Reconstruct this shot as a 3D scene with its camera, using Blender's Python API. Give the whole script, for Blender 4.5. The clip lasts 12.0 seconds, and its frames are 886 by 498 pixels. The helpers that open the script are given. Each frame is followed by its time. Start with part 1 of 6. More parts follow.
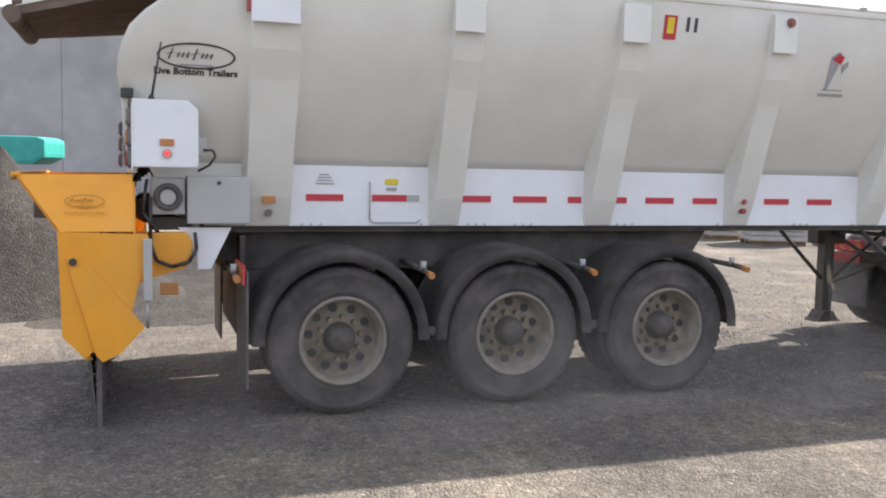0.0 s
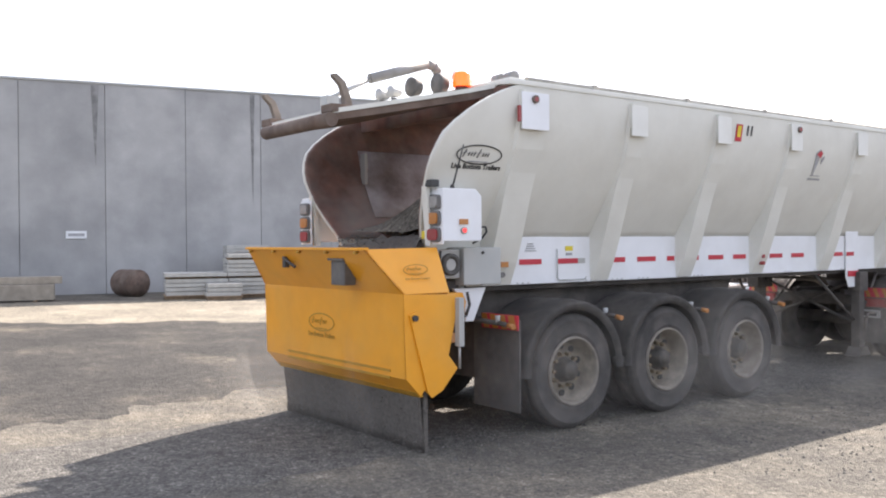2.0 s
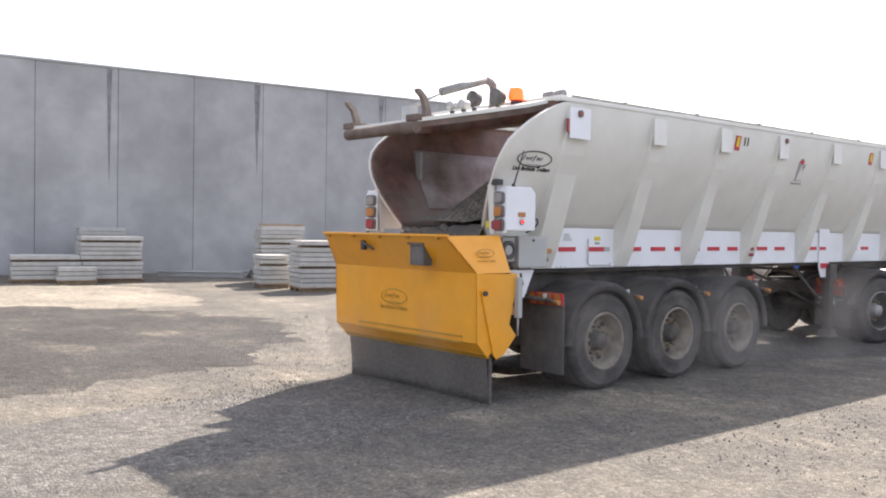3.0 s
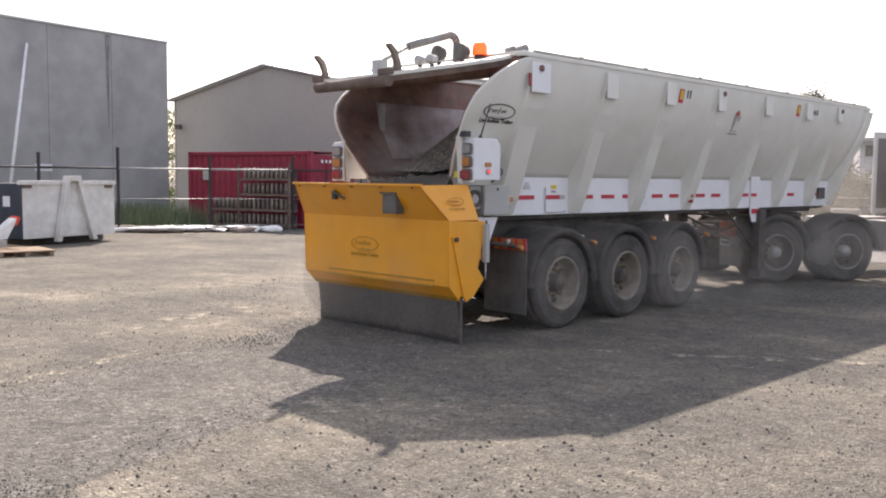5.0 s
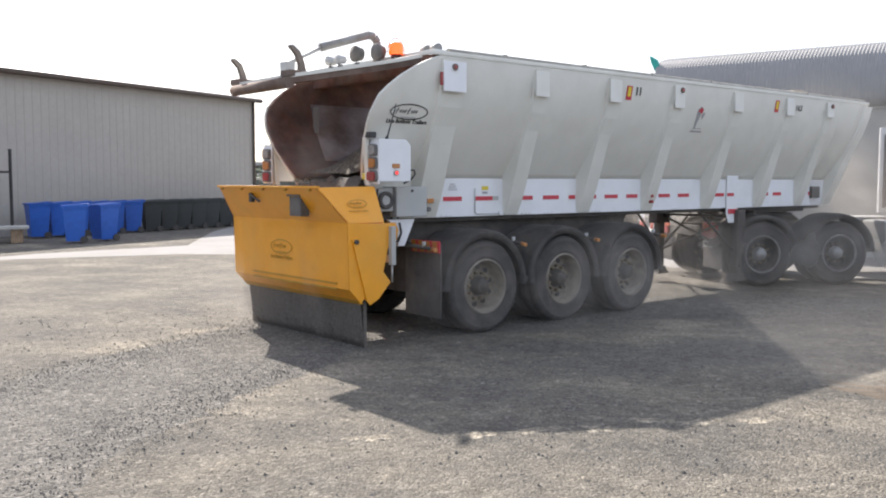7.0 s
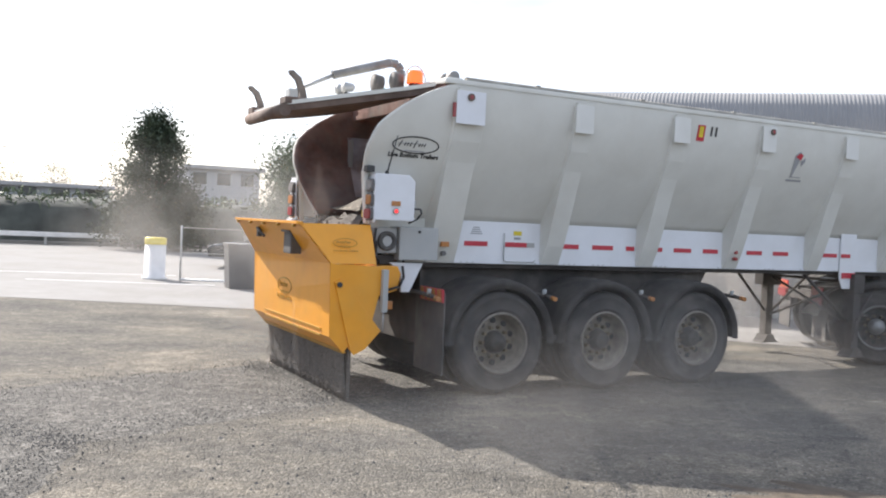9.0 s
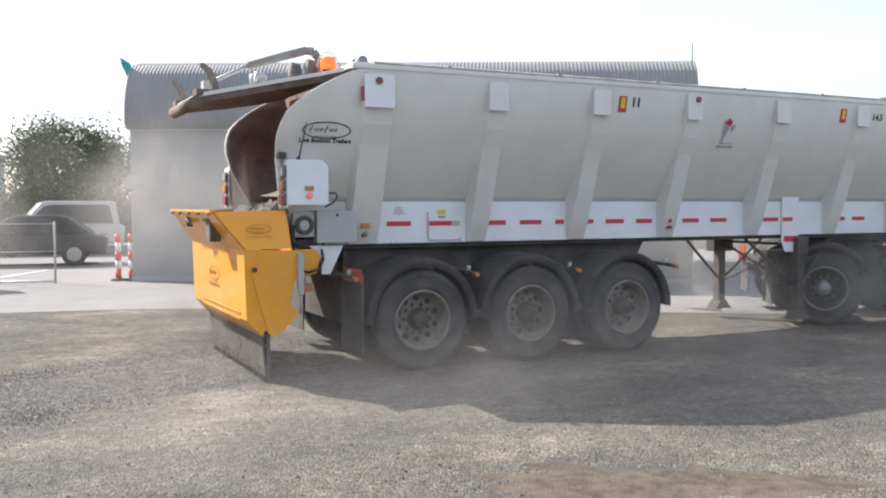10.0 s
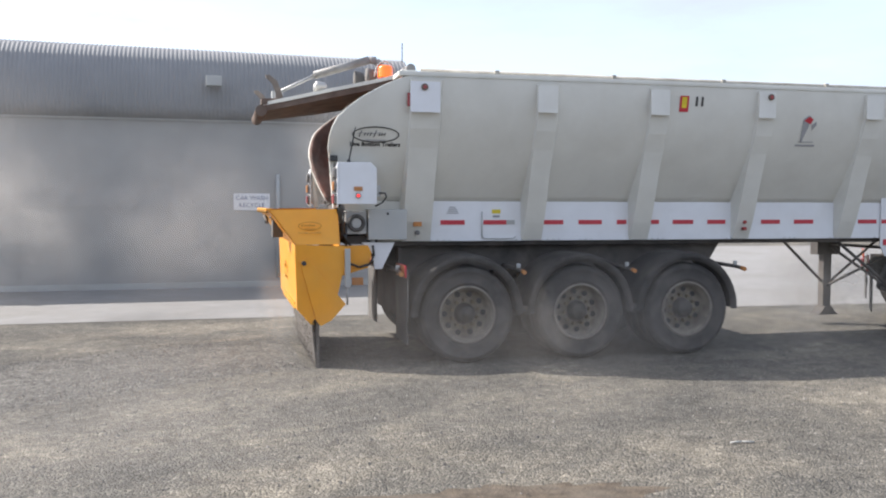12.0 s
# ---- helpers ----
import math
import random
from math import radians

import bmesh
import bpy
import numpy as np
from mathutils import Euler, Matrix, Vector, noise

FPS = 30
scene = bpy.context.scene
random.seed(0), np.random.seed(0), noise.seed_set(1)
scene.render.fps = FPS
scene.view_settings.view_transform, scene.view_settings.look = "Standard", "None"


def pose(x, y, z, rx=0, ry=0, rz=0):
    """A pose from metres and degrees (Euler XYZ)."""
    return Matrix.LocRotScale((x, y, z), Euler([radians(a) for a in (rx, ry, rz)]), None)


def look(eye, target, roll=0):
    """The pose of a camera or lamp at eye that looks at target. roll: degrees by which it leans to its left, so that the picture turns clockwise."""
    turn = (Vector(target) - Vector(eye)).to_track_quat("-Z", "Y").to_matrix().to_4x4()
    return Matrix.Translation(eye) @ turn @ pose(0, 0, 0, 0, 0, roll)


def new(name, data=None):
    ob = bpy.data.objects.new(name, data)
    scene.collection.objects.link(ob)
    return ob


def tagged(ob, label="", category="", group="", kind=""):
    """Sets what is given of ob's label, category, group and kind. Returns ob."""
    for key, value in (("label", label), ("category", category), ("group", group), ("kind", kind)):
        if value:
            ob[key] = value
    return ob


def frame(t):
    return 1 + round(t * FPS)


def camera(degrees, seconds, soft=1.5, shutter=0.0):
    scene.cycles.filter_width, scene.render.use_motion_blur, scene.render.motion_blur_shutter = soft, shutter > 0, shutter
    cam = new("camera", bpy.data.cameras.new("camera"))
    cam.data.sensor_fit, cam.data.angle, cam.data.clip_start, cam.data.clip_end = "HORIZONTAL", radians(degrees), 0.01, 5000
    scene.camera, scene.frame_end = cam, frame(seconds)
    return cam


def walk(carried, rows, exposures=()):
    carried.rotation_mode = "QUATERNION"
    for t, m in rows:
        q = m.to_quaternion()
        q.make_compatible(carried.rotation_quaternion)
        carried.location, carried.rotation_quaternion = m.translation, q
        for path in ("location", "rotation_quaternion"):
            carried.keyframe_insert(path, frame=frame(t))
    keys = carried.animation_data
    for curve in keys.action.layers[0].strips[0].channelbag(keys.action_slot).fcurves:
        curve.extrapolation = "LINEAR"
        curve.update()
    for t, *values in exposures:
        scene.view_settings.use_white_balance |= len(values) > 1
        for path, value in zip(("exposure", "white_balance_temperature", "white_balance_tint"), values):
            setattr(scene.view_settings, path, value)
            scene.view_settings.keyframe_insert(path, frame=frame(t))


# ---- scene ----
EYE_H = 1.704
# seconds, eye x, eye y, heading, tilt, lean
VIEW = (
    (0.0, -0.00, -0.00, -71.11, -4.86, 1.11),
    (0.5, -0.16, 0.01, -67.82, -4.21, 0.48),
    (1.0, -0.19, -0.00, -63.03, -2.86, 2.96),
    (1.5, -0.28, 0.02, -57.52, -0.64, 0.28),
    (2.0, -0.50, -0.03, -50.83, -0.52, -0.35),
    (2.5, -0.66, -0.04, -48.10, -1.43, -0.55),
    (2.7, -0.70, -0.11, -45.66, -1.48, 0.32),
    (4.3, -1.18, 0.22, -31.94, -1.44, -0.54),
    (4.5, -1.34, 0.41, -30.04, -1.77, 0.39),
    (5.0, -2.84, 2.23, -19.00, -4.41, 0.56),
    (5.5, -2.88, 2.46, -17.69, -3.60, 0.54),
    (6.0, -3.07, 2.59, -11.06, -2.52, 1.98),
    (6.5, -3.24, 2.81, -4.60, -2.43, -0.26),
    (7.0, -4.04, 5.37, 3.30, -4.29, 0.06),
    (7.2, -4.35, 6.38, 6.58, -3.41, 0.95),
    (8.8, -4.51, 7.84, 21.30, -2.05, 2.22),
    (9.0, -4.57, 7.98, 23.64, -1.68, 2.62),
    (9.5, -4.70, 8.27, 31.52, -0.08, -0.22),
    (10.0, -3.83, 8.45, 37.21, -2.82, -0.08),
    (10.5, -3.77, 8.59, 41.09, -2.57, 1.25),
    (11.0, -3.88, 8.78, 48.77, -1.44, -1.85),
    (11.5, -3.78, 9.10, 52.05, -4.23, -1.00),
    (12.0, -3.72, 9.38, 57.07, -2.84, 0.16),
)
# seconds, x, y, heading of the trailer's rear axle; the tractor's turn against it
HAUL = (
    (0.0, -7.34, 1.36, 0.00, 0.0),
    (0.5, -7.33, 2.44, -0.31, 0.5),
    (1.0, -7.34, 3.57, 0.13, 1.0),
    (1.5, -7.34, 4.75, 0.76, 3.5),
    (2.0, -7.33, 6.06, 2.08, 7.0),
    (2.5, -7.29, 7.22, 3.92, 9.5),
    (2.7, -7.29, 7.74, 5.75, 10.5),
    (4.3, -6.49, 11.37, 15.57, 27.0),
    (4.5, -6.40, 11.87, 17.82, 28.1),
    (5.0, -6.04, 13.01, 26.13, 31.0),
    (5.5, -5.55, 13.93, 31.07, 31.7),
    (6.0, -5.03, 14.78, 37.04, 32.3),
    (6.5, -4.41, 15.54, 42.95, 33.0),
    (7.0, -3.74, 16.45, 53.29, 30.0),
    (7.2, -3.51, 16.72, 57.98, 30.5),
    (8.8, -0.81, 17.17, 82.55, 34.0),
    (9.0, -0.49, 17.24, 85.76, 34.5),
    (9.5, 0.25, 17.25, 93.61, 35.0),
    (10.0, 1.80, 17.14, 100.72, 35.5),
    (10.5, 2.70, 16.88, 108.00, 36.0),
    (11.0, 3.61, 16.40, 116.96, 36.0),
    (11.5, 4.54, 15.98, 124.92, 36.5),
    (12.0, 5.36, 15.31, 133.11, 37.0),
)


def aim(x, y, z, heading, tilt, lean):
    """Heading clockwise from +y, tilt upwards, lean to the left, in degrees."""
    return pose(x, y, z, 90 + tilt, 0, -heading) @ pose(0, 0, 0, 0, 0, lean)


cam = camera(52.21, 12.0, soft=2.0)
walk(cam, [(t, aim(x, y, EYE_H, a, b, c)) for t, x, y, a, b, c in VIEW],
     [(0.0, 2.45, 6600, 16), (0.5, 2.6, 6550, 15), (1.0, 2.68, 6500, 14), (2.5, 2.6, 6600, 16), (4.5, 2.3, 6700, 17), (5.0, 2.15, 6750, 18), (6.0, 2.25, 6600, 16), (7.0, 2.3, 6400, 13), (9.5, 2.17, 6200, 12), (12.0, 2.05, 6150, 12)])

# ---- light ----
SUN_AZ, SUN_EL = 338.0, 38.0
world = bpy.data.worlds.new("world")
scene.world = world
world.use_nodes = True
wn = world.node_tree.nodes
sky = wn.new("ShaderNodeTexSky")
sky.sky_type, sky.sun_disc = "NISHITA", False
sky.sun_elevation, sky.sun_rotation = radians(SUN_EL), radians(SUN_AZ)
sky.air_density, sky.dust_density, sky.ozone_density = 1.0, 2.0, 1.0
# thin streaky cloud over the blue
wl = world.node_tree.links
w_tc, w_mp, w_nz, w_rp, w_mx = (wn.new("ShaderNodeTexCoord"), wn.new("ShaderNodeMapping"), wn.new("ShaderNodeTexNoise"), wn.new("ShaderNodeMapRange"), wn.new("ShaderNodeMix"))
w_mp.inputs["Scale"].default_value = (1.6, 1.6, 7.0)
w_nz.inputs["Scale"].default_value, w_nz.inputs["Detail"].default_value, w_nz.inputs["Roughness"].default_value = 1.5, 7, 0.6
w_rp.inputs[1].default_value, w_rp.inputs[2].default_value = 0.40, 0.66
w_rp.inputs[3].default_value, w_rp.inputs[4].default_value = 0.62, 0.96
w_mx.data_type = "RGBA"
wl.new(w_tc.outputs["Generated"], w_mp.inputs[0])
wl.new(w_mp.outputs[0], w_nz.inputs["Vector"])
wl.new(w_nz.outputs[0], w_rp.inputs[0])
wl.new(w_rp.outputs[0], w_mx.inputs[0])
wl.new(sky.outputs[0], w_mx.inputs[6])
w_mx.inputs[7].default_value = (1.75, 1.83, 2.0, 1)
wl.new(w_mx.outputs[2], wn["Background"].inputs[0])
wn["Background"].inputs[1].default_value = 0.11
sun = new("sun", bpy.data.lights.new("sun", "SUN"))
sun.data.energy, sun.data.angle, sun.data.color = 2.0, radians(0.7), (1.0, 0.93, 0.83)
_a, _e = radians(SUN_AZ), radians(SUN_EL)
sun.matrix_world = look((0, 0, 60), Vector((0, 0, 60)) - Vector((math.sin(_a) * math.cos(_e), math.cos(_a) * math.cos(_e), math.sin(_e))))


# ---- materials ----
def mat(name, base, rough=0.6, metal=0.0, vary=0.12, scale=6.0, dirt=None, dirt_amount=0.35, dirt_scale=1.5, bump=0.0, bump_scale=40.0, emit=0.0, rnd=0.0, coat=0.0):
    """A painted, rusty or dusty surface: fine grain and larger stains over one colour."""
    m = bpy.data.materials.new(name)
    m.use_nodes = True
    n, l = m.node_tree.nodes, m.node_tree.links
    b = n["Principled BSDF"]
    b.inputs["Roughness"].default_value, b.inputs["Metallic"].default_value = rough, metal
    b.inputs["Coat Weight"].default_value = coat
    tc = n.new("ShaderNodeTexCoord")
    t1 = n.new("ShaderNodeTexNoise")
    t1.inputs["Scale"].default_value, t1.inputs["Detail"].default_value = scale, 6
    l.new(tc.outputs["Object"], t1.inputs["Vector"])
    r1 = n.new("ShaderNodeMapRange")
    r1.inputs[1].default_value, r1.inputs[2].default_value = 0.3, 0.7
    r1.inputs[3].default_value, r1.inputs[4].default_value = 1 - vary, 1 + vary
    l.new(t1.outputs[0], r1.inputs[0])
    mul = n.new("ShaderNodeVectorMath")
    mul.operation = "MULTIPLY"
    mul.inputs[0].default_value = base
    l.new(r1.outputs[0], mul.inputs[1])
    out = mul.outputs[0]
    if rnd:
        oi = n.new("ShaderNodeObjectInfo")
        r3 = n.new("ShaderNodeMapRange")
        r3.inputs[3].default_value, r3.inputs[4].default_value = 1 - rnd, 1 + rnd
        l.new(oi.outputs["Random"], r3.inputs[0])
        m2 = n.new("ShaderNodeVectorMath")
        m2.operation = "MULTIPLY"
        l.new(out, m2.inputs[0])
        l.new(r3.outputs[0], m2.inputs[1])
        out = m2.outputs[0]
    if dirt:
        t2 = n.new("ShaderNodeTexNoise")
        t2.inputs["Scale"].default_value, t2.inputs["Detail"].default_value, t2.inputs["Roughness"].default_value = dirt_scale, 8, 0.65
        l.new(tc.outputs["Object"], t2.inputs["Vector"])
        r2 = n.new("ShaderNodeMapRange")
        r2.inputs[1].default_value, r2.inputs[2].default_value, r2.inputs[4].default_value = 0.42, 0.72, dirt_amount
        l.new(t2.outputs[0], r2.inputs[0])
        mix = n.new("ShaderNodeMix")
        mix.data_type = "RGBA"
        l.new(r2.outputs[0], mix.inputs[0])
        l.new(out, mix.inputs[6])
        mix.inputs[7].default_value = (*dirt, 1)
        out = mix.outputs[2]
        r4 = n.new("ShaderNodeMapRange")
        r4.inputs[3].default_value, r4.inputs[4].default_value = rough, min(1, rough + 0.3)
        l.new(t2.outputs[0], r4.inputs[0])
        l.new(r4.outputs[0], b.inputs["Roughness"])
    l.new(out, b.inputs["Base Color"])
    if emit:
        b.inputs["Emission Color"].default_value = (*base, 1)
        b.inputs["Emission Strength"].default_value = emit
    if bump:
        t3 = n.new("ShaderNodeTexNoise")
        t3.inputs["Scale"].default_value, t3.inputs["Detail"].default_value = bump_scale, 4
        l.new(tc.outputs["Object"], t3.inputs["Vector"])
        bp = n.new("ShaderNodeBump")
        bp.inputs["Strength"].default_value, bp.inputs["Distance"].default_value = bump, 0.02
        l.new(t3.outputs[0], bp.inputs["Height"])
        l.new(bp.outputs[0], b.inputs["Normal"])
    return m


DUST = (0.36, 0.31, 0.25)
M_CREAM = mat("cream_paint", (0.70, 0.69, 0.63), 0.42, vary=0.03, scale=3, dirt=(0.5, 0.47, 0.4), dirt_amount=0.35, dirt_scale=1.2)
M_WHITE = mat("white_paint", (0.76, 0.77, 0.79), 0.35, vary=0.03, scale=4, dirt=(0.55, 0.53, 0.48), dirt_amount=0.25)
M_CAB = mat("cab_paint", (0.60, 0.605, 0.61), 0.35, vary=0.04, scale=4, dirt=(0.42, 0.40, 0.36), dirt_amount=0.4)
M_PLATE = mat("pale_plate_paint", (0.72, 0.715, 0.67), 0.4, vary=0.03, scale=4, dirt=(0.5, 0.47, 0.4), dirt_amount=0.3)
M_YELLOW = mat("yellow_paint", (0.78, 0.325, 0.012), 0.38, vary=0.05, scale=5, dirt=(0.55, 0.36, 0.1), dirt_amount=0.3, coat=0.3)
M_YDARK = mat("yellow_print", (0.42, 0.22, 0.02), 0.5)
M_TYRE = mat("tyre_rubber", (0.05, 0.047, 0.045), 0.88, vary=0.2, scale=20, dirt=(0.16, 0.143, 0.128), dirt_amount=0.65, dirt_scale=3, bump=0.25, bump_scale=60)
M_RIMLIP = mat("pale_rim_edge", (0.24, 0.215, 0.18), 0.65, 0.15, vary=0.25, scale=14, dirt=(0.18, 0.15, 0.12), dirt_amount=0.7, dirt_scale=4)
M_RIM = mat("dusty_steel_rim", (0.27, 0.24, 0.195), 0.7, 0.1, vary=0.25, scale=12, dirt=(0.16, 0.125, 0.095), dirt_amount=0.8, dirt_scale=5)
M_HUB = mat("dusty_hub", (0.07, 0.064, 0.058), 0.6, 0.2, vary=0.25, dirt=(0.20, 0.175, 0.14), dirt_amount=0.6, dirt_scale=8)
M_BOLT = mat("wheel_nut", (0.235, 0.185, 0.12), 0.5, 0.3, vary=0.35, scale=30)
# Dusty black parts; their tone is raised further to stand for hazy air.
M_BLACK = mat("black_plastic", (0.078, 0.074, 0.07), 0.62, vary=0.15, scale=8, dirt=(0.22, 0.20, 0.178), dirt_amount=0.75, dirt_scale=2.5)
M_FRAME = mat("dark_chassis_paint", (0.07, 0.063, 0.058), 0.78, vary=0.2, dirt=(0.20, 0.175, 0.15), dirt_amount=0.65, dirt_scale=2)
M_RUST = mat("rusty_worn_steel", (0.19, 0.10, 0.078), 0.62, 0.15, vary=0.4, scale=5, dirt=(0.24, 0.21, 0.19), dirt_amount=0.7, dirt_scale=2.2, bump=0.3, bump_scale=20)
M_BAFFLE = mat("pale_inner_plate", (0.42, 0.37, 0.37), 0.6, 0.2, vary=0.2, scale=3, dirt=(0.13, 0.08, 0.07), dirt_amount=0.8, dirt_scale=1.8)
M_HOOK = mat("dusty_brown_steel", (0.22, 0.18, 0.15), 0.7, 0.2, vary=0.25, dirt=(0.32, 0.29, 0.25), dirt_amount=0.5, dirt_scale=4)
M_RUSTLID = mat("rust_brown_lid", (0.14, 0.096, 0.075), 0.75, 0.1, vary=0.3, scale=7, dirt=(0.3, 0.26, 0.22), dirt_amount=0.4, dirt_scale=3, bump=0.2)
M_STEEL = mat("galvanised_steel", (0.45, 0.45, 0.44), 0.45, 0.7, vary=0.1, dirt=(0.3, 0.27, 0.23), dirt_amount=0.4, dirt_scale=3)
M_GREYP = mat("grey_painted_steel", (0.42, 0.43, 0.42), 0.5, 0.1, vary=0.06, dirt=DUST, dirt_amount=0.3)
M_RAM = mat("weathered_grey_ram", (0.27, 0.265, 0.255), 0.5, 0.3, vary=0.15, scale=8, dirt=(0.2, 0.16, 0.12), dirt_amount=0.5, dirt_scale=5)
M_RED = mat("red_reflector", (0.50, 0.03, 0.05), 0.35, vary=0.08)
M_REDLENS = mat("red_lens", (0.30, 0.022, 0.024), 0.25, vary=0.1, dirt=(0.25, 0.12, 0.1), dirt_amount=0.4, dirt_scale=9, coat=0.4)
M_REDGLOW = mat("red_lamp_glowing", (0.9, 0.04, 0.04), 0.2, emit=0.3)
M_AMBER = mat("amber_lens", (0.46, 0.175, 0.03), 0.3, vary=0.1, dirt=(0.32, 0.22, 0.14), dirt_amount=0.5, dirt_scale=6, coat=0.3)
M_ORANGE = mat("beacon_orange_lens", (0.92, 0.15, 0.012), 0.2, emit=0.2, coat=0.5)
M_CLEAR = mat("clear_lens", (0.30, 0.285, 0.27), 0.2, vary=0.15, scale=12, coat=0.4)
M_LAMPRIM = mat("grey_lamp_rim", (0.14, 0.135, 0.13), 0.5, vary=0.1)
M_INK = mat("black_lettering", (0.04, 0.04, 0.04), 0.5)
M_GREYINK = mat("grey_lettering", (0.33, 0.33, 0.34), 0.5)
M_BLUEINK = mat("blue_print", (0.05, 0.08, 0.2), 0.5)
M_YLABEL = mat("yellow_label", (0.7, 0.55, 0.03), 0.5)
M_GLASS = mat("dark_window_glass", (0.03, 0.035, 0.04), 0.08, vary=0.1, coat=0.6)
M_FALL = mat("falling_dark_chips", (0.118, 0.105, 0.092), 0.95, vary=0.22, scale=30, dirt=(0.088, 0.08, 0.072), dirt_amount=0.5, dirt_scale=4)
M_CONC = mat("precast_concrete", (0.385, 0.38, 0.372), 0.85, vary=0.1, scale=1.2, dirt=(0.25, 0.25, 0.25), dirt_amount=0.8, dirt_scale=0.35, bump=0.15, bump_scale=12, rnd=0.06)
M_STREAK = mat("water_streak", (0.215, 0.212, 0.208), 0.9, vary=0.3, scale=4)
M_SLAB = mat("pale_concrete_slab", (0.42, 0.41, 0.38), 0.9, vary=0.12, scale=5, dirt=(0.3, 0.28, 0.25), dirt_amount=0.4, rnd=0.12)
M_BEAM = mat("stained_brown_concrete", (0.33, 0.29, 0.235), 0.9, vary=0.2, scale=4, dirt=(0.2, 0.17, 0.14), dirt_amount=0.6, dirt_scale=1.5)
M_WOOD = mat("weathered_timber", (0.28, 0.2, 0.13), 0.85, vary=0.25, scale=9)
M_SHED = mat("tan_sheet_cladding", (0.40, 0.37, 0.33), 0.6, vary=0.04, dirt=(0.33, 0.31, 0.28), dirt_amount=0.4, dirt_scale=0.6)
M_SHEDROOF = mat("grey_roof_sheet", (0.42, 0.41, 0.40), 0.5, 0.2)
M_BROWNTRIM = mat("brown_barge_trim", (0.10, 0.075, 0.06), 0.6)
M_CONT = mat("maroon_container_paint", (0.27, 0.02, 0.045), 0.55, vary=0.15, scale=3, dirt=(0.2, 0.06, 0.05), dirt_amount=0.4)
M_SKIP = mat("white_skip_paint", (0.70, 0.70, 0.67), 0.55, vary=0.08, dirt=(0.35, 0.27, 0.2), dirt_amount=0.45, dirt_scale=1.8)
M_SKIPDARK = mat("dark_blue_skip_paint", (0.035, 0.045, 0.065), 0.5, dirt=(0.12, 0.11, 0.1), dirt_amount=0.4)
M_BLUE = mat("blue_plastic", (0.02, 0.10, 0.42), 0.45, vary=0.1, rnd=0.15)
M_DGREEN = mat("dark_plastic_bin", (0.035, 0.04, 0.04), 0.5, rnd=0.2)
M_GREYSH = mat("grey_corrugated_sheet", (0.255, 0.255, 0.255), 0.55, 0.15, vary=0.05, scale=2, dirt=(0.26, 0.26, 0.25), dirt_amount=0.4, dirt_scale=0.5)
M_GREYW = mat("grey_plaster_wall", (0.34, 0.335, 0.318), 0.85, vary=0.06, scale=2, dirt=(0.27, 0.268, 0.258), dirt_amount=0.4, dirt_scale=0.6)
M_PAVE = mat("pale_concrete_paving", (0.235, 0.226, 0.212), 0.9, vary=0.08, scale=3, dirt=(0.19, 0.176, 0.156), dirt_amount=0.7, dirt_scale=0.5, bump=0.1)
M_LINE = mat("worn_white_line", (0.62, 0.62, 0.6), 0.8, vary=0.15)
M_LEAF = mat("dark_leaves", (0.055, 0.075, 0.045), 0.7, vary=0.4, scale=3)
M_LEAFL = mat("light_leaves", (0.12, 0.15, 0.085), 0.7, vary=0.4, scale=2)
M_POST = mat("black_fence_paint", (0.03, 0.03, 0.032), 0.6, vary=0.2, dirt=(0.09, 0.07, 0.055), dirt_amount=0.4)
M_TUBE = mat("dusty_brown_tube", (0.24, 0.195, 0.165), 0.8, vary=0.25, scale=9, rnd=0.3)
M_TARP = mat("dusty_rolled_cover", (0.37, 0.35, 0.305), 0.8, vary=0.2, scale=6, dirt=(0.22, 0.2, 0.165), dirt_amount=0.6, dirt_scale=2.5, bump=0.3)
M_SHRUB = mat("bright_green_leaves", (0.15, 0.21, 0.05), 0.7, vary=0.4, scale=2)
M_BARK = mat("bark", (0.09, 0.07, 0.05), 0.9)
M_HEDGE = mat("far_embankment", (0.06, 0.065, 0.055), 0.9, vary=0.4, scale=1.5)
M_FARB = mat("far_building", (0.40, 0.41, 0.42), 0.8, vary=0.05)
M_TEAL = mat("teal_paint", (0.02, 0.33, 0.28), 0.45)
M_CARDARK = mat("dark_car_paint", (0.025, 0.027, 0.03), 0.25, 0.3, coat=0.6)
M_CARSILV = mat("silver_car_paint", (0.45, 0.46, 0.47), 0.3, 0.5, coat=0.5)
M_JOINT = mat("joint_shade_concrete", (0.32, 0.317, 0.31), 0.9, vary=0.15, scale=2)
M_CONE = mat("red_plastic_post", (0.65, 0.06, 0.03), 0.5)
M_PLASTIC = mat("white_plastic_wrap", (0.75, 0.75, 0.74), 0.4, vary=0.1)


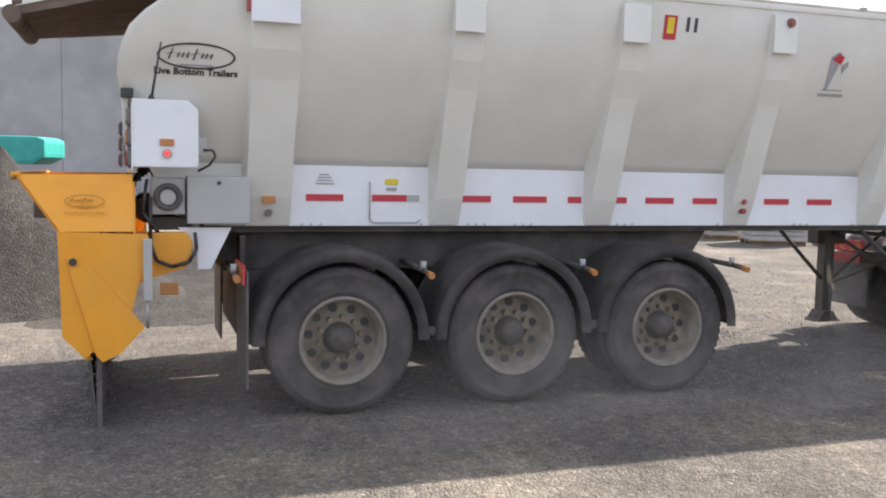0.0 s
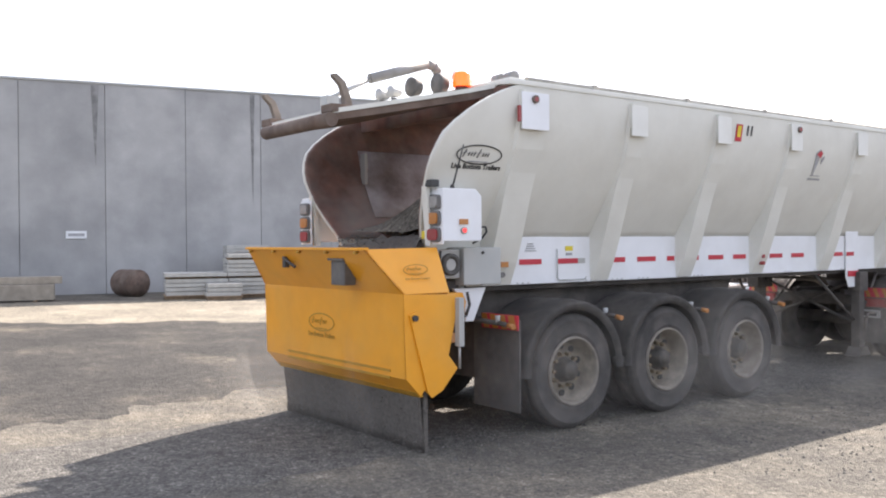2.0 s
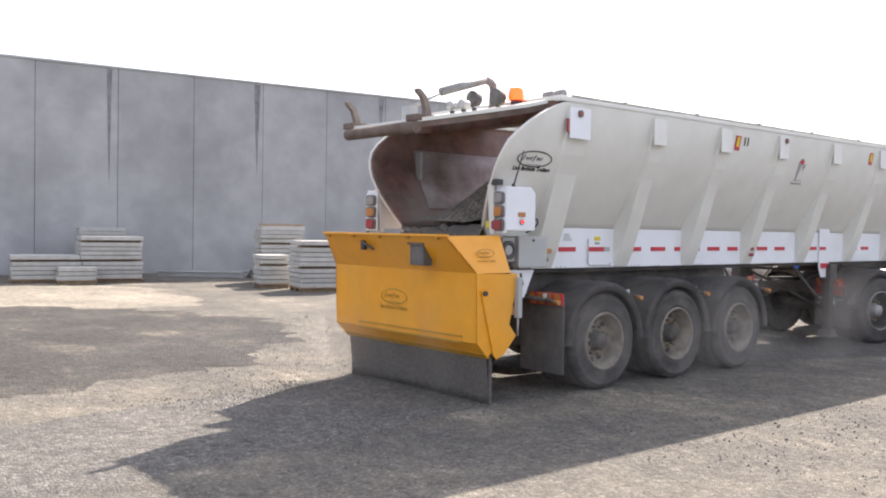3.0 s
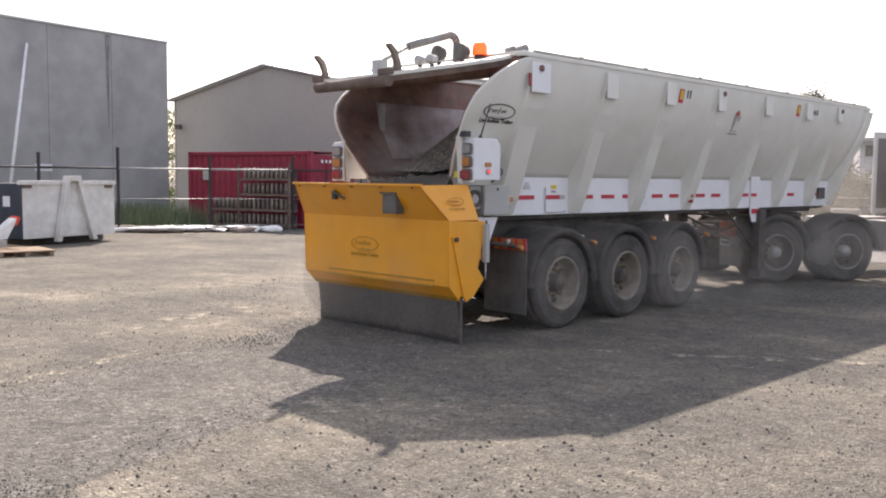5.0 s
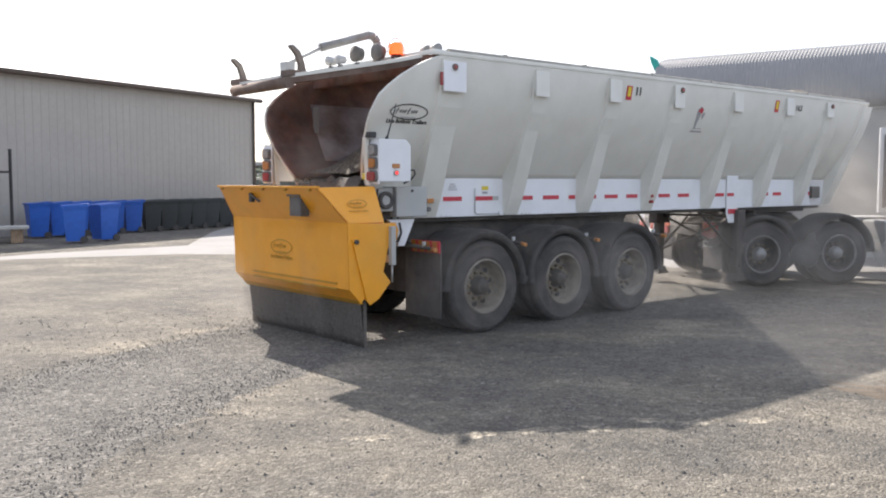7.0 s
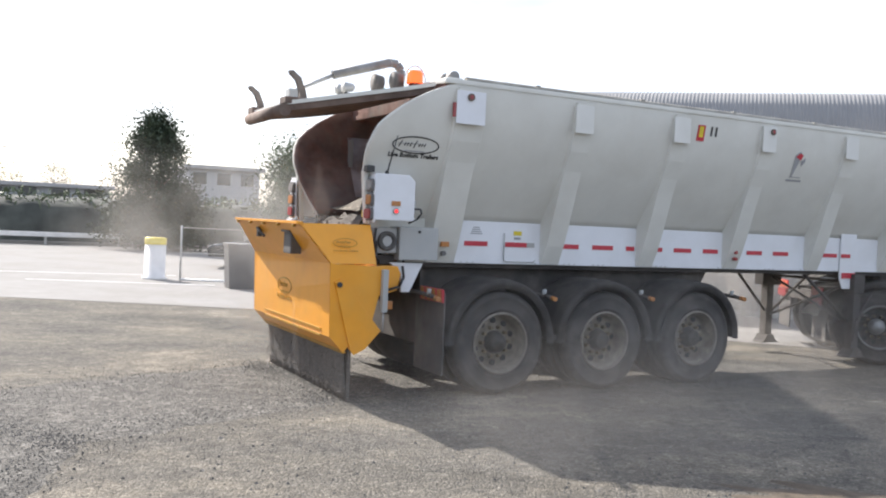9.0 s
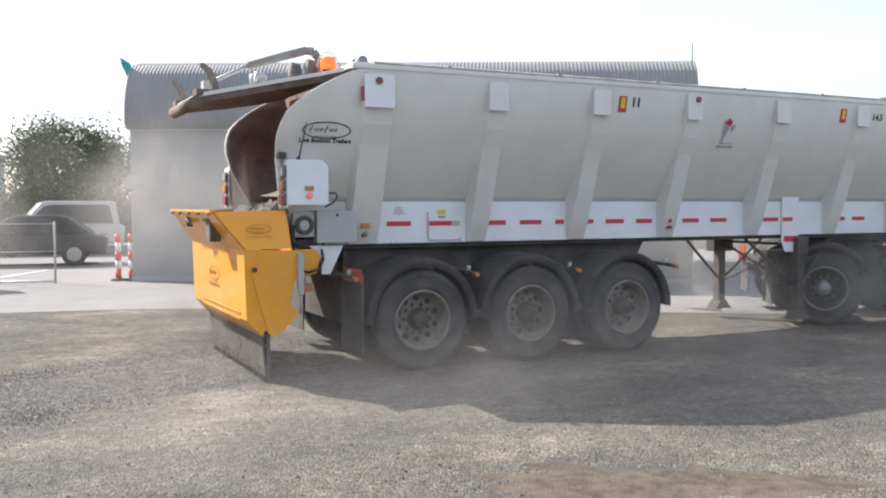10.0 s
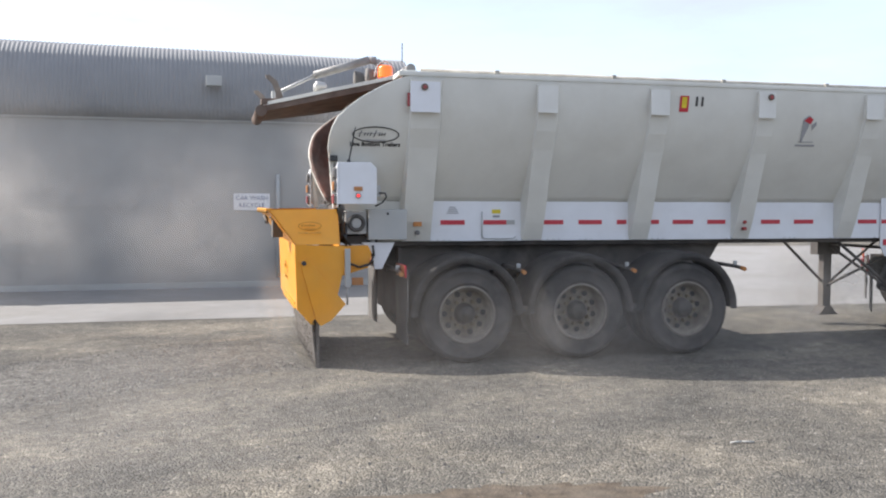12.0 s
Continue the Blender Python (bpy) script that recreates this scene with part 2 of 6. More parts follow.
def gravel_material(name, stops, stone=55.0, patch=0.42, stretch=(0.85, 1.1, 1), contrast=0.52):
    """Crushed stone: single stones of their own shade, dusty patches, fine grit between."""
    m = bpy.data.materials.new(name)
    m.use_nodes = True
    n, l = m.node_tree.nodes, m.node_tree.links
    b = n["Principled BSDF"]
    b.inputs["Roughness"].default_value = 0.95
    b.inputs["Specular IOR Level"].default_value = 0.25
    tc = n.new("ShaderNodeTexCoord")
    mp = n.new("ShaderNodeMapping")
    mp.inputs["Scale"].default_value = stretch
    mp.inputs["Rotation"].default_value = (0, 0, radians(25))
    l.new(tc.outputs["Object"], mp.inputs[0])

    def noise_at(scale, detail, rough, src):
        t = n.new("ShaderNodeTexNoise")
        t.inputs["Scale"].default_value, t.inputs["Detail"].default_value, t.inputs["Roughness"].default_value = scale, detail, rough
        l.new(src, t.inputs["Vector"])
        return t.outputs[0]

    def ramp(src, stops_):
        r = n.new("ShaderNodeValToRGB")
        e = r.color_ramp.elements
        e[0].position, e[0].color = stops_[0][0], (*stops_[0][1], 1)
        e[1].position, e[1].color = stops_[-1][0], (*stops_[-1][1], 1)
        for q, c in stops_[1:-1]:
            e.new(q).color = (*c, 1)
        l.new(src, r.inputs[0])
        return r.outputs[0]

    def grey(v):
        w = 1 + (v - 1) * contrast
        return (w, w * 0.995, w * 0.98)

    # warped stones, each with a shade of its own
    wv = n.new("ShaderNodeTexVoronoi")
    wv.inputs["Scale"].default_value = stone
    l.new(tc.outputs["Object"], wv.inputs["Vector"])
    sep = n.new("ShaderNodeSeparateColor")
    l.new(wv.outputs["Color"], sep.inputs[0])
    wv2 = n.new("ShaderNodeTexVoronoi")
    wv2.inputs["Scale"].default_value = stone * 0.37
    l.new(tc.outputs["Object"], wv2.inputs["Vector"])
    sep2 = n.new("ShaderNodeSeparateColor")
    l.new(wv2.outputs["Color"], sep2.inputs[0])
    layers = [ramp(sep.outputs[0], [(0.0, grey(0.35)), (0.3, grey(0.8)), (0.8, grey(1.1)), (1.0, grey(2.1))]),
              ramp(sep2.outputs[1], [(0.0, grey(0.5)), (0.12, grey(0.9)), (0.9, grey(1.04)), (1.0, grey(1.6))]),
              ramp(noise_at(5.5, 12, 0.8, mp.outputs[0]), [(0.36, grey(0.55)), (0.5, grey(1.0)), (0.64, grey(1.5))]),
              ramp(noise_at(120.0, 3, 0.6, tc.outputs["Object"]), [(0.38, grey(0.5)), (0.5, grey(1.0)), (0.62, grey(1.5))])]
    out = ramp(noise_at(patch, 14, 0.72, mp.outputs[0]), stops)
    for c in layers:
        mx = n.new("ShaderNodeMix")
        mx.data_type, mx.blend_type = "RGBA", "MULTIPLY"
        mx.inputs[0].default_value = 1.0
        l.new(out, mx.inputs[6])
        l.new(c, mx.inputs[7])
        out = mx.outputs[2]
    l.new(out, b.inputs["Base Color"])
    bp = n.new("ShaderNodeBump")
    bp.inputs["Strength"].default_value, bp.inputs["Distance"].default_value = 0.7, 0.02
    bp.invert = True
    l.new(wv.outputs["Distance"], bp.inputs["Height"])
    # ruts and lumps a hand's width across
    lump = n.new("ShaderNodeBump")
    lump.inputs["Strength"].default_value, lump.inputs["Distance"].default_value = 0.4, 0.05
    l.new(noise_at(3.2, 6, 0.6, mp.outputs[0]), lump.inputs["Height"])
    l.new(lump.outputs[0], bp.inputs["Normal"])
    l.new(bp.outputs[0], b.inputs["Normal"])
    return m


def dust_material(name, thick):
    m = bpy.data.materials.new(name)
    m.use_nodes = True
    n, l = m.node_tree.nodes, m.node_tree.links
    n.remove(n["Principled BSDF"])
    uv = n.new("ShaderNodeTexCoord")
    ln = n.new("ShaderNodeVectorMath")
    ln.operation = "LENGTH"
    l.new(uv.outputs["UV"], ln.inputs[0])
    fall = n.new("ShaderNodeMapRange")
    fall.interpolation_type = "SMOOTHSTEP"
    fall.inputs[1].default_value, fall.inputs[2].default_value = 1.0, 0.0
    fall.inputs[3].default_value, fall.inputs[4].default_value = 0.0, thick
    l.new(ln.outputs["Value"], fall.inputs[0])
    nz = n.new("ShaderNodeTexNoise")
    nz.inputs["Scale"].default_value, nz.inputs["Detail"].default_value = 0.8, 6
    l.new(uv.outputs["Object"], nz.inputs["Vector"])
    r = n.new("ShaderNodeMapRange")
    r.inputs[1].default_value, r.inputs[2].default_value = 0.3, 0.65
    l.new(nz.outputs[0], r.inputs[0])
    mu = n.new("ShaderNodeMath")
    mu.operation = "MULTIPLY"
    l.new(fall.outputs[0], mu.inputs[0])
    l.new(r.outputs[0], mu.inputs[1])
    tr, df, tl, mx, ad = (n.new("ShaderNodeBsdfTransparent"), n.new("ShaderNodeBsdfDiffuse"), n.new("ShaderNodeBsdfTranslucent"), n.new("ShaderNodeMixShader"), n.new("ShaderNodeMixShader"))
    for k in (df, tl):
        k.inputs["Color"].default_value = (0.64, 0.60, 0.55, 1)
    l.new(df.outputs[0], ad.inputs[1])
    l.new(tl.outputs[0], ad.inputs[2])
    l.new(mu.outputs[0], mx.inputs[0])
    l.new(tr.outputs[0], mx.inputs[1])
    l.new(ad.outputs[0], mx.inputs[2])
    l.new(mx.outputs[0], n["Material Output"].inputs[0])
    return m


M_DUST = dust_material("hanging_dust", 0.38)
M_THICK_DUST = dust_material("rolling_dust", 0.5)
# Made denser than the dust alone, to stand in for glare over dark parts.
M_THIN_DUST = dust_material("thin_dust", 0.24)
M_GROUND = gravel_material("gravel_yard", [(0.38, (0.100, 0.096, 0.089)), (0.45, (0.124, 0.117, 0.106)), (0.52, (0.146, 0.136, 0.120)), (0.575, (0.176, 0.161, 0.138)), (0.64, (0.245, 0.224, 0.188))], 60.0, 0.55, contrast=0.52)
M_DARKYARD = gravel_material("dark_compacted_gravel", [(0.40, (0.040, 0.039, 0.038)), (0.5, (0.053, 0.051, 0.049)), (0.58, (0.076, 0.071, 0.064)), (0.64, (0.14, 0.126, 0.104))], 45.0, 0.5)
M_SAND = gravel_material("pale_sandy_gravel", [(0.38, (0.19, 0.175, 0.148)), (0.5, (0.25, 0.228, 0.19)), (0.62, (0.32, 0.29, 0.24))], 45.0, 0.5)
M_HEAP = gravel_material("fine_dark_stone_heap", [(0.38, (0.042, 0.04, 0.038)), (0.5, (0.052, 0.05, 0.047)), (0.6, (0.066, 0.062, 0.057))], 60.0, 0.6, (1, 1, 1), 0.5)
M_LOAD = gravel_material("dusty_loaded_stone", [(0.38, (0.15, 0.138, 0.122)), (0.5, (0.19, 0.174, 0.154)), (0.6, (0.23, 0.21, 0.186))], 40.0, 0.6, (1, 1, 1), 0.7)
M_SOIL = mat("damp_brown_dirt", (0.092, 0.070, 0.048), 0.95, vary=0.45, scale=9, dirt=(0.15, 0.125, 0.095), dirt_amount=0.8, dirt_scale=2.4, bump=0.6, bump_scale=50)
M_SPREAD = gravel_material("fresh_stone_strip", [(0.38, (0.112, 0.108, 0.102)), (0.5, (0.128, 0.123, 0.116)), (0.6, (0.144, 0.137, 0.128))], 50.0, 0.9, (1, 1, 1), 0.6)


def pebble_material():
    m = bpy.data.materials.new("loose_pebble")
    m.use_nodes = True
    n, l = m.node_tree.nodes, m.node_tree.links
    geo, r = n.new("ShaderNodeNewGeometry"), n.new("ShaderNodeValToRGB")
    e = r.color_ramp.elements
    e[0].color, e[1].color = (0.062, 0.06, 0.057, 1), (0.27, 0.25, 0.22, 1)
    e.new(0.45).color = (0.105, 0.10, 0.092, 1)
    e.new(0.85).color = (0.16, 0.148, 0.13, 1)
    l.new(geo.outputs["Random Per Island"], r.inputs[0])
    l.new(r.outputs[0], n["Principled BSDF"].inputs["Base Color"])
    n["Principled BSDF"].inputs["Roughness"].default_value = 0.9
    return m


M_STONE = pebble_material()


# ---- mesh helpers ----
def finish(name, bm, material, parent=None, label="", smooth=False, m=None):
    me = bpy.data.meshes.new(name)
    bmesh.ops.recalc_face_normals(bm, faces=bm.faces)
    bm.to_mesh(me)
    bm.free()
    me.materials.append(material)
    ob = new(name, me)
    if parent:
        ob.parent = parent
    if m:
        ob.matrix_basis = m
    if label:
        ob["label"] = label
    return ob


def part(name, bm, material, parent, label="", smooth=False):
    if smooth:
        for f in bm.faces:
            f.smooth = True
    return finish(name, bm, material, parent, label)


def thing(name, label, category, group="", kind=""):
    return tagged(new(name), label, category, group, kind)


def shell(name, bm, material, label, category, kind="", group="", smooth=False):
    """A thing that is one mesh."""
    if smooth:
        for f in bm.faces:
            f.smooth = True
    return tagged(finish(name, bm, material), label, category, group, kind)


def bevel(bm, w, seg=2):
    if w:
        bmesh.ops.bevel(bm, geom=list(bm.edges), offset=w, segments=seg, affect="EDGES", profile=0.7)
    return bm


def box(x0, x1, y0, y1, z0, z1, w=0.0, bm=None, m=None):
    b = bmesh.new()
    v = [b.verts.new((x, y, z)) for x in (x0, x1) for y in (y0, y1) for z in (z0, z1)]
    for f in ((0, 1, 3, 2), (4, 6, 7, 5), (0, 4, 5, 1), (2, 3, 7, 6), (0, 2, 6, 4), (1, 5, 7, 3)):
        b.faces.new([v[i] for i in f])
    bevel(b, w)
    return merge(bm, b, m)


def merge(bm, b, m=None):
    if m is not None:
        b.transform(m)
    if bm is None:
        return b
    vs = {v: bm.verts.new(v.co) for v in b.verts}
    for f in b.faces:
        g = bm.faces.new([vs[v] for v in f.verts])
        g.smooth = f.smooth
    b.free()
    return bm


def prism(poly, a, b_, axis="y", w=0.0, bm=None, m=None):
    """A polygon (two coordinates a corner) drawn out from a to b along an axis."""
    b = bmesh.new()
    put = {"y": lambda p, d: (p[0], d, p[1]), "x": lambda p, d: (d, p[0], p[1]), "z": lambda p, d: (p[0], p[1], d)}[axis]
    lo, hi = [b.verts.new(put(p, a)) for p in poly], [b.verts.new(put(p, b_)) for p in poly]
    n = len(poly)
    b.faces.new(lo[::-1])
    b.faces.new(hi)
    for i in range(n):
        b.faces.new((lo[i], lo[(i + 1) % n], hi[(i + 1) % n], hi[i]))
    bevel(b, w)
    return merge(bm, b, m)


def tube(p, q, r, r2=None, n=12, bm=None, caps=True):
    """A round bar from p to q."""
    p, q = Vector(p), Vector(q)
    b = bmesh.new()
    bmesh.ops.create_cone(b, cap_ends=caps, segments=n, radius1=r, radius2=r if r2 is None else r2, depth=(q - p).length)
    for f in b.faces:
        f.smooth = len(f.verts) == 4
    b.transform(Matrix.Translation((p + q) / 2) @ (q - p).to_track_quat("Z", "Y").to_matrix().to_4x4())
    return merge(bm, b)


def pipe(points, r, n=8, bm=None):
    for p, q in zip(points, points[1:]):
        bm = tube(p, q, r, n=n, bm=bm)
    return bm


def lathe(profile, n=32, axis="y", bm=None):
    """(along, radius) points turned about an axis."""
    b = bmesh.new()
    rings = []
    for d, r in profile:
        ring = []
        for i in range(n):
            a = 2 * math.pi * i / n
            c, s = r * math.cos(a), r * math.sin(a)
            ring.append(b.verts.new({"y": (c, d, s), "z": (c, s, d), "x": (d, c, s)}[axis]))
        rings.append(ring)
    for r0, r1 in zip(rings, rings[1:]):
        for i in range(n):
            b.faces.new((r0[i], r0[(i + 1) % n], r1[(i + 1) % n], r1[i])).smooth = True
    return merge(bm, b)


def grid_mesh(rows, bm=None, smooth=True):
    """Rows of points joined into a sheet."""
    b = bmesh.new()
    vs = [[b.verts.new(p) for p in r] for r in rows]
    for r0, r1 in zip(vs, vs[1:]):
        for i in range(len(r0) - 1):
            b.faces.new((r0[i], r0[i + 1], r1[i + 1], r1[i])).smooth = smooth
    return merge(bm, b)


def sheet(rows, thick, axis=1, smooth=True):
    """A sheet with thickness: drawn twice and closed round its edge."""
    off = Vector([thick if i == axis else 0 for i in range(3)])
    b = bmesh.new()
    a = [[b.verts.new(p) for p in r] for r in rows]
    c = [[b.verts.new(Vector(p) + off) for p in r] for r in rows]
    for g, flip in ((a, False), (c, True)):
        for r0, r1 in zip(g, g[1:]):
            for i in range(len(r0) - 1):
                q = (r0[i], r0[i + 1], r1[i + 1], r1[i])
                b.faces.new(q[::-1] if flip else q).smooth = smooth
    edge = a[0] + [r[-1] for r in a[1:]] + a[-1][-2::-1] + [r[0] for r in a[-2:0:-1]]
    edge2 = c[0] + [r[-1] for r in c[1:]] + c[-1][-2::-1] + [r[0] for r in c[-2:0:-1]]
    n = len(edge)
    for i in range(n):
        b.faces.new((edge[i], edge[(i + 1) % n], edge2[(i + 1) % n], edge2[i]))
    return b


def letters(text, size, material, parent, m, name="lettering", label="", bold=0.0, name_thing=None):
    """Flat raised letters as a mesh; the text's middle lies at m."""
    cu = bpy.data.curves.new(name, "FONT")
    cu.body, cu.size, cu.extrude, cu.offset = text, size, 0.0015, bold
    cu.align_x, cu.align_y, cu.resolution_u = "CENTER", "CENTER", 2
    tmp = bpy.data.objects.new(name, cu)
    me = bpy.data.meshes.new_from_object(tmp)
    bpy.data.objects.remove(tmp)
    bpy.data.curves.remove(cu)
    me.materials.clear()
    me.materials.append(material)
    ob = new(name, me)
    ob.parent = parent
    ob.matrix_basis = m
    if label:
        ob["label"] = label
    return ob


# ---- the trailer ----
def side_y(z):
    """Half width of the tub at a height: it narrows towards its belt."""
    return float(np.interp(z, [1.28, 1.73, 1.9, 2.1, 2.3, 2.5, 2.7, 2.9, 3.05], [0.70, 0.71, 0.82, 0.95, 1.06, 1.15, 1.21, 1.245, 1.26]))


def rear_x(z):
    return float(np.interp(z, [1.28, 1.5, 1.73, 1.9, 2.1, 2.3, 2.45, 2.6, 2.75, 2.87, 2.96, 3.02, 3.05],
                           [-1.05, -1.15, -1.28, -1.36, -1.43, -1.46, -1.45, -1.38, -1.23, -1.03, -0.86, -0.7, -0.6]))


def front_x(z):
    return 8.68 + (z - 1.28) / 1.77 * 0.42


TRAILER = thing("semi_trailer", "cream-white live-bottom tipping semi-trailer with a yellow spreader box, dusty", "trailer")
AXLES = (0.0, 1.295, 2.59)
POSTS = ((-0.62, -0.28), (0.78, 1.03), (2.11, 2.36), (3.46, 3.70), (4.90, 5.15), (6.35, 6.60), (7.62, 7.86), (8.55, 8.80))
PLATES = {0: (2.66, 2.98), 1: (2.69, 2.98), 2: (2.70, 2.98), 3: (2.70, 3.0), 4: (2.72, 3.0), 5: (2.73, 3.0), 6: (2.76, 3.0)}


def trailer_body():
    zs = [1.73, 1.8, 1.9, 2.0, 2.1, 2.2, 2.3, 2.4, 2.5, 2.6, 2.7, 2.8, 2.87, 2.93, 2.98, 3.02, 3.05]
    us = [0, 0.004, 0.01, 0.02, 0.04, 0.06, 0.08] + [0.08 + 0.92 * i / 24 for i in range(1, 25)]
    for s in (-1, 1):
        rows = [[(rear_x(z) + (front_x(z) - rear_x(z)) * u, s * side_y(z), z) for u in us] for z in zs]
        part("side_wall", sheet(rows, -s * 0.03), M_CREAM, TRAILER)
        rows = [[(rear_x(z) + 0.01 + (front_x(z) - 0.03 - rear_x(z)) * u, s * (side_y(z) - 0.034), z) for u in us] for z in zs]
        part("wall_lining", sheet(rows, -s * 0.02), M_RUST, TRAILER, "rust-brown worn steel lining")
        # the white belt below the tub
        part("lower_belt", prism([(-0.62, 1.29), (8.66, 1.29), (8.78, 1.735), (-0.62, 1.735)], s * 0.70, s * 0.73, w=0.006), M_WHITE, TRAILER, "white belt with red reflectors")
        part("rear_gusset", prism([(-1.05, 1.29), (-0.625, 1.29), (-0.625, 1.735), (-1.285, 1.735), (-1.15, 1.5)], s * 0.69, s * 0.72, w=0.005), M_CREAM, TRAILER)
        part("top_rail", box(-0.75, 9.12, s * 1.21 - 0.045, s * 1.21 + 0.06 if s > 0 else s * 1.21 + 0.045, 3.035, 3.085, 0.015) if s > 0 else box(-0.75, 9.12, -1.27, -1.165, 3.035, 3.085, 0.015), M_CREAM, TRAILER)
        tarp = tube((-0.5, s * 1.20, 3.09), (9.05, s * 1.20, 3.09), 0.036, n=10)
        for k in range(7):
            x = 0.3 + k * 1.35
            tarp = box(x, x + 0.05, s * 1.20 - 0.045, s * 1.20 + 0.045, 3.06, 3.13, 0.01, bm=tarp)
        part("rolled_cover_rail", tarp, M_TARP, TRAILER, "thin rolled cover along the top rail")
        for i, (x0, x1) in enumerate(POSTS):
            # a folded post that follows the wall
            zz = [1.30, 1.5, 1.72, 1.9, 2.1, 2.3, 2.5, 2.75, 3.0]
            yy = [0.745 + (1.275 - 0.745) * ((z - 1.3) / 1.7) ** 0.85 for z in zz]
            yy = [max(y, side_y(z) + 0.035) for y, z in zip(yy, zz)]
            dx = (front_x(3.0) - front_x(1.3)) if i == 7 else 0
            rows = []
            for z, y in zip(zz, yy):
                o = dx * (z - 1.3) / 1.7
                yi = side_y(z) - 0.005
                rows.append([(x0 + o - 0.012, s * yi, z), (x0 + o + 0.012, s * y, z), (x1 + o - 0.012, s * y, z), (x1 + o + 0.012, s * yi, z)])
            part("side_post", grid_mesh(rows, smooth=False), M_CREAM, TRAILER)
            if i in PLATES:
                z0, z1 = PLATES[i]
                pl = part("post_plate", box(x0 - 0.01, x1 - 0.03, s * 1.283, s * 1.291, z0, z1, 0.003), M_WHITE if i == 0 else M_PLATE, TRAILER, "white plate bolted to the post")
                if s < 0 and i in (0, 3, 6):
                    lamp = tube((x0 + 0.14, -1.29, z1 - 0.06), (x0 + 0.14, -1.31, z1 - 0.06), 0.036, n=16)
                    part("marker_lamp", lamp, M_RUSTLID, pl, "brown-red round marker lamp")
                    part("lamp_lens", tube((x0 + 0.14, -1.30, z1 - 0.06), (x0 + 0.14, -1.316, z1 - 0.06), 0.02, n=12), M_REDLENS, pl)
    # Added plate, unseen from below: keeps sun off the stone at the tub's rear.
    part("rear_shade_plate", box(-0.62, 0.5, -1.19, 1.19, 3.015, 3.045, 0.006), M_RUST, TRAILER, "added plate that shades the tub's rear")
    part("rear_marker", box(-0.66, -0.63, -1.285, -1.26, 2.72, 2.86, 0.006), M_REDLENS, TRAILER, "upright red marker light")
    panel = [[(x, side_y(z) - 0.062, z) for x in (-0.78, -0.2, 0.5, 1.1)] for z in (1.95, 2.1, 2.3, 2.5, 2.66)]
    part("lining_plate", sheet(panel, -0.008), M_BAFFLE, TRAILER, "pale plate on the lining")
    part("plate_seam", box(-0.80, -0.765, 0.96, 1.045, 2.3, 2.62, 0.004), M_STEEL, TRAILER, "bright upright strip at the plate's edge")
    part("front_wall", prism([(-1.22, 3.05), (-1.06, 2.3), (-0.70, 1.75), (-0.70, 1.29), (0.70, 1.29), (0.70, 1.75), (1.06, 2.3), (1.22, 3.05)], 8.62, 8.66, "x",
                             m=Matrix(((1, 0, 0.235, -0.36), (0, 1, 0, 0), (0, 0, 1, 0), (0, 0, 0, 1)))), M_CREAM, TRAILER)
    part("floor_belt", box(-1.3, 8.6, -0.66, 0.66, 1.40, 1.46, 0.01), M_FRAME, TRAILER, "black conveyor belt")
    part("belt_drum", tube((-1.28, -0.64, 1.40), (-1.28, 0.64, 1.40), 0.09, n=20), M_RUST, TRAILER)
    part("belly_plate", box(-0.95, 8.6, -0.66, 0.66, 1.24, 1.29, 0.01), M_FRAME, TRAILER)
    part("chassis_beam", prism([(-0.75, 1.245), (3.45, 1.245), (3.28, 0.98), (3.1, 0.94), (-0.75, 0.94)], -0.5, 0.5, w=0.02), M_FRAME, TRAILER, "black bogie subframe")
    for i, x in enumerate((-0.5, 0.15, 2.2, 3.0)):
        part("hanger", prism([(x - 0.09, 0.95), (x + 0.09, 0.95), (x + 0.05, 0.62), (x - 0.05, 0.62)], -0.62, -0.5), M_FRAME, TRAILER)
    for x in AXLES:
        part("axle_tube", tube((x, -0.95, 0.52), (x, 0.95, 0.52), 0.075, n=14), M_FRAME, TRAILER)
        part("brake_chamber", tube((x + 0.16, -0.42, 0.6), (x + 0.36, -0.42, 0.66), 0.09, n=14), M_FRAME, TRAILER)
        part("leaf_spring", prism([(x - 0.5, 0.74), (x, 0.62), (x + 0.5, 0.74), (x + 0.5, 0.78), (x, 0.68), (x - 0.5, 0.78)], -0.58, -0.5), M_FRAME, TRAILER)
    # bars, lamps and labels on the belt
    bars = ((-0.17, 0.11), (0.33, 0.60), (1.05, 1.29), (1.48, 1.77), (1.96, 2.08), (2.40, 2.50), (2.68, 2.95), (3.14, 3.38), (3.87, 4.13), (4.33, 4.60), (5.25, 5.52),
            (5.66, 5.80), (6.62, 6.80), (6.95, 7.20), (7.9, 8.0), (8.1, 8.2))
    for x0, x1 in bars:
        part("red_reflector", box(x0, x1, -0.737, -0.731, 1.475, 1.525, 0.001), M_RED, TRAILER)
    for x in (-0.2, 0.72, 1.1, 1.5, 2.42, 3.4, 4.2, 4.85, 5.5):
        for dx in (0.0, 0.07, 0.14):
            part("belt_bolt", tube((x + dx, -0.728, 1.302), (x + dx, -0.74, 1.302), 0.008, n=6), M_GREYP, TRAILER)
    part("grey_reflector", box(0.602, 0.70, -0.737, -0.731, 1.475, 1.525, 0.001), M_GREYP, TRAILER)
    part("amber_marker", box(-0.50, -0.41, -0.855, -0.80, 1.46, 1.51, 0.004), M_AMBER, TRAILER, "amber side marker")
    part("round_socket", tube((-0.45, -0.77, 1.39), (-0.45, -0.825, 1.39), 0.026, n=14), M_LAMPRIM, TRAILER)
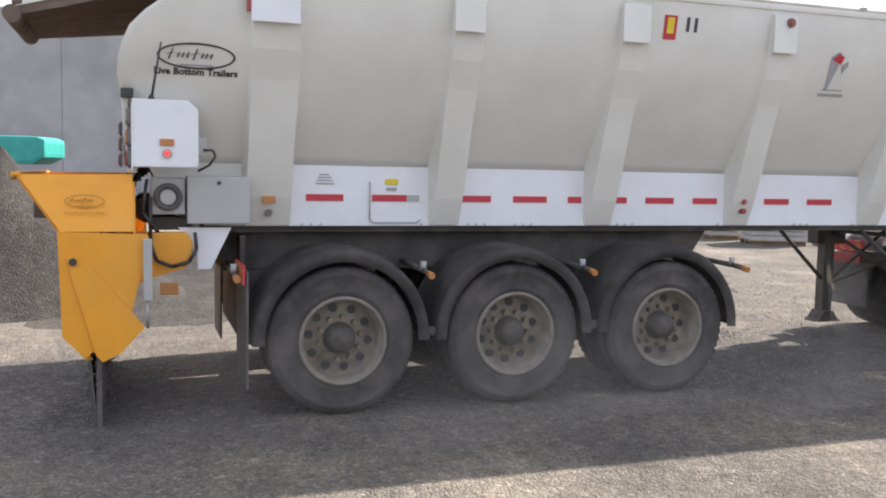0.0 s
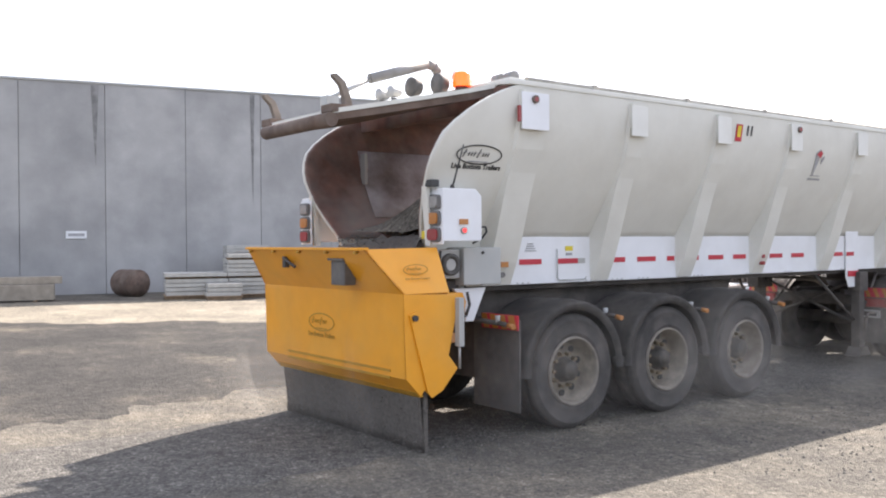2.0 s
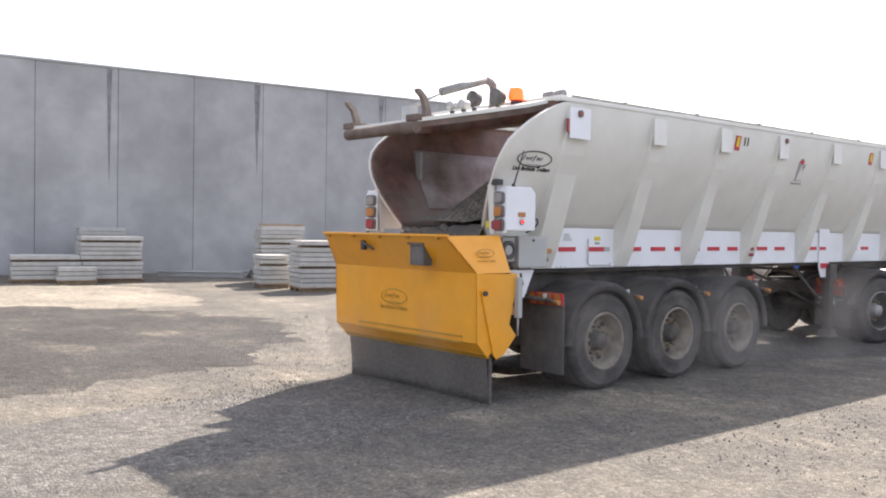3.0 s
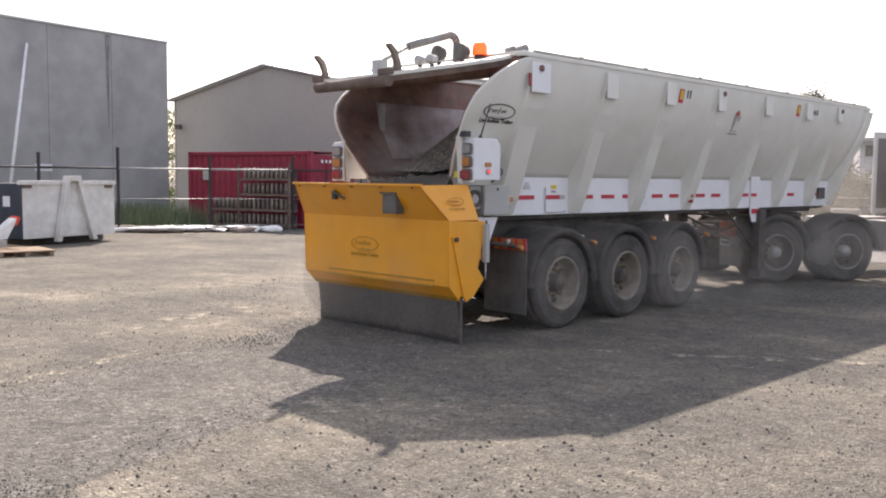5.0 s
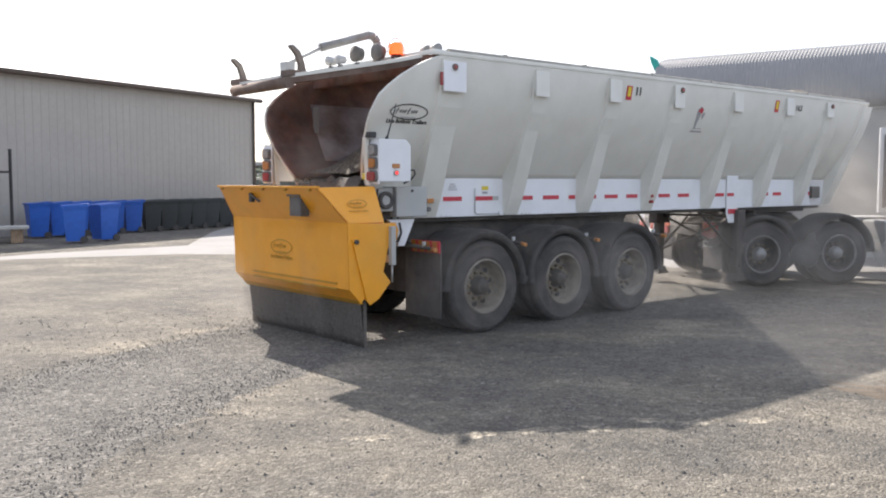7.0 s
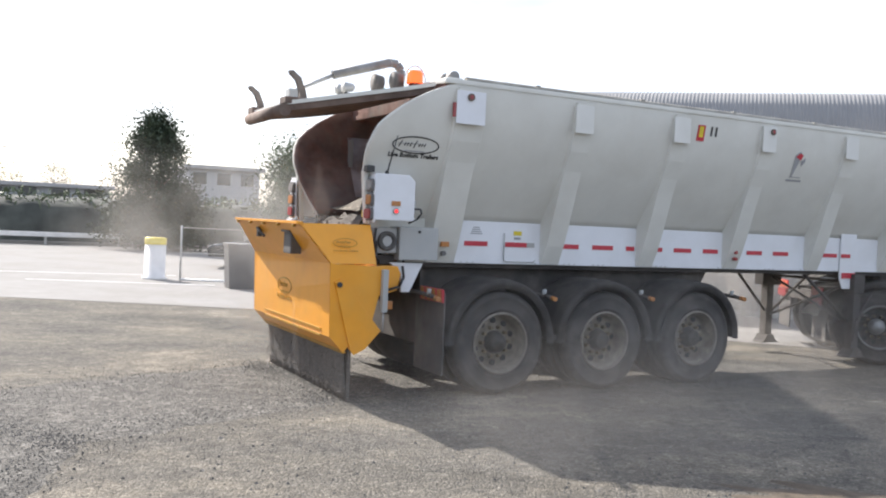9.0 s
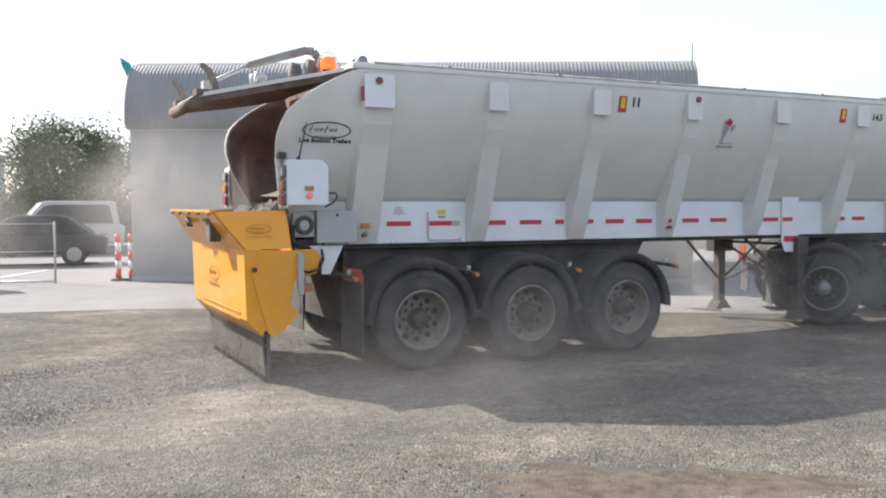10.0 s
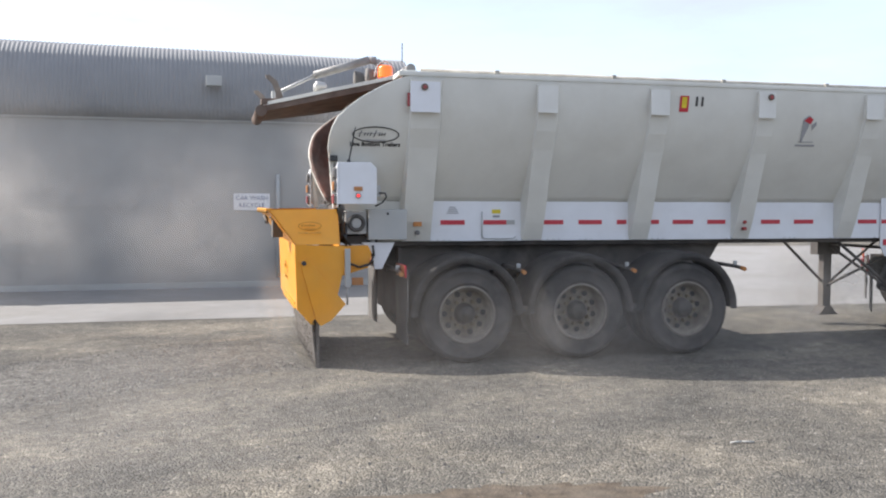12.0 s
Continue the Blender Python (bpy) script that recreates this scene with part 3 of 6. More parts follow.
    for z in (1.50, 1.42):
        part("marker_socket", tube((3.58, -0.78, z), (3.58, -0.85, z), 0.022, n=12), M_REDLENS, TRAILER)
    part("notice", box(0.43, 0.53, -0.737, -0.731, 1.60, 1.645, 0.001), M_YLABEL, TRAILER, "small yellow notice")
    part("notice", box(0.44, 0.52, -0.737, -0.731, 1.555, 1.58, 0.001), M_GREYINK, TRAILER)
    for k in range(4):
        part("faded_print", box(-0.10 + 0.01 * k, 0.04 - 0.012 * k, -0.737, -0.7315, 1.60 + 0.022 * k, 1.608 + 0.022 * k), M_GREYINK, TRAILER, "faded round print")
    pipe_pts = [(0.31, -0.745, 1.62), (0.31, -0.745, 1.34), (0.34, -0.745, 1.315), (0.68, -0.745, 1.315), (0.71, -0.745, 1.34)]
    part("hatch_outline", pipe(pipe_pts, 0.006, 5), M_GREYP, TRAILER, "small service hatch rim")
    part("front_latch_box", box(8.15, 8.42, -0.78, -0.73, 1.42, 1.62, 0.01), M_BLACK, TRAILER)
    part("white_drop_panel", prism([(5.57, 1.86), (5.88, 1.86), (5.88, 1.12), (5.84, 1.06), (5.64, 1.06), (5.57, 1.2)], -0.752, -0.738, w=0.003), M_WHITE, TRAILER)
    part("red_reflector", box(5.58, 5.76, -0.759, -0.753, 1.475, 1.525, 0.001), M_RED, TRAILER)
    part("red_reflector", box(5.61, 5.86, -0.766, -0.753, 1.20, 1.275, 0.004), M_RED, TRAILER)
    # signs high on the wall
    def flush(x, z, up=0.004):
        a = math.atan2(side_y(z + 0.06) - side_y(z - 0.06), 0.12)
        return Matrix.Translation((x, -side_y(z) - up, z)) @ Matrix.Rotation(radians(90) + a, 4, "X")
    sgn = part("safety_sign", box(-0.055, 0.055, -0.09, 0.09, 0, 0.003), M_RED, TRAILER, "red warning label with yellow mark")
    sgn.matrix_basis = flush(2.53, 2.84)
    part("sign_mark", box(-0.03, 0.03, -0.045, 0.075, 0.003, 0.005), M_YLABEL, sgn)
    letters("11", 0.14, M_INK, TRAILER, flush(2.72, 2.865), label="black number on the wall", bold=0.006)
    sg2 = part("safety_sign", box(-0.055, 0.055, -0.09, 0.09, 0, 0.003), M_RED, TRAILER)
    sg2.matrix_basis = flush(6.12, 2.86)
    part("sign_mark", box(-0.03, 0.03, -0.045, 0.075, 0.003, 0.005), M_YLABEL, sg2)
    letters("14.5", 0.12, M_INK, TRAILER, flush(6.78, 2.86), bold=0.003)
    em = part("emblem", prism([(-0.10, 0.14), (-0.02, 0.20), (0.02, 0.18), (0.0, 0.02), (-0.07, -0.20), (-0.09, -0.19)], 0, 0.003, "z"), M_GREYINK, TRAILER, "dark leaf-shaped emblem with red top")
    em.matrix_basis = flush(4.17, 2.60) @ Matrix.Scale(0.8, 4)
    part("emblem_top", prism([(-0.09, 0.12), (-0.01, 0.18), (0.06, 0.15), (0.03, 0.07)], 0.003, 0.005, "z"), M_RED, em)
    part("emblem_stroke", prism([(0.05, 0.06), (0.12, 0.11), (0.13, 0.06), (0.07, -0.02)], 0.0, 0.004, "z"), M_GREYINK, em)
    for k, (a, b_, z) in enumerate(((4.05, 4.31, 2.41), (4.08, 4.28, 2.45))):
        eb = part("emblem_bar", box(-(b_ - a) / 2, (b_ - a) / 2, -0.012 if k == 0 else -0.005, 0.012 if k == 0 else 0.005, 0, 0.002), M_GREYINK, TRAILER)
        eb.matrix_basis = flush((a + b_) / 2, z)
    maker_badge(TRAILER, flush(-0.965, 2.43), 0.25, M_INK, M_GREYINK)
    letters("Live Bottom Trailers", 0.064, M_INK, TRAILER, flush(-0.965, 2.33), bold=0.002)


def maker_badge(parent, m, half, ink, soft_ink):
    """An oval ring with a few plain strokes in it."""
    b = bmesh.new()
    n = 40
    lo = []
    for k, (q, z) in enumerate(((1.0, 0.0), (1.0, 0.003), (0.95, 0.003), (0.95, 0.0))):
        lo.append([b.verts.new((half * q * math.cos(2 * math.pi * i / n), half * (0.36 - (1 - q)) * math.sin(2 * math.pi * i / n), z)) for i in range(n)])
    for k in range(4):
        r0, r1 = lo[k], lo[(k + 1) % 4]
        for i in range(n):
            b.faces.new((r0[i], r0[(i + 1) % n], r1[(i + 1) % n], r1[i]))
    ring = part("badge_ring", b, ink, parent, "oval outline badge")
    ring.matrix_basis = m
    x = -0.78 * half
    for k, (wd, ht) in enumerate(((0.30, 0.20), (0.14, 0.10), (0.14, 0.10), (0.16, 0.12), (0.30, 0.22), (0.12, 0.10), (0.14, 0.10), (0.14, 0.10))):
        w_, h_ = wd * half * 0.9, ht * half
        part("badge_stroke", prism([(x + w_ * 0.2, -h_ * 0.5), (x + w_ * 0.2 + 0.010 * half / 0.25, -h_ * 0.5), (x + w_ * 0.62 + 0.007, h_ * 0.9), (x + w_ * 0.62, h_ * 0.9)], 0, 0.003, "z"), ink, ring)
        part("badge_hairline", prism([(x, h_ * 0.1), (x + w_ * 0.9, h_ * 0.35), (x + w_ * 0.9, h_ * 0.35 + 0.006), (x, h_ * 0.1 + 0.006)], 0, 0.0025, "z"), soft_ink, ring)
        x += w_ * 0.93
    part("badge_line", box(-0.42 * half, 0.42 * half, -0.27 * half, -0.23 * half, 0, 0.002), soft_ink, ring)


def wheel(parent, x, side, dual=True, polished=False):
    """A wheel pair, its outer face towards side (-1 right, 1 left); the axle's middle is its origin."""
    hub = new("wheel")
    hub.parent = parent
    tyres = (-1.28, -0.93) if dual else (-1.22,)
    y0 = -1.0
    for k, yo in enumerate(tyres):
        wd = 0.29
        c = yo + wd / 2 + 0.0
        prof = [(c - 0.10, 0.295), (c - 0.132, 0.315), (c - 0.137, 0.335), (c - 0.143, 0.342), (c - 0.139, 0.35), (c - 0.145, 0.40), (c - 0.140, 0.455), (c - 0.146, 0.462), (c - 0.132, 0.478), (c - 0.124, 0.506),
                (c - 0.10, 0.520), (c - 0.05, 0.523), (c - 0.045, 0.512), (c - 0.03, 0.512), (c - 0.025, 0.524), (c + 0.025, 0.524), (c + 0.10, 0.520), (c + 0.124, 0.506), (c + 0.145, 0.40), (c + 0.132, 0.315), (c + 0.10, 0.295)]
        n = 112
        b = lathe([(d * -side, r) for d, r in prof], n)
        b.verts.ensure_lookup_table()
        for ri, deep in ((8, 0.985), (9, 0.972), (10, 0.978), (16, 0.978), (17, 0.972)):
            for q in range(0, n, 2):
                v = b.verts[ri * n + q]
                v.co.x *= deep
                v.co.z *= deep
        part("tyre", b, M_TYRE, hub)
    f = tyres[0]
    rim = lathe([(d * -side, r) for d, r in ((f + 0.008, 0.288), (f + 0.04, 0.274), (f + 0.16, 0.266), (f + 0.185, 0.245), (f + 0.18, 0.20), (f + 0.155, 0.175), (f + 0.15, 0.09), (f + 0.15, 0.0))], 40)
    rim = part("rim", rim, M_FRAME if polished else M_RIM, hub, "dusty steel rim")
    lip = lathe([(d * -side, r) for d, r in ((f + 0.02, 0.314), (f - 0.004, 0.308), (f - 0.006, 0.296), (f + 0.006, 0.286), (f + 0.03, 0.28))], 40)
    part("rim_lip", lip, M_RAM if polished else M_RIMLIP, rim, "paler worn rim edge")
    for i in range(10):
        a = 2 * math.pi * (i + 0.5) / 10
        c, q = math.cos(a) * 0.215, math.sin(a) * 0.215
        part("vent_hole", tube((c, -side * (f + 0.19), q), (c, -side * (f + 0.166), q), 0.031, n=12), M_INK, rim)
    for i in range(10):
        a = 2 * math.pi * i / 10
        c, q = math.cos(a) * 0.150, math.sin(a) * 0.150
        part("wheel_nut", tube((c, -side * (f + 0.155), q), (c, -side * (f + 0.10), q), 0.021, 0.016, n=8), M_BOLT, rim)
    part("hub_cap", lathe([(d * -side, r) for d, r in ((f + 0.15, 0.115), (f + 0.12, 0.112), (f + 0.10, 0.095), (f + 0.045, 0.088), (f + 0.035, 0.07), (f + 0.03, 0.05), (f + 0.022, 0.045), (f + 0.02, 0.0))], 24), M_STEEL if polished else M_HUB, hub)
    hub.matrix_basis = pose(x, 0, 0.524)
    return hub


def fender(parent, x, side, r=0.625, a0=-2, a1=182, yo=-1.30, yi=-0.66):
    rows, rows2 = [], []
    n = 22
    for i in range(n + 1):
        a = radians(a0 + (a1 - a0) * i / n)
        c, s = math.cos(a), math.sin(a)
        z = 0.524
        ring = [(x + (r + e) * c, -side * (yo + d), z + 0.012 + (r + e) * s) for e, d in ((-0.085, 0.012), (-0.08, 0.0), (-0.03, -0.012), (-0.012, -0.004), (0.0, 0.02), (0.0, 0.05))]
        for k in range(1, 7):
            y = yo + 0.05 + (yi - yo - 0.05) * k / 6
            ring.append((x + (r + 0.012 * (k % 2)) * c, -side * y, z + 0.012 + (r + 0.012 * (k % 2)) * s))
        rows.append(ring)
    b = grid_mesh(rows)
    g = bmesh.ops.solidify(b, geom=list(b.faces), thickness=0.008)
    return part("mudguard", b, M_BLACK, parent, "dusty black ribbed mudguard")


WHEELS = []


def running_gear():
    for x in AXLES:
        for s in (-1, 1):
            WHEELS.append((wheel(TRAILER, x, -s), x))
            fender(TRAILER, x, -s)
    for x in (-0.74, 0.62, 1.92, 3.3):
        part("guard_stay", pipe([(x + 0.02, -0.5, 1.0), (x + 0.02, -1.08, 0.985), (x + 0.02, -1.2, 0.975)], 0.022, 8), M_FRAME, TRAILER)
        part("stay_lamp", tube((x + 0.02, -1.2, 0.975), (x + 0.02, -1.27, 0.965), 0.024, n=12), M_AMBER, TRAILER, "small amber clearance lamp")
        part("stay_knob", tube((x + 0.02, -1.06, 0.98), (x + 0.02, -1.06, 1.05), 0.02, 0.024, n=10), M_GREYP, TRAILER)
    for x in (0.645, 1.94):
        part("guard_link", box(x - 0.09, x + 0.09, -1.27, -1.22, 0.54, 0.60, 0.008), M_BLACK, TRAILER)
    for s in (-1, 1):
        part("mudflap", box(-0.66, -0.645, s * 0.965 - 0.31, s * 0.965 + 0.31, 0.22, 1.02, 0.004), M_BLACK, TRAILER, "scuffed black rubber mudflap")
        board = part("chevron_board", box(-0.685, -0.668, s * 1.04 - 0.24, s * 1.04 + 0.24, 0.93, 1.06, 0.003), M_RED, TRAILER, "red and yellow striped marker board")
        for k in range(4):
            y = s * 1.04 - 0.23 + k * 0.12
            part("yellow_stripe", prism([(y, 0.935), (y + 0.075, 0.935), (y + 0.115, 1.055), (y + 0.04, 1.055)], -0.689, -0.686, "x"), M_AMBER, board)
    part("rear_dark_skirt", box(-0.64, -0.60, -0.68, 0.68, 0.45, 1.22, 0.01), M_FRAME, TRAILER, "black rear bogie plate")
    for s in (-1, 1):
        leg = part("landing_leg", box(5.825, 5.955, s * 0.74 - 0.06, s * 0.74 + 0.06, 0.24, 1.26, 0.012), M_FRAME, TRAILER, "black steel landing leg")
        part("leg_tube", box(5.84, 5.94, s * 0.74 - 0.045, s * 0.74 + 0.045, 0.18, 0.5, 0.008), M_FRAME, leg)
        part("foot_plate", prism([(5.71, 0.14), (6.07, 0.14), (6.0, 0.17), (5.95, 0.26), (5.83, 0.26), (5.78, 0.17)], s * 0.74 - 0.10, s * 0.74 + 0.10, w=0.006), M_FRAME, leg)
        part("leg_head", box(5.79 if s < 0 else 5.70, 6.0 if s < 0 else 6.08, s * 0.74 - 0.085, s * 0.74 + 0.085, 1.0, 1.26, 0.02), M_FRAME, leg)
        part("leg_brace", tube((5.05, s * 0.6, 1.25), (5.82, s * 0.72, 0.62), 0.02, n=8), M_FRAME, TRAILER)
        part("leg_brace", tube((6.65, s * 0.6, 1.22), (5.95, s * 0.72, 0.60), 0.02, n=8), M_FRAME, TRAILER)
    for a, b_ in (((5.9, -0.72, 0.55), (5.9, 0.72, 1.15)), ((5.9, 0.72, 0.55), (5.9, -0.72, 1.15)), ((5.9, -0.72, 1.15), (5.9, 0.72, 1.15))):
        part("cross_brace", tube(a, b_, 0.02, n=8), M_FRAME, TRAILER)
    part("winding_crank", pipe([(5.9, -0.84, 0.72), (5.9, -0.96, 0.72), (5.72, -0.97, 0.72), (5.68, -0.97, 0.66), (5.62, -0.97, 0.38)], 0.016, 8), M_FRAME, TRAILER)
    part("kingpin_plate", box(6.6, 8.2, -0.6, 0.6, 1.19, 1.24, 0.01), M_FRAME, TRAILER)


def rounded(x0, x1, y, z, ry, rz, n=28):
    """A plate with well rounded corners, facing along x."""
    pts = []
    for i in range(n):
        a = 2 * math.pi * i / n
        c, s = math.cos(a), math.sin(a)
        pts.append((y + ry * math.copysign(abs(c) ** 0.45, c), z + rz * math.copysign(abs(s) ** 0.45, s)))
    return prism(pts, x0, x1, "x")


def rear_equipment():
    # lamp box with rear lamps, on both sides
    for s in (-1, 1):
        rnd = [(-1.37, 1.70), (-0.97, 1.70), (-0.955, 1.715), (-0.955, 2.08), (-1.02, 2.14), (-1.37, 2.14)]
        y0, y1 = sorted((s * 0.985, s * 1.135))
        rnd = [(px - (0.075 if s > 0 else 0), pz) for px, pz in rnd]
        bk = -0.075 if s > 0 else 0.0
        bx = part("lamp_box", prism(rnd, y0, y1, w=0.012), M_WHITE, TRAILER, "white rear lamp and control box")
        for k, (z, mt) in enumerate(((2.025, M_CLEAR), (1.89, M_AMBER), (1.755, M_REDLENS))):
            part("lamp_bezel", rounded(bk - 1.40, bk - 1.37, s * 1.035, z, 0.088, 0.062), M_LAMPRIM, bx)
            part("rear_lamp", rounded(bk - 1.412, bk - 1.395, s * 1.035, z, 0.068, 0.046), mt, bx)
        part("lamp_backing", box(bk - 1.376, bk - 1.366, s * 1.035 - 0.11, s * 1.035 + 0.11, 1.675, 2.11, 0.004), M_WHITE, bx, "white lamp backing plate")
        if s < 0:
            part("amber_lamp", box(-1.20, -1.11, -1.15, -1.135, 1.84, 1.885, 0.005), M_AMBER, bx)
            part("red_lamp", tube((-1.155, -1.135, 1.79), (-1.155, -1.152, 1.79), 0.03, n=16), M_CLEAR, bx)
            part("lamp_core", tube((-1.155, -1.15, 1.79), (-1.155, -1.158, 1.79), 0.018, n=12), M_REDGLOW, bx, "lit red lamp")
            part("aerial", tube((-1.25, -1.11, 2.14), (-1.19, -1.19, 2.5), 0.009, 0.005, n=6), M_INK, bx)
            part("aerial_foot", tube((-1.25, -1.11, 2.14), (-1.25, -1.11, 2.17), 0.024, 0.012, n=10), M_INK, bx)
            part("yellow_connector", box(-1.39, -1.32, -0.93, -0.86, 1.72, 1.79, 0.012), M_YLABEL, bx)
            part("camera_pod", box(-1.44, -1.36, -1.08, -0.98, 2.15, 2.21, 0.012), M_INK, bx)
            part("socket", box(-0.955, -0.90, -1.05, -0.95, 1.78, 1.90, 0.008), M_GREYP, bx)
            part("cable", pipe([(-0.92, -1.06, 1.82), (-0.86, -1.07, 1.82), (-0.84, -1.06, 1.78), (-0.88, -1.04, 1.72), (-0.95, -1.0, 1.68)], 0.009, 6), M_INK, bx)
        part("corner_shroud", prism([(-1.40, 1.66), (-1.34, 1.66), (-1.40, 2.16), (-1.44, 2.16)], *sorted((s * 0.93, s * 1.0)), w=0.01), M_CREAM, TRAILER)
    mb = part("motor_box", box(-1.02, -0.60, -0.97, -0.72, 1.32, 1.645, 0.012), M_GREYP, TRAILER, "pale grey hydraulic box")
    part("latch", tube((-0.81, -0.97, 1.60), (-0.81, -0.98, 1.60), 0.014, n=10), M_INK, mb)
    part("hose_stub", tube((-0.96, -0.85, 1.32), (-0.96, -0.85, 1.20), 0.028, n=10), M_GREYP, mb)
    mo = part("drive_motor", box(-1.26, -1.03, -0.93, -0.70, 1.38, 1.63, 0.015), M_STEEL, TRAILER, "belt drive motor with round cover")
    part("motor_ring", lathe([(-0.93, 0.095), (-0.965, 0.095), (-0.965, 0.06), (-0.935, 0.055)], 24), M_BLACK, mo).matrix_basis = Matrix.Translation((-1.145, 0, 1.50))
    part("motor_hub", tube((-1.145, -0.93, 1.50), (-1.145, -0.955, 1.50), 0.05, n=18), M_STEEL, mo)
    part("rear_crossbeam", box(-1.25, -0.9, -0.85, 0.85, 1.27, 1.36, 0.01), M_FRAME, TRAILER)
    part("white_bracket", prism([(-1.08, 1.29), (-0.72, 1.29), (-0.86, 1.0), (-0.95, 1.0), (-0.95, 1.16)], -0.90, -0.86, w=0.004), M_WHITE, TRAILER)
    part("hydraulic_hose", pipe([(-0.97, -0.95, 1.26), (-0.96, -0.97, 1.15), (-1.01, -0.98, 1.06), (-1.12, -0.98, 1.03), (-1.22, -0.98, 1.07), (-1.26, -0.97, 1.18), (-1.26, -0.96, 1.5)], 0.013, 8), M_INK, TRAILER)
    part("hydraulic_hose", pipe([(-1.28, -0.98, 1.62), (-1.31, -1.0, 1.4), (-1.24, -1.0, 1.3), (-1.2, -0.9, 1.25)], 0.012, 8), M_INK, TRAILER)
    # raised tail lid on its hinge
    def taper(z_off, thick, y_off=0.0, back=-2.12):
        rows = []
        for x, z, w in ((-0.78, 3.03, 1.10), (-1.05, 2.965, 1.08), (-1.4, 2.895, 0.98), (-1.8, 2.82, 0.76), (back, 2.765, 0.60)):
            rows.append([(x, -w - y_off, z + z_off), (x, -w * 0.4, z + z_off), (x, w * 0.4, z + z_off), (x, w + y_off, z + z_off)])
        return sheet(rows, thick, 2, smooth=False)
    lid = part("tail_lid", taper(-0.075, 0.06), M_RUSTLID, TRAILER, "raised rust-brown tail lid")
    part("lid_top", taper(-0.014, 0.038, 0.015, -2.10), M_CREAM, lid, "pale painted top of the lid")
    part("edge_pipe", tube((-2.12, -0.64, 2.70), (-2.12, 0.55, 2.70), 0.06, n=18), M_RUSTLID, lid, "rusty round pipe along the lid's edge")
    for y, o, u in ((-0.55, 0.14, 0.035), (0.56, 0.06, 0.0)):
        hk = part("lid_hook", prism([(px + o, pz + u) for px, pz in ((-2.10, 2.74), (-2.01, 2.75), (-2.04, 2.88), (-2.09, 2.995), (-2.17, 3.055), (-2.21, 3.05), (-2.20, 3.02), (-2.13, 2.965), (-2.095, 2.87))], y - 0.028, y + 0.028, w=0.006), M_HOOK, lid, "bent steel hook")
        part("hook_base", box(-2.12, -1.78, y - 0.09, y + 0.09, 2.765, 2.83, 0.01), M_RUSTLID, hk)
    part("ram_barrel", tube((-0.90, -0.28, 3.335), (-1.52, -0.28, 3.14), 0.045, n=16), M_RAM, lid, "grey lid ram")
    part("ram_rod", tube((-1.50, -0.28, 3.145), (-1.93, -0.28, 2.93), 0.02, n=10), M_STEEL, lid)
    part("ram_arm", pipe([(-0.90, -0.28, 3.335), (-0.82, -0.28, 3.33), (-0.77, -0.28, 3.27), (-0.78, -0.28, 3.03)], 0.045, 10), M_RAM, lid)
    part("ram_foot", box(-1.99, -1.87, -0.34, -0.22, 2.78, 2.95, 0.01), M_GREYP, lid)
    for i, (x, y) in enumerate(((-0.93, -0.52), (-1.02, -0.24), (-1.5, -0.44), (-1.5, -0.62))):
        r = 0.09 if i < 2 else 0.05
        z = 3.12 if i < 2 else 2.98
        wl = part("work_lamp", lathe([(x + 0.08, 0.02), (x + 0.06, r * 0.8), (x - 0.02, r), (x - 0.04, r), (x - 0.04, 0.0)], 18, "x"), M_BLACK if i < 2 else M_STEEL, lid, "round black work lamp")
        wl.matrix_basis = Matrix.Translation((0, y, z))
        part("lamp_stand", box(x - 0.02, x + 0.03, y - 0.012, y + 0.012, z - 0.16, z - r, 0.003), M_BLACK, lid)
    part("beacon_base", tube((-0.78, -0.65, 3.03), (-0.78, -0.65, 3.09), 0.06, n=18), M_INK, TRAILER)
    part("beacon_dome", lathe([(3.09, 0.085), (3.19, 0.082), (3.22, 0.068), (3.228, 0.0)], 20, "z"), M_ORANGE, TRAILER, "orange beacon").matrix_basis = Matrix.Translation((-0.78, -0.65, 0))
    part("beacon_guard", pipe([(-0.78 + 0.12 * math.cos(a), -0.65, 3.10 + 0.17 * math.sin(a)) for a in [math.pi * i / 10 for i in range(11)]], 0.006, 6), M_GREYP, TRAILER)
    part("hinge_block", box(-0.72, -0.55, -1.24, 1.24, 3.05, 3.10, 0.01), M_CREAM, TRAILER)
    for y in (-1.12, -0.95):
        part("hinge_roller", tube((-0.60, y - 0.05, 3.125), (-0.60, y + 0.05, 3.125), 0.05, n=16), M_RAM, TRAILER)
    part("end_bow", box(-0.70, -0.62, -1.2, 1.2, 2.86, 3.05, 0.01), M_RUST, TRAILER)


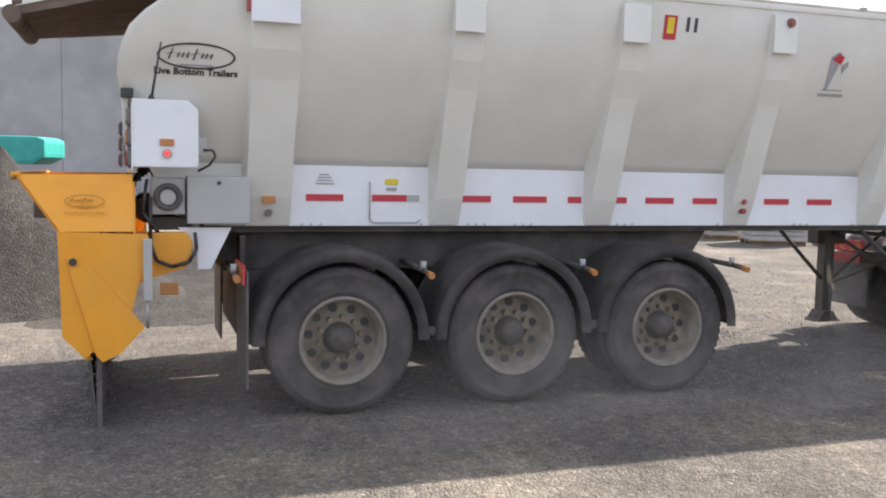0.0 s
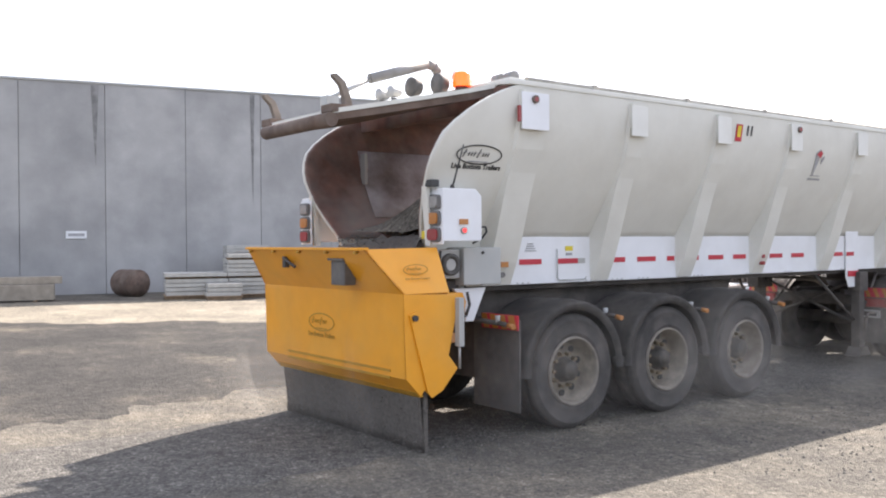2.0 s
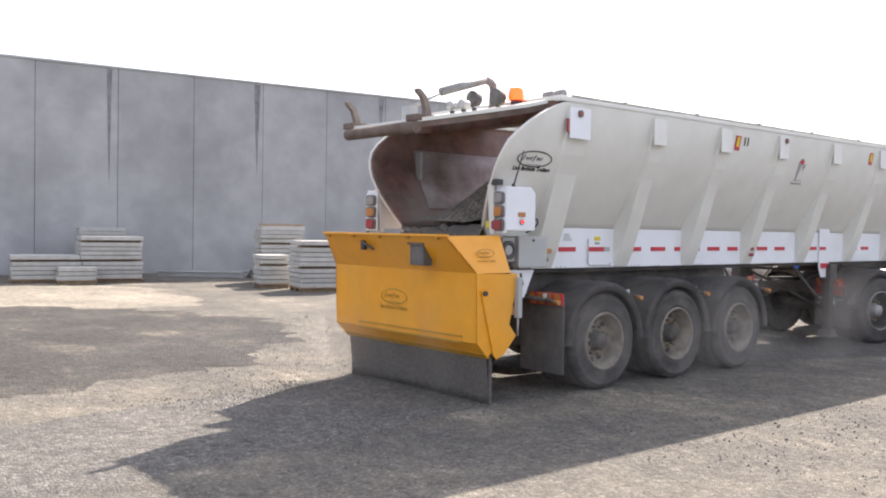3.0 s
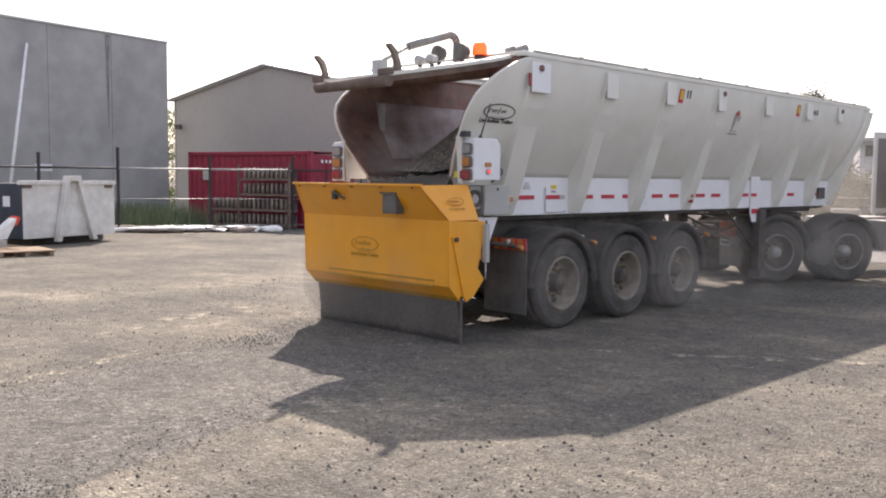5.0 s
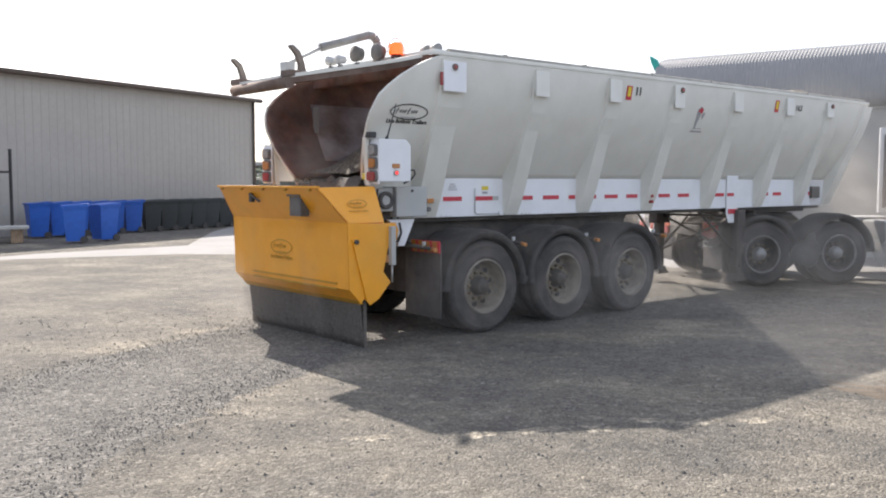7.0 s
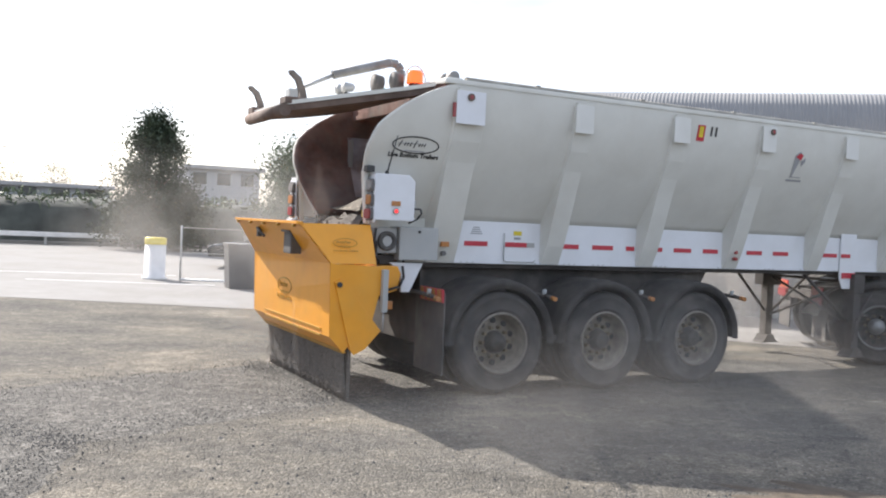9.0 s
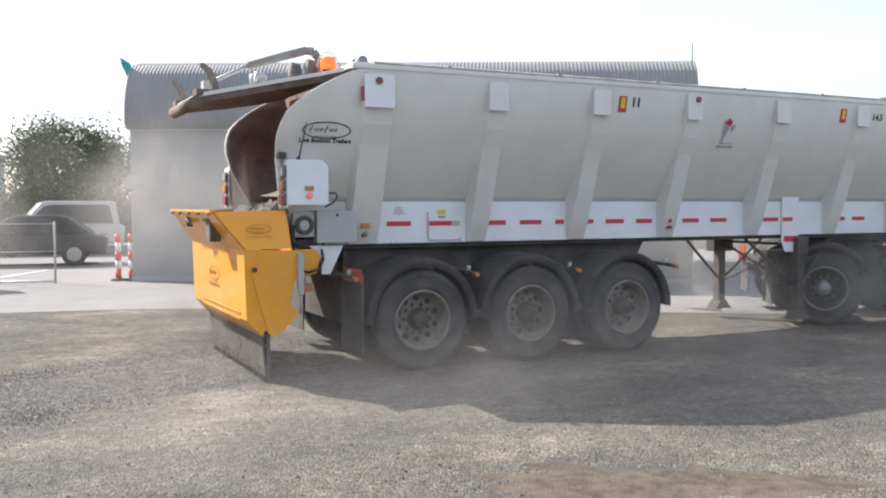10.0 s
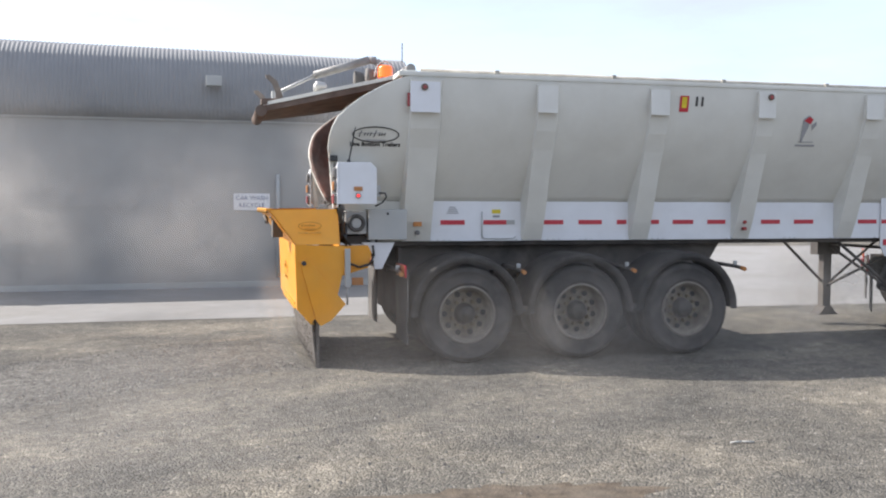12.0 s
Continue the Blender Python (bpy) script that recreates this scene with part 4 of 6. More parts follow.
def spreader():
    sp = new("spreader_box")
    sp.parent = TRAILER
    sp["label"] = "yellow steel gravel spreader box"
    for s in (-1, 1):
        # side cheek: flared above, upright below
        rows = [[(-2.08, s * 1.05, 1.64), (-1.37, s * 1.05, 1.65)], [(-1.82, s * 1.215, 1.285), (-1.37, s * 1.215, 1.285)]]
        part("upper_cheek", sheet(rows, -s * 0.018, smooth=False), M_YELLOW, sp)
        part("lower_cheek", prism([(-1.82, 1.285), (-1.28, 1.265), (-1.27, 1.22), (-1.40, 0.70), (-1.32, 0.66), (-1.55, 0.45), (-1.62, 0.52), (-1.66, 0.465), (-1.80, 0.615)], *sorted((s * 1.197, s * 1.217)), w=0.003), M_YELLOW, sp)
        gate = part("side_gate", prism([(-1.775, 1.12), (-1.70, 1.15), (-1.30, 0.665), (-1.45, 0.50), (-1.56, 0.445), (-1.60, 0.49)], *sorted((s * 1.219, s * 1.235)), w=0.003), M_YELLOW, sp, "pivoting yellow end gate")
        part("pivot_bolt", tube((-1.73, s * 1.23, 1.095), (-1.73, s * 1.26, 1.095), 0.024, n=12), M_INK, gate)
        act = part("actuator", box(-1.31, -1.255, s * 1.24 - 0.03, s * 1.24 + 0.03, 0.84, 1.24, 0.008), M_GREYP, sp, "grey electric actuator")
        part("actuator_rod", tube((-1.285, s * 1.24, 0.66), (-1.285, s * 1.24, 0.86), 0.011, n=8), M_STEEL, act)
        maker_badge(sp, Matrix.Translation((-1.66, s * 1.155, 1.475)) @ Matrix.Rotation(radians(90 if s < 0 else -90), 4, "X") @ Matrix.Rotation(radians(0 if s < 0 else 180), 4, "Z"), 0.12, M_YDARK, M_YDARK) if s < 0 else None
    # rear wall in three folds
    rows = [[(-2.08, -1.05, 1.64), (-2.08, 1.05, 1.64)], [(-1.82, -1.215, 1.285), (-1.82, 1.215, 1.285)], [(-1.80, -1.215, 0.615), (-1.80, 1.215, 0.615)], [(-1.66, -1.19, 0.465), (-1.66, 1.19, 0.465)]]
    part("rear_wall", sheet(rows, 0.018, 0, smooth=False), M_YELLOW, sp)
    part("rim_flange", box(-2.10, -2.04, -1.06, 1.06, 1.632, 1.655, 0.004), M_YELLOW, sp)
    part("front_wall", sheet([[(-1.37, -1.05, 1.60), (-1.37, 1.05, 1.60)], [(-1.37, -1.2, 1.28), (-1.37, 1.2, 1.28)], [(-1.42, -1.2, 0.72), (-1.42, 1.2, 0.72)]], 0.015, 0, smooth=False), M_YELLOW, sp)
    for y in (-0.95, -0.48, 0.0, 0.48, 0.95):
        part("rim_bolt", tube((-2.11, y, 1.615), (-2.075, y, 1.615), 0.012, n=8), M_YDARK, sp)
    for z in (0.60, 0.655):
        part("lip_slot", box(-1.812, -1.80, -1.0, 0.75, z, z + 0.018), M_YDARK, sp)
    part("lower_lip", prism([(-1.70, 0.50), (-1.66, 0.455), (-1.62, 0.46), (-1.66, 0.52)], -1.2, 1.2), M_YDARK, sp)
    part("front_chute", prism([(-1.36, 1.26), (-1.02, 1.26), (-0.98, 1.18), (-1.02, 1.02), (-1.36, 0.92)], -0.95, -0.85, w=0.01), M_YELLOW, sp, "yellow mounting cheek")
    part("orange_lamp", box(-1.20, -1.08, -1.0, -0.96, 0.84, 0.92, 0.006), M_AMBER, sp)
    vent = part("sensor_cover", box(-2.01, -1.90, -0.64, -0.42, 1.34, 1.55, 0.012), M_BLACK, sp, "dark grey upright cover on the flared wall")
    part("cover_hood", box(-2.035, -1.94, -0.655, -0.405, 1.545, 1.565, 0.004), M_BLACK, vent)
    latch = part("rim_latch", box(-2.045, -2.0, 0.34, 0.40, 1.47, 1.57, 0.008), M_INK, sp, "small black latch")
    part("latch_lever", tube((-2.05, 0.37, 1.56), (-2.02, 0.20, 1.48), 0.014, n=8), M_BLACK, latch)
    maker_badge(sp, Matrix.Translation((-1.813, 0.10, 0.98)) @ Matrix(((0, 0, -1, 0), (-1, 0, 0, 0), (0, 1, 0, 0), (0, 0, 0, 1))), 0.23, M_YDARK, M_YDARK)
    letters("Live Bottom Trailers", 0.056, M_YDARK, sp, Matrix.Translation((-1.816, 0.10, 0.865)) @ Matrix(((0, 0, -1, 0), (-1, 0, 0, 0), (0, 1, 0, 0), (0, 0, 0, 1))), bold=0.001)
    letters("Live Bottom Trailers", 0.028, M_YDARK, sp, Matrix.Translation((-1.66, -1.185, 1.405)) @ Matrix.Rotation(radians(90), 4, "X"))
    # the falling curtain of stone: many thin ragged strands with chips between them
    rng = random.Random(5)
    rows = []
    for k in range(97):
        y = -1.185 + 2.37 * k / 96
        rows.append([(-1.60 + 0.010 * noise.noise((k * 0.5, z * 3, 1)) + 0.004 * noise.noise((k * 3.1, z, 7)), y, z) for z in (0.56, 0.45, 0.3, 0.15, 0.0)])
    b = sheet(rows, 0.03, 0)
    rows = [[(-1.66 + 0.10 * (0.56 - z) + 0.02 * noise.noise((k * 0.4, z * 3, 5)), -1.17 + 2.34 * k / 72, z + 0.05 * noise.noise((k * 0.9, 2, 4)) * (z < 0.5)) for z in (0.54, 0.4, 0.25, 0.1, 0.03)] for k in range(73)]
    merge(b, sheet(rows, 0.012, 0))
    for i in range(1900):
        z = 0.5 * rng.random()
        chip(b, (-1.60 + rng.gauss(0, 0.025 + 0.05 * (0.5 - z)), -1.2 + 2.4 * rng.random(), z + 0.01), rng.uniform(0.005, 0.011), rng)
    part("falling_stone", b, M_FALL, sp, "curtain of falling dark stone chips")["kind"] = "stuff"
    # chips dropping off the belt into the box
    b = bmesh.new()
    rows = []
    for i in range(9):
        a = i / 8
        rows.append([(-1.22 - 0.42 * a + 0.05 * noise.noise((i, k, 3)), (-0.70 + 1.40 * k / 16) * (1.06 - 0.06 * a), 1.78 - 0.1 * (k / 16) - 0.10 * a - 0.85 * a * a + 0.07 * noise.noise((k * 0.7, i * 0.5, 1))) for k in range(17)])
    grid_mesh(rows, b)
    for i in range(500):
        a = rng.random()
        chip(b, (-1.22 - 0.44 * a + rng.gauss(0, 0.03), rng.uniform(-0.68, 0.68), 1.74 - 0.10 * a - 0.85 * a * a + rng.gauss(0, 0.03)), rng.uniform(0.006, 0.016), rng)
    part("belt_stream", b, M_FALL, sp, "stone pouring off the belt")["kind"] = "stuff"


def chip(b, p, r, rng):
    """One little stone of six faces, for joined heaps."""
    x, y, z = p
    a, e = rng.uniform(0, 6.28), rng.uniform(0.6, 1.3)
    c, s = math.cos(a) * r, math.sin(a) * r
    v = [b.verts.new(q) for q in ((x + c, y + s, z - r * 0.3), (x - s * e, y + c * e, z - r * 0.2), (x - c, y - s, z - r * 0.3), (x + s * e, y - c * e, z - r * 0.25), (x + c * 0.2, y + s * 0.1, z + r * 0.75), (x, y, z - r * 0.7))]
    for i in range(4):
        b.faces.new((v[i], v[(i + 1) % 4], v[4]))
        b.faces.new((v[(i + 1) % 4], v[i], v[5]))


def load():
    ob = thing("gravel_load", "heaped grey crushed stone filling the trailer", "gravel")
    rows = []
    for i in range(60):
        x = -1.2 + i * 9.65 / 59
        base = float(np.interp(x, [-1.3, -0.6, 0.6, 2.5, 4.5, 6.5, 8.0, 8.5], [1.72, 2.26, 2.46, 2.52, 2.62, 3.24, 3.28, 2.7]))
        row = []
        for k in range(21):
            u = -1 + k / 10
            zz = base - 0.22 * u * u * min(1, max(0, (x + 0.8) / 2)) + 0.10 * noise.noise((x * 1.3, u * 2.2, 4)) * min(1, max(0.3, x / 3)) - 0.55 * u * min(1, max(0, (x + 1.15) / 0.6)) * max(0, 1 - max(0, x) / 3)
            zz = max(1.5, min(zz, 3.36))
            row.append((x, u * (side_y(max(1.5, min(3.04, zz - 0.06 if x < 3 else base - 0.34))) - 0.085 - 0.14 * max(0, x - 6.4) / 2), zz))
        rows.append(row)
    b = grid_mesh(rows)
    part("heap", b, M_LOAD, ob)["kind"] = "stuff"
    return ob


trailer_body()
running_gear()
rear_equipment()
spreader()
LOAD = load()
# ---- the tractor ----
TRACTOR = thing("tractor_unit", "white cab-over prime mover with dark chassis and silver tank", "truck")


def tractor():
    T = TRACTOR
    for s in (-1, 1):
        part("frame_rail", box(-0.68, 6.5, s * 0.4 - 0.04, s * 0.4 + 0.04, 0.72, 0.98, 0.01), M_FRAME, T)
    part("fifth_wheel", box(0.1, 1.0, -0.45, 0.45, 1.10, 1.17, 0.02), M_FRAME, T, "greasy black coupling plate")
    part("coupling_stand", prism([(0.25, 1.1), (0.85, 1.1), (1.0, 0.97), (0.1, 0.97)], -0.42, 0.42), M_FRAME, T)
    for x in (-0.6, 0.68, 2.2, 4.0, 5.8):
        part("cross_member", box(x - 0.05, x + 0.05, -0.4, 0.4, 0.76, 0.94, 0.008), M_FRAME, T)
    for x, dual in ((0.0, True), (1.37, True), (5.3, False)):
        part("axle_beam", tube((x, -0.9, 0.52), (x, 0.9, 0.52), 0.09, n=14), M_FRAME, T)
        for s in (-1, 1):
            WHEELS.append((wheel(T, x, -s, dual, True), x))
            if dual:
                fender(T, x, -s, 0.635, 4, 176)
    part("tail_board", box(-0.75, -0.70, -1.2, 1.0, 0.78, 0.92, 0.01), M_FRAME, T, "black tail cross bar")
    for s in (-1, 1):
        bd = part("chevron_board", box(-0.765, -0.752, s * 0.92 - 0.26, s * 0.92 + 0.26, 0.90, 1.03, 0.003), M_RED, T, "red and yellow striped marker board")
        for k in range(4):
            y = s * 0.92 - 0.25 + k * 0.13
            part("yellow_stripe", prism([(y, 0.905), (y + 0.055, 0.905), (y + 0.11, 1.025), (y + 0.055, 1.025)], -0.769, -0.766, "x"), M_AMBER, bd)
        part("tail_lamp", box(-0.79, -0.75, s * 0.92 - 0.24, s * 0.92 + 0.24, 0.77, 0.885, 0.01), M_REDLENS, T, "long red tail lamp")
        part("rubber_flap", box(-0.72, -0.705, s * 0.95 - 0.33, s * 0.95 + 0.33, 0.28, 0.76, 0.004), M_BLACK, T)
    part("plate_bar", box(-0.775, -0.76, -1.05, -0.72, 0.62, 0.73, 0.003), M_GREYP, T, "pale plate with an unreadable bar")
    part("plate_writing", box(-0.779, -0.776, -1.0, -0.77, 0.65, 0.70), M_INK, T)
    tk = part("fuel_tank", prism([(-1.15, 0.50), (-0.62, 0.50), (-0.57, 0.55), (-0.57, 1.0), (-0.62, 1.05), (-1.15, 1.05), (-1.20, 1.0), (-1.20, 0.55)], 2.25, 3.75, "x", w=0.03), M_STEEL, T, "silver aluminium fuel tank")
    for x in (2.55, 3.45):
        part("tank_strap", box(x - 0.03, x + 0.03, -1.215, -0.56, 0.49, 1.062, 0.01), M_FRAME, tk)
    part("tank_cap", tube((3.0, -0.9, 1.05), (3.0, -0.9, 1.09), 0.05, n=14), M_FRAME, tk)
    part("left_tank", box(2.25, 3.75, 0.57, 1.2, 0.5, 1.05, 0.05), M_STEEL, T)
    part("air_equipment", box(3.5, 4.1, -1.0, 0.3, 1.05, 1.75, 0.03), M_FRAME, T, "dark clutter behind the cab")
    part("intake_pipe", tube((3.6, -0.75, 1.1), (3.65, -0.75, 2.2), 0.07, n=14), M_FRAME, T)
    # cab
    cab = part("cab_shell", prism([(3.85, 1.05), (4.25, 1.05), (4.35, 1.15), (5.35, 1.15), (5.45, 1.0), (6.15, 0.6), (6.25, 0.75), (6.22, 1.75), (5.95, 2.85), (5.7, 2.98), (3.95, 3.02), (3.85, 2.9)], -1.22, 1.22, w=0.07), M_CAB, T, "white cab shell")
    cab.matrix_basis = Matrix.Translation((0.45, 0, 0))
    part("rear_window", box(3.835, 3.848, -0.72, 0.72, 2.15, 2.6, 0.003), M_GLASS, cab, "dark rear cab window")
    part("window_rubber", box(3.84, 3.852, -0.77, 0.77, 2.1, 2.65, 0.003), M_BLACK, cab)
    part("rear_panel_groove", box(3.842, 3.853, -1.1, 1.1, 1.72, 1.74), M_FRAME, cab)
    for s in (-1, 1):
        part("side_window", prism([(4.62, 2.02), (5.65, 1.95), (5.82, 2.1), (5.72, 2.62), (4.62, 2.68)], *sorted((s * 1.222, s * 1.23)), w=0.002), M_GLASS, cab, "dark side window")
        part("rear_side_window", prism([(4.05, 2.1), (4.45, 2.06), (4.45, 2.66), (4.05, 2.68)], *sorted((s * 1.222, s * 1.23)), w=0.002), M_GLASS, cab)
        part("door_groove", box(4.53, 4.545, s * 1.224 - 0.004, s * 1.224 + 0.004, 1.2, 2.75), M_FRAME, cab)
        part("door_handle", box(4.6, 4.76, s * 1.235 - 0.012, s * 1.235 + 0.012, 1.78, 1.81, 0.005), M_BLACK, cab)
        for z in (1.35, 1.5, 1.62):
            part("cab_stripe", box(4.0, 6.1, s * 1.224 - 0.003, s * 1.224 + 0.003, z, z + 0.02), M_GREYP, cab)
        part("side_fairing", box(3.78, 4.24, s * 1.16 - 0.03, s * 1.16 + 0.03, 1.1, 2.75, 0.02), M_CAB, T, "white wind deflector")
        part("fairing_gap", box(3.85, 4.17, s * 1.16 - 0.035, s * 1.16 + 0.035, 1.2, 2.62), M_LAMPRIM, T)
        part("mirror", box(5.95, 6.08, s * 1.45 - 0.09, s * 1.45 + 0.09, 1.9, 2.5, 0.03), M_BLACK, cab)
        part("cab_step", box(4.4, 4.75, s * 1.1 - 0.1, s * 1.1 + 0.1, 0.5, 0.62, 0.02), M_BLACK, T)
        part("front_guard", box(4.75, 5.85, s * 1.0 - 0.2, s * 1.0 + 0.2, 1.06, 1.14, 0.03), M_BLACK, T)
    part("windscreen", prism([(6.235, 1.78), (6.25, 1.79), (6.0, 2.82), (5.985, 2.81)], -1.1, 1.1), M_GLASS, cab)
    part("bumper", box(6.45, 6.77, -1.2, 1.2, 0.35, 0.72, 0.05), M_WHITE, T)


tractor()


# ---- the yard ----
def ground():
    n = 60
    xs = [math.copysign(abs(-1 + 2 * i / n) ** 3 * 900, -1 + 2 * i / n) for i in range(n + 1)]
    b = grid_mesh([[(x - 5, y + 12, 0) for x in xs] for y in xs])
    shell("ground", b, M_GROUND, "dusty grey and tan gravel yard", "ground", "structure")


ground()


def strip(name, pts, width, z, material, label, category):
    rows = []
    for i, p in enumerate(pts):
        a, c = Vector(pts[max(i - 1, 0)]), Vector(pts[min(i + 1, len(pts) - 1)])
        d = (c - a).normalized()
        nrm = Vector((-d.y, d.x))
        rows.append([(p[0] + nrm.x * width * s, p[1] + nrm.y * width * s, z) for s in (0, 1)])
    return shell(name, grid_mesh(rows), material, label, category, "structure")


def paving():
    near = [(-13.2, 24.9), (-11.5, 25.6), (-9, 26.6), (-6, 26.3), (-3.5, 25.2), (-1.5, 24.2), (1.0, 23.2), (3.0, 21.8), (5.2, 19.8), (7.5, 17.6), (14, 11), (24, 2)]
    far = [(-13.4, 25.2), (-12.2, 27.0), (-9.4, 29.5), (-10, 36), (-10, 50), (-4, 51), (3, 52), (10, 50), (16, 40), (24, 30), (34, 20), (44, 8)]
    b = grid_mesh([[(p[0], p[1], 0.006) for p in near], [((p[0] + q[0]) / 2, (p[1] + q[1]) / 2, 0.006) for p, q in zip(near, far)], [(q[0], q[1], 0.006) for q in far]])
    shell("pavement", b, M_PAVE, "pale concrete paved road along the yard", "pavement", "structure")
    for i, (p, q) in enumerate((((-5.0, 30.3), (-1.0, 29.2)), ((-7.5, 33), (-1.5, 32.2)), ((-0.5, 30.1), (2.2, 33.5)))):
        p, q = Vector((*p, 0.011)), Vector((*q, 0.011))
        d = (q - p).normalized()
        nr = Vector((-d.y, d.x, 0)) * 0.06
        shell("road_line", grid_mesh([[p - nr, p + nr], [q - nr, q + nr]]), M_LINE, "worn white painted line", "marking", "structure")


paving()


def concrete_wall():
    """Tilt-up panels along one straight line, recessed joints, dark water streaks."""
    A, B = Vector((-39.5, -22.0, 0)), Vector((-25.3, 33.2, 0))
    d = (B - A).normalized()
    w = thing("wall_west", "tall grey precast concrete panel wall with streaks", "wall", kind="structure")
    ang = math.atan2(d.y, d.x)
    L, pw, H = (B - A).length, 2.62, 7.0
    n = int(L // pw)
    m0 = Matrix.Translation(B) @ Matrix.Rotation(ang, 4, "Z")
    rng = random.Random(3)
    core = finish("wall_core", box(-n * pw, -0.02, 0.05, 0.22, 0, H - 0.03), M_JOINT, w)
    core.matrix_basis = m0
    for i in range(n):
        b = box(-(i + 1) * pw + 0.007, -i * pw - 0.007, -0.10 + rng.uniform(-0.006, 0.006), 0.05, 0, H, 0.012)
        ob = finish("wall_panel", b, M_CONC, w)
        ob.matrix_basis = m0
    for i in range(1, n, 2):
        x = -i * pw - 0.15 - 0.2 * rng.random()
        long = rng.uniform(1.6, 4.2) if i % 2 else rng.uniform(0.6, 1.6)
        wd = rng.uniform(0.05, 0.13)
        b = prism([(x - wd, H - 0.05), (x + wd, H - 0.05), (x + wd * 0.4, H - long * 0.6), (x + wd * 0.1, H - long), (x - wd * 0.5, H - long * 0.5)], -0.112, -0.108)
        ob = finish("water_streak", b, M_STREAK, w, "dark run-off streak")
        ob.matrix_basis = m0
    cap = finish("wall_cap", box(-n * pw, 0.01, -0.14, 0.26, H, H + 0.07, 0.01), M_GREYP, w)
    cap.matrix_basis = m0
    signs = (-5.5, -24.5, -31.0)
    for x in signs:
        s = shell("wall_sign", box(x - 0.32, x + 0.32, -0.135, -0.112, 1.85, 2.1, 0.005), M_WHITE, "small white notice on the concrete wall", "sign", group="wall notices")
        s.matrix_basis = m0
        s2 = part("sign_bar", box(x - 0.25, x + 0.25, -0.139, -0.136, 1.93, 2.02), M_GREYINK, s)
    return m0


WALL_M = concrete_wall()


def slab_stack(x, y, turn, w, d, layers, label, t=0.11):
    st = thing("slab_stack", label, "concrete slabs", "stacks of concrete slabs")
    rng = random.Random(int(abs(x * 37 + y * 11)))
    for s in (-0.4, 0, 0.4):
        part("pallet_bearer", box(-w / 2, w / 2, s * d - 0.05, s * d + 0.05, 0, 0.10, 0.006), M_WOOD, st)
    part("pallet_deck", box(-w / 2 - 0.03, w / 2 + 0.03, -d / 2 - 0.03, d / 2 + 0.03, 0.10, 0.125, 0.004), M_WOOD, st)
    z = 0.125
    for i in range(layers):
        o = rng.uniform(-0.03, 0.03)
        part("slab", box(-w / 2 + o, w / 2 + o, -d / 2 + o, d / 2, z, z + t, 0.008), M_SLAB, st)
        z += t + 0.015
        if i % 4 == 3:
            part("spacer", box(-w / 2, w / 2, -d * 0.3, -d * 0.3 + 0.06, z - 0.012, z + 0.05), M_WOOD, st)
            z += 0.052
    st.matrix_basis = pose(x, y, 0, 0, 0, turn)
    return st


slab_stack(-19.5, 15.75, 66, 1.4, 1.2, 9, "pale concrete slabs stacked high on a pallet")
slab_stack(-22.9, 17.0, 64, 1.3, 1.1, 12, "tall stack of pale concrete slabs")
slab_stack(-21.3, 15.5, 66, 0.8, 0.9, 6, "short stack of pale concrete slabs")
slab_stack(-20.7, 18.0, 66, 0.8, 0.7, 4, "low stack of pale concrete blocks")
slab_stack(-26.6, 11.5, 70, 1.8, 1.2, 5, "half-height stack of concrete slabs")
slab_stack(-26.1, 13.2, 70, 1.7, 1.3, 9, "high stack of concrete slabs on timber")
slab_stack(-28.6, 14.2, 70, 1.4, 1.2, 11, "tall stack of pale concrete slabs")
slab_stack(-25.5, 11.9, 70, 1.0, 0.8, 3, "low stack of pale concrete blocks")


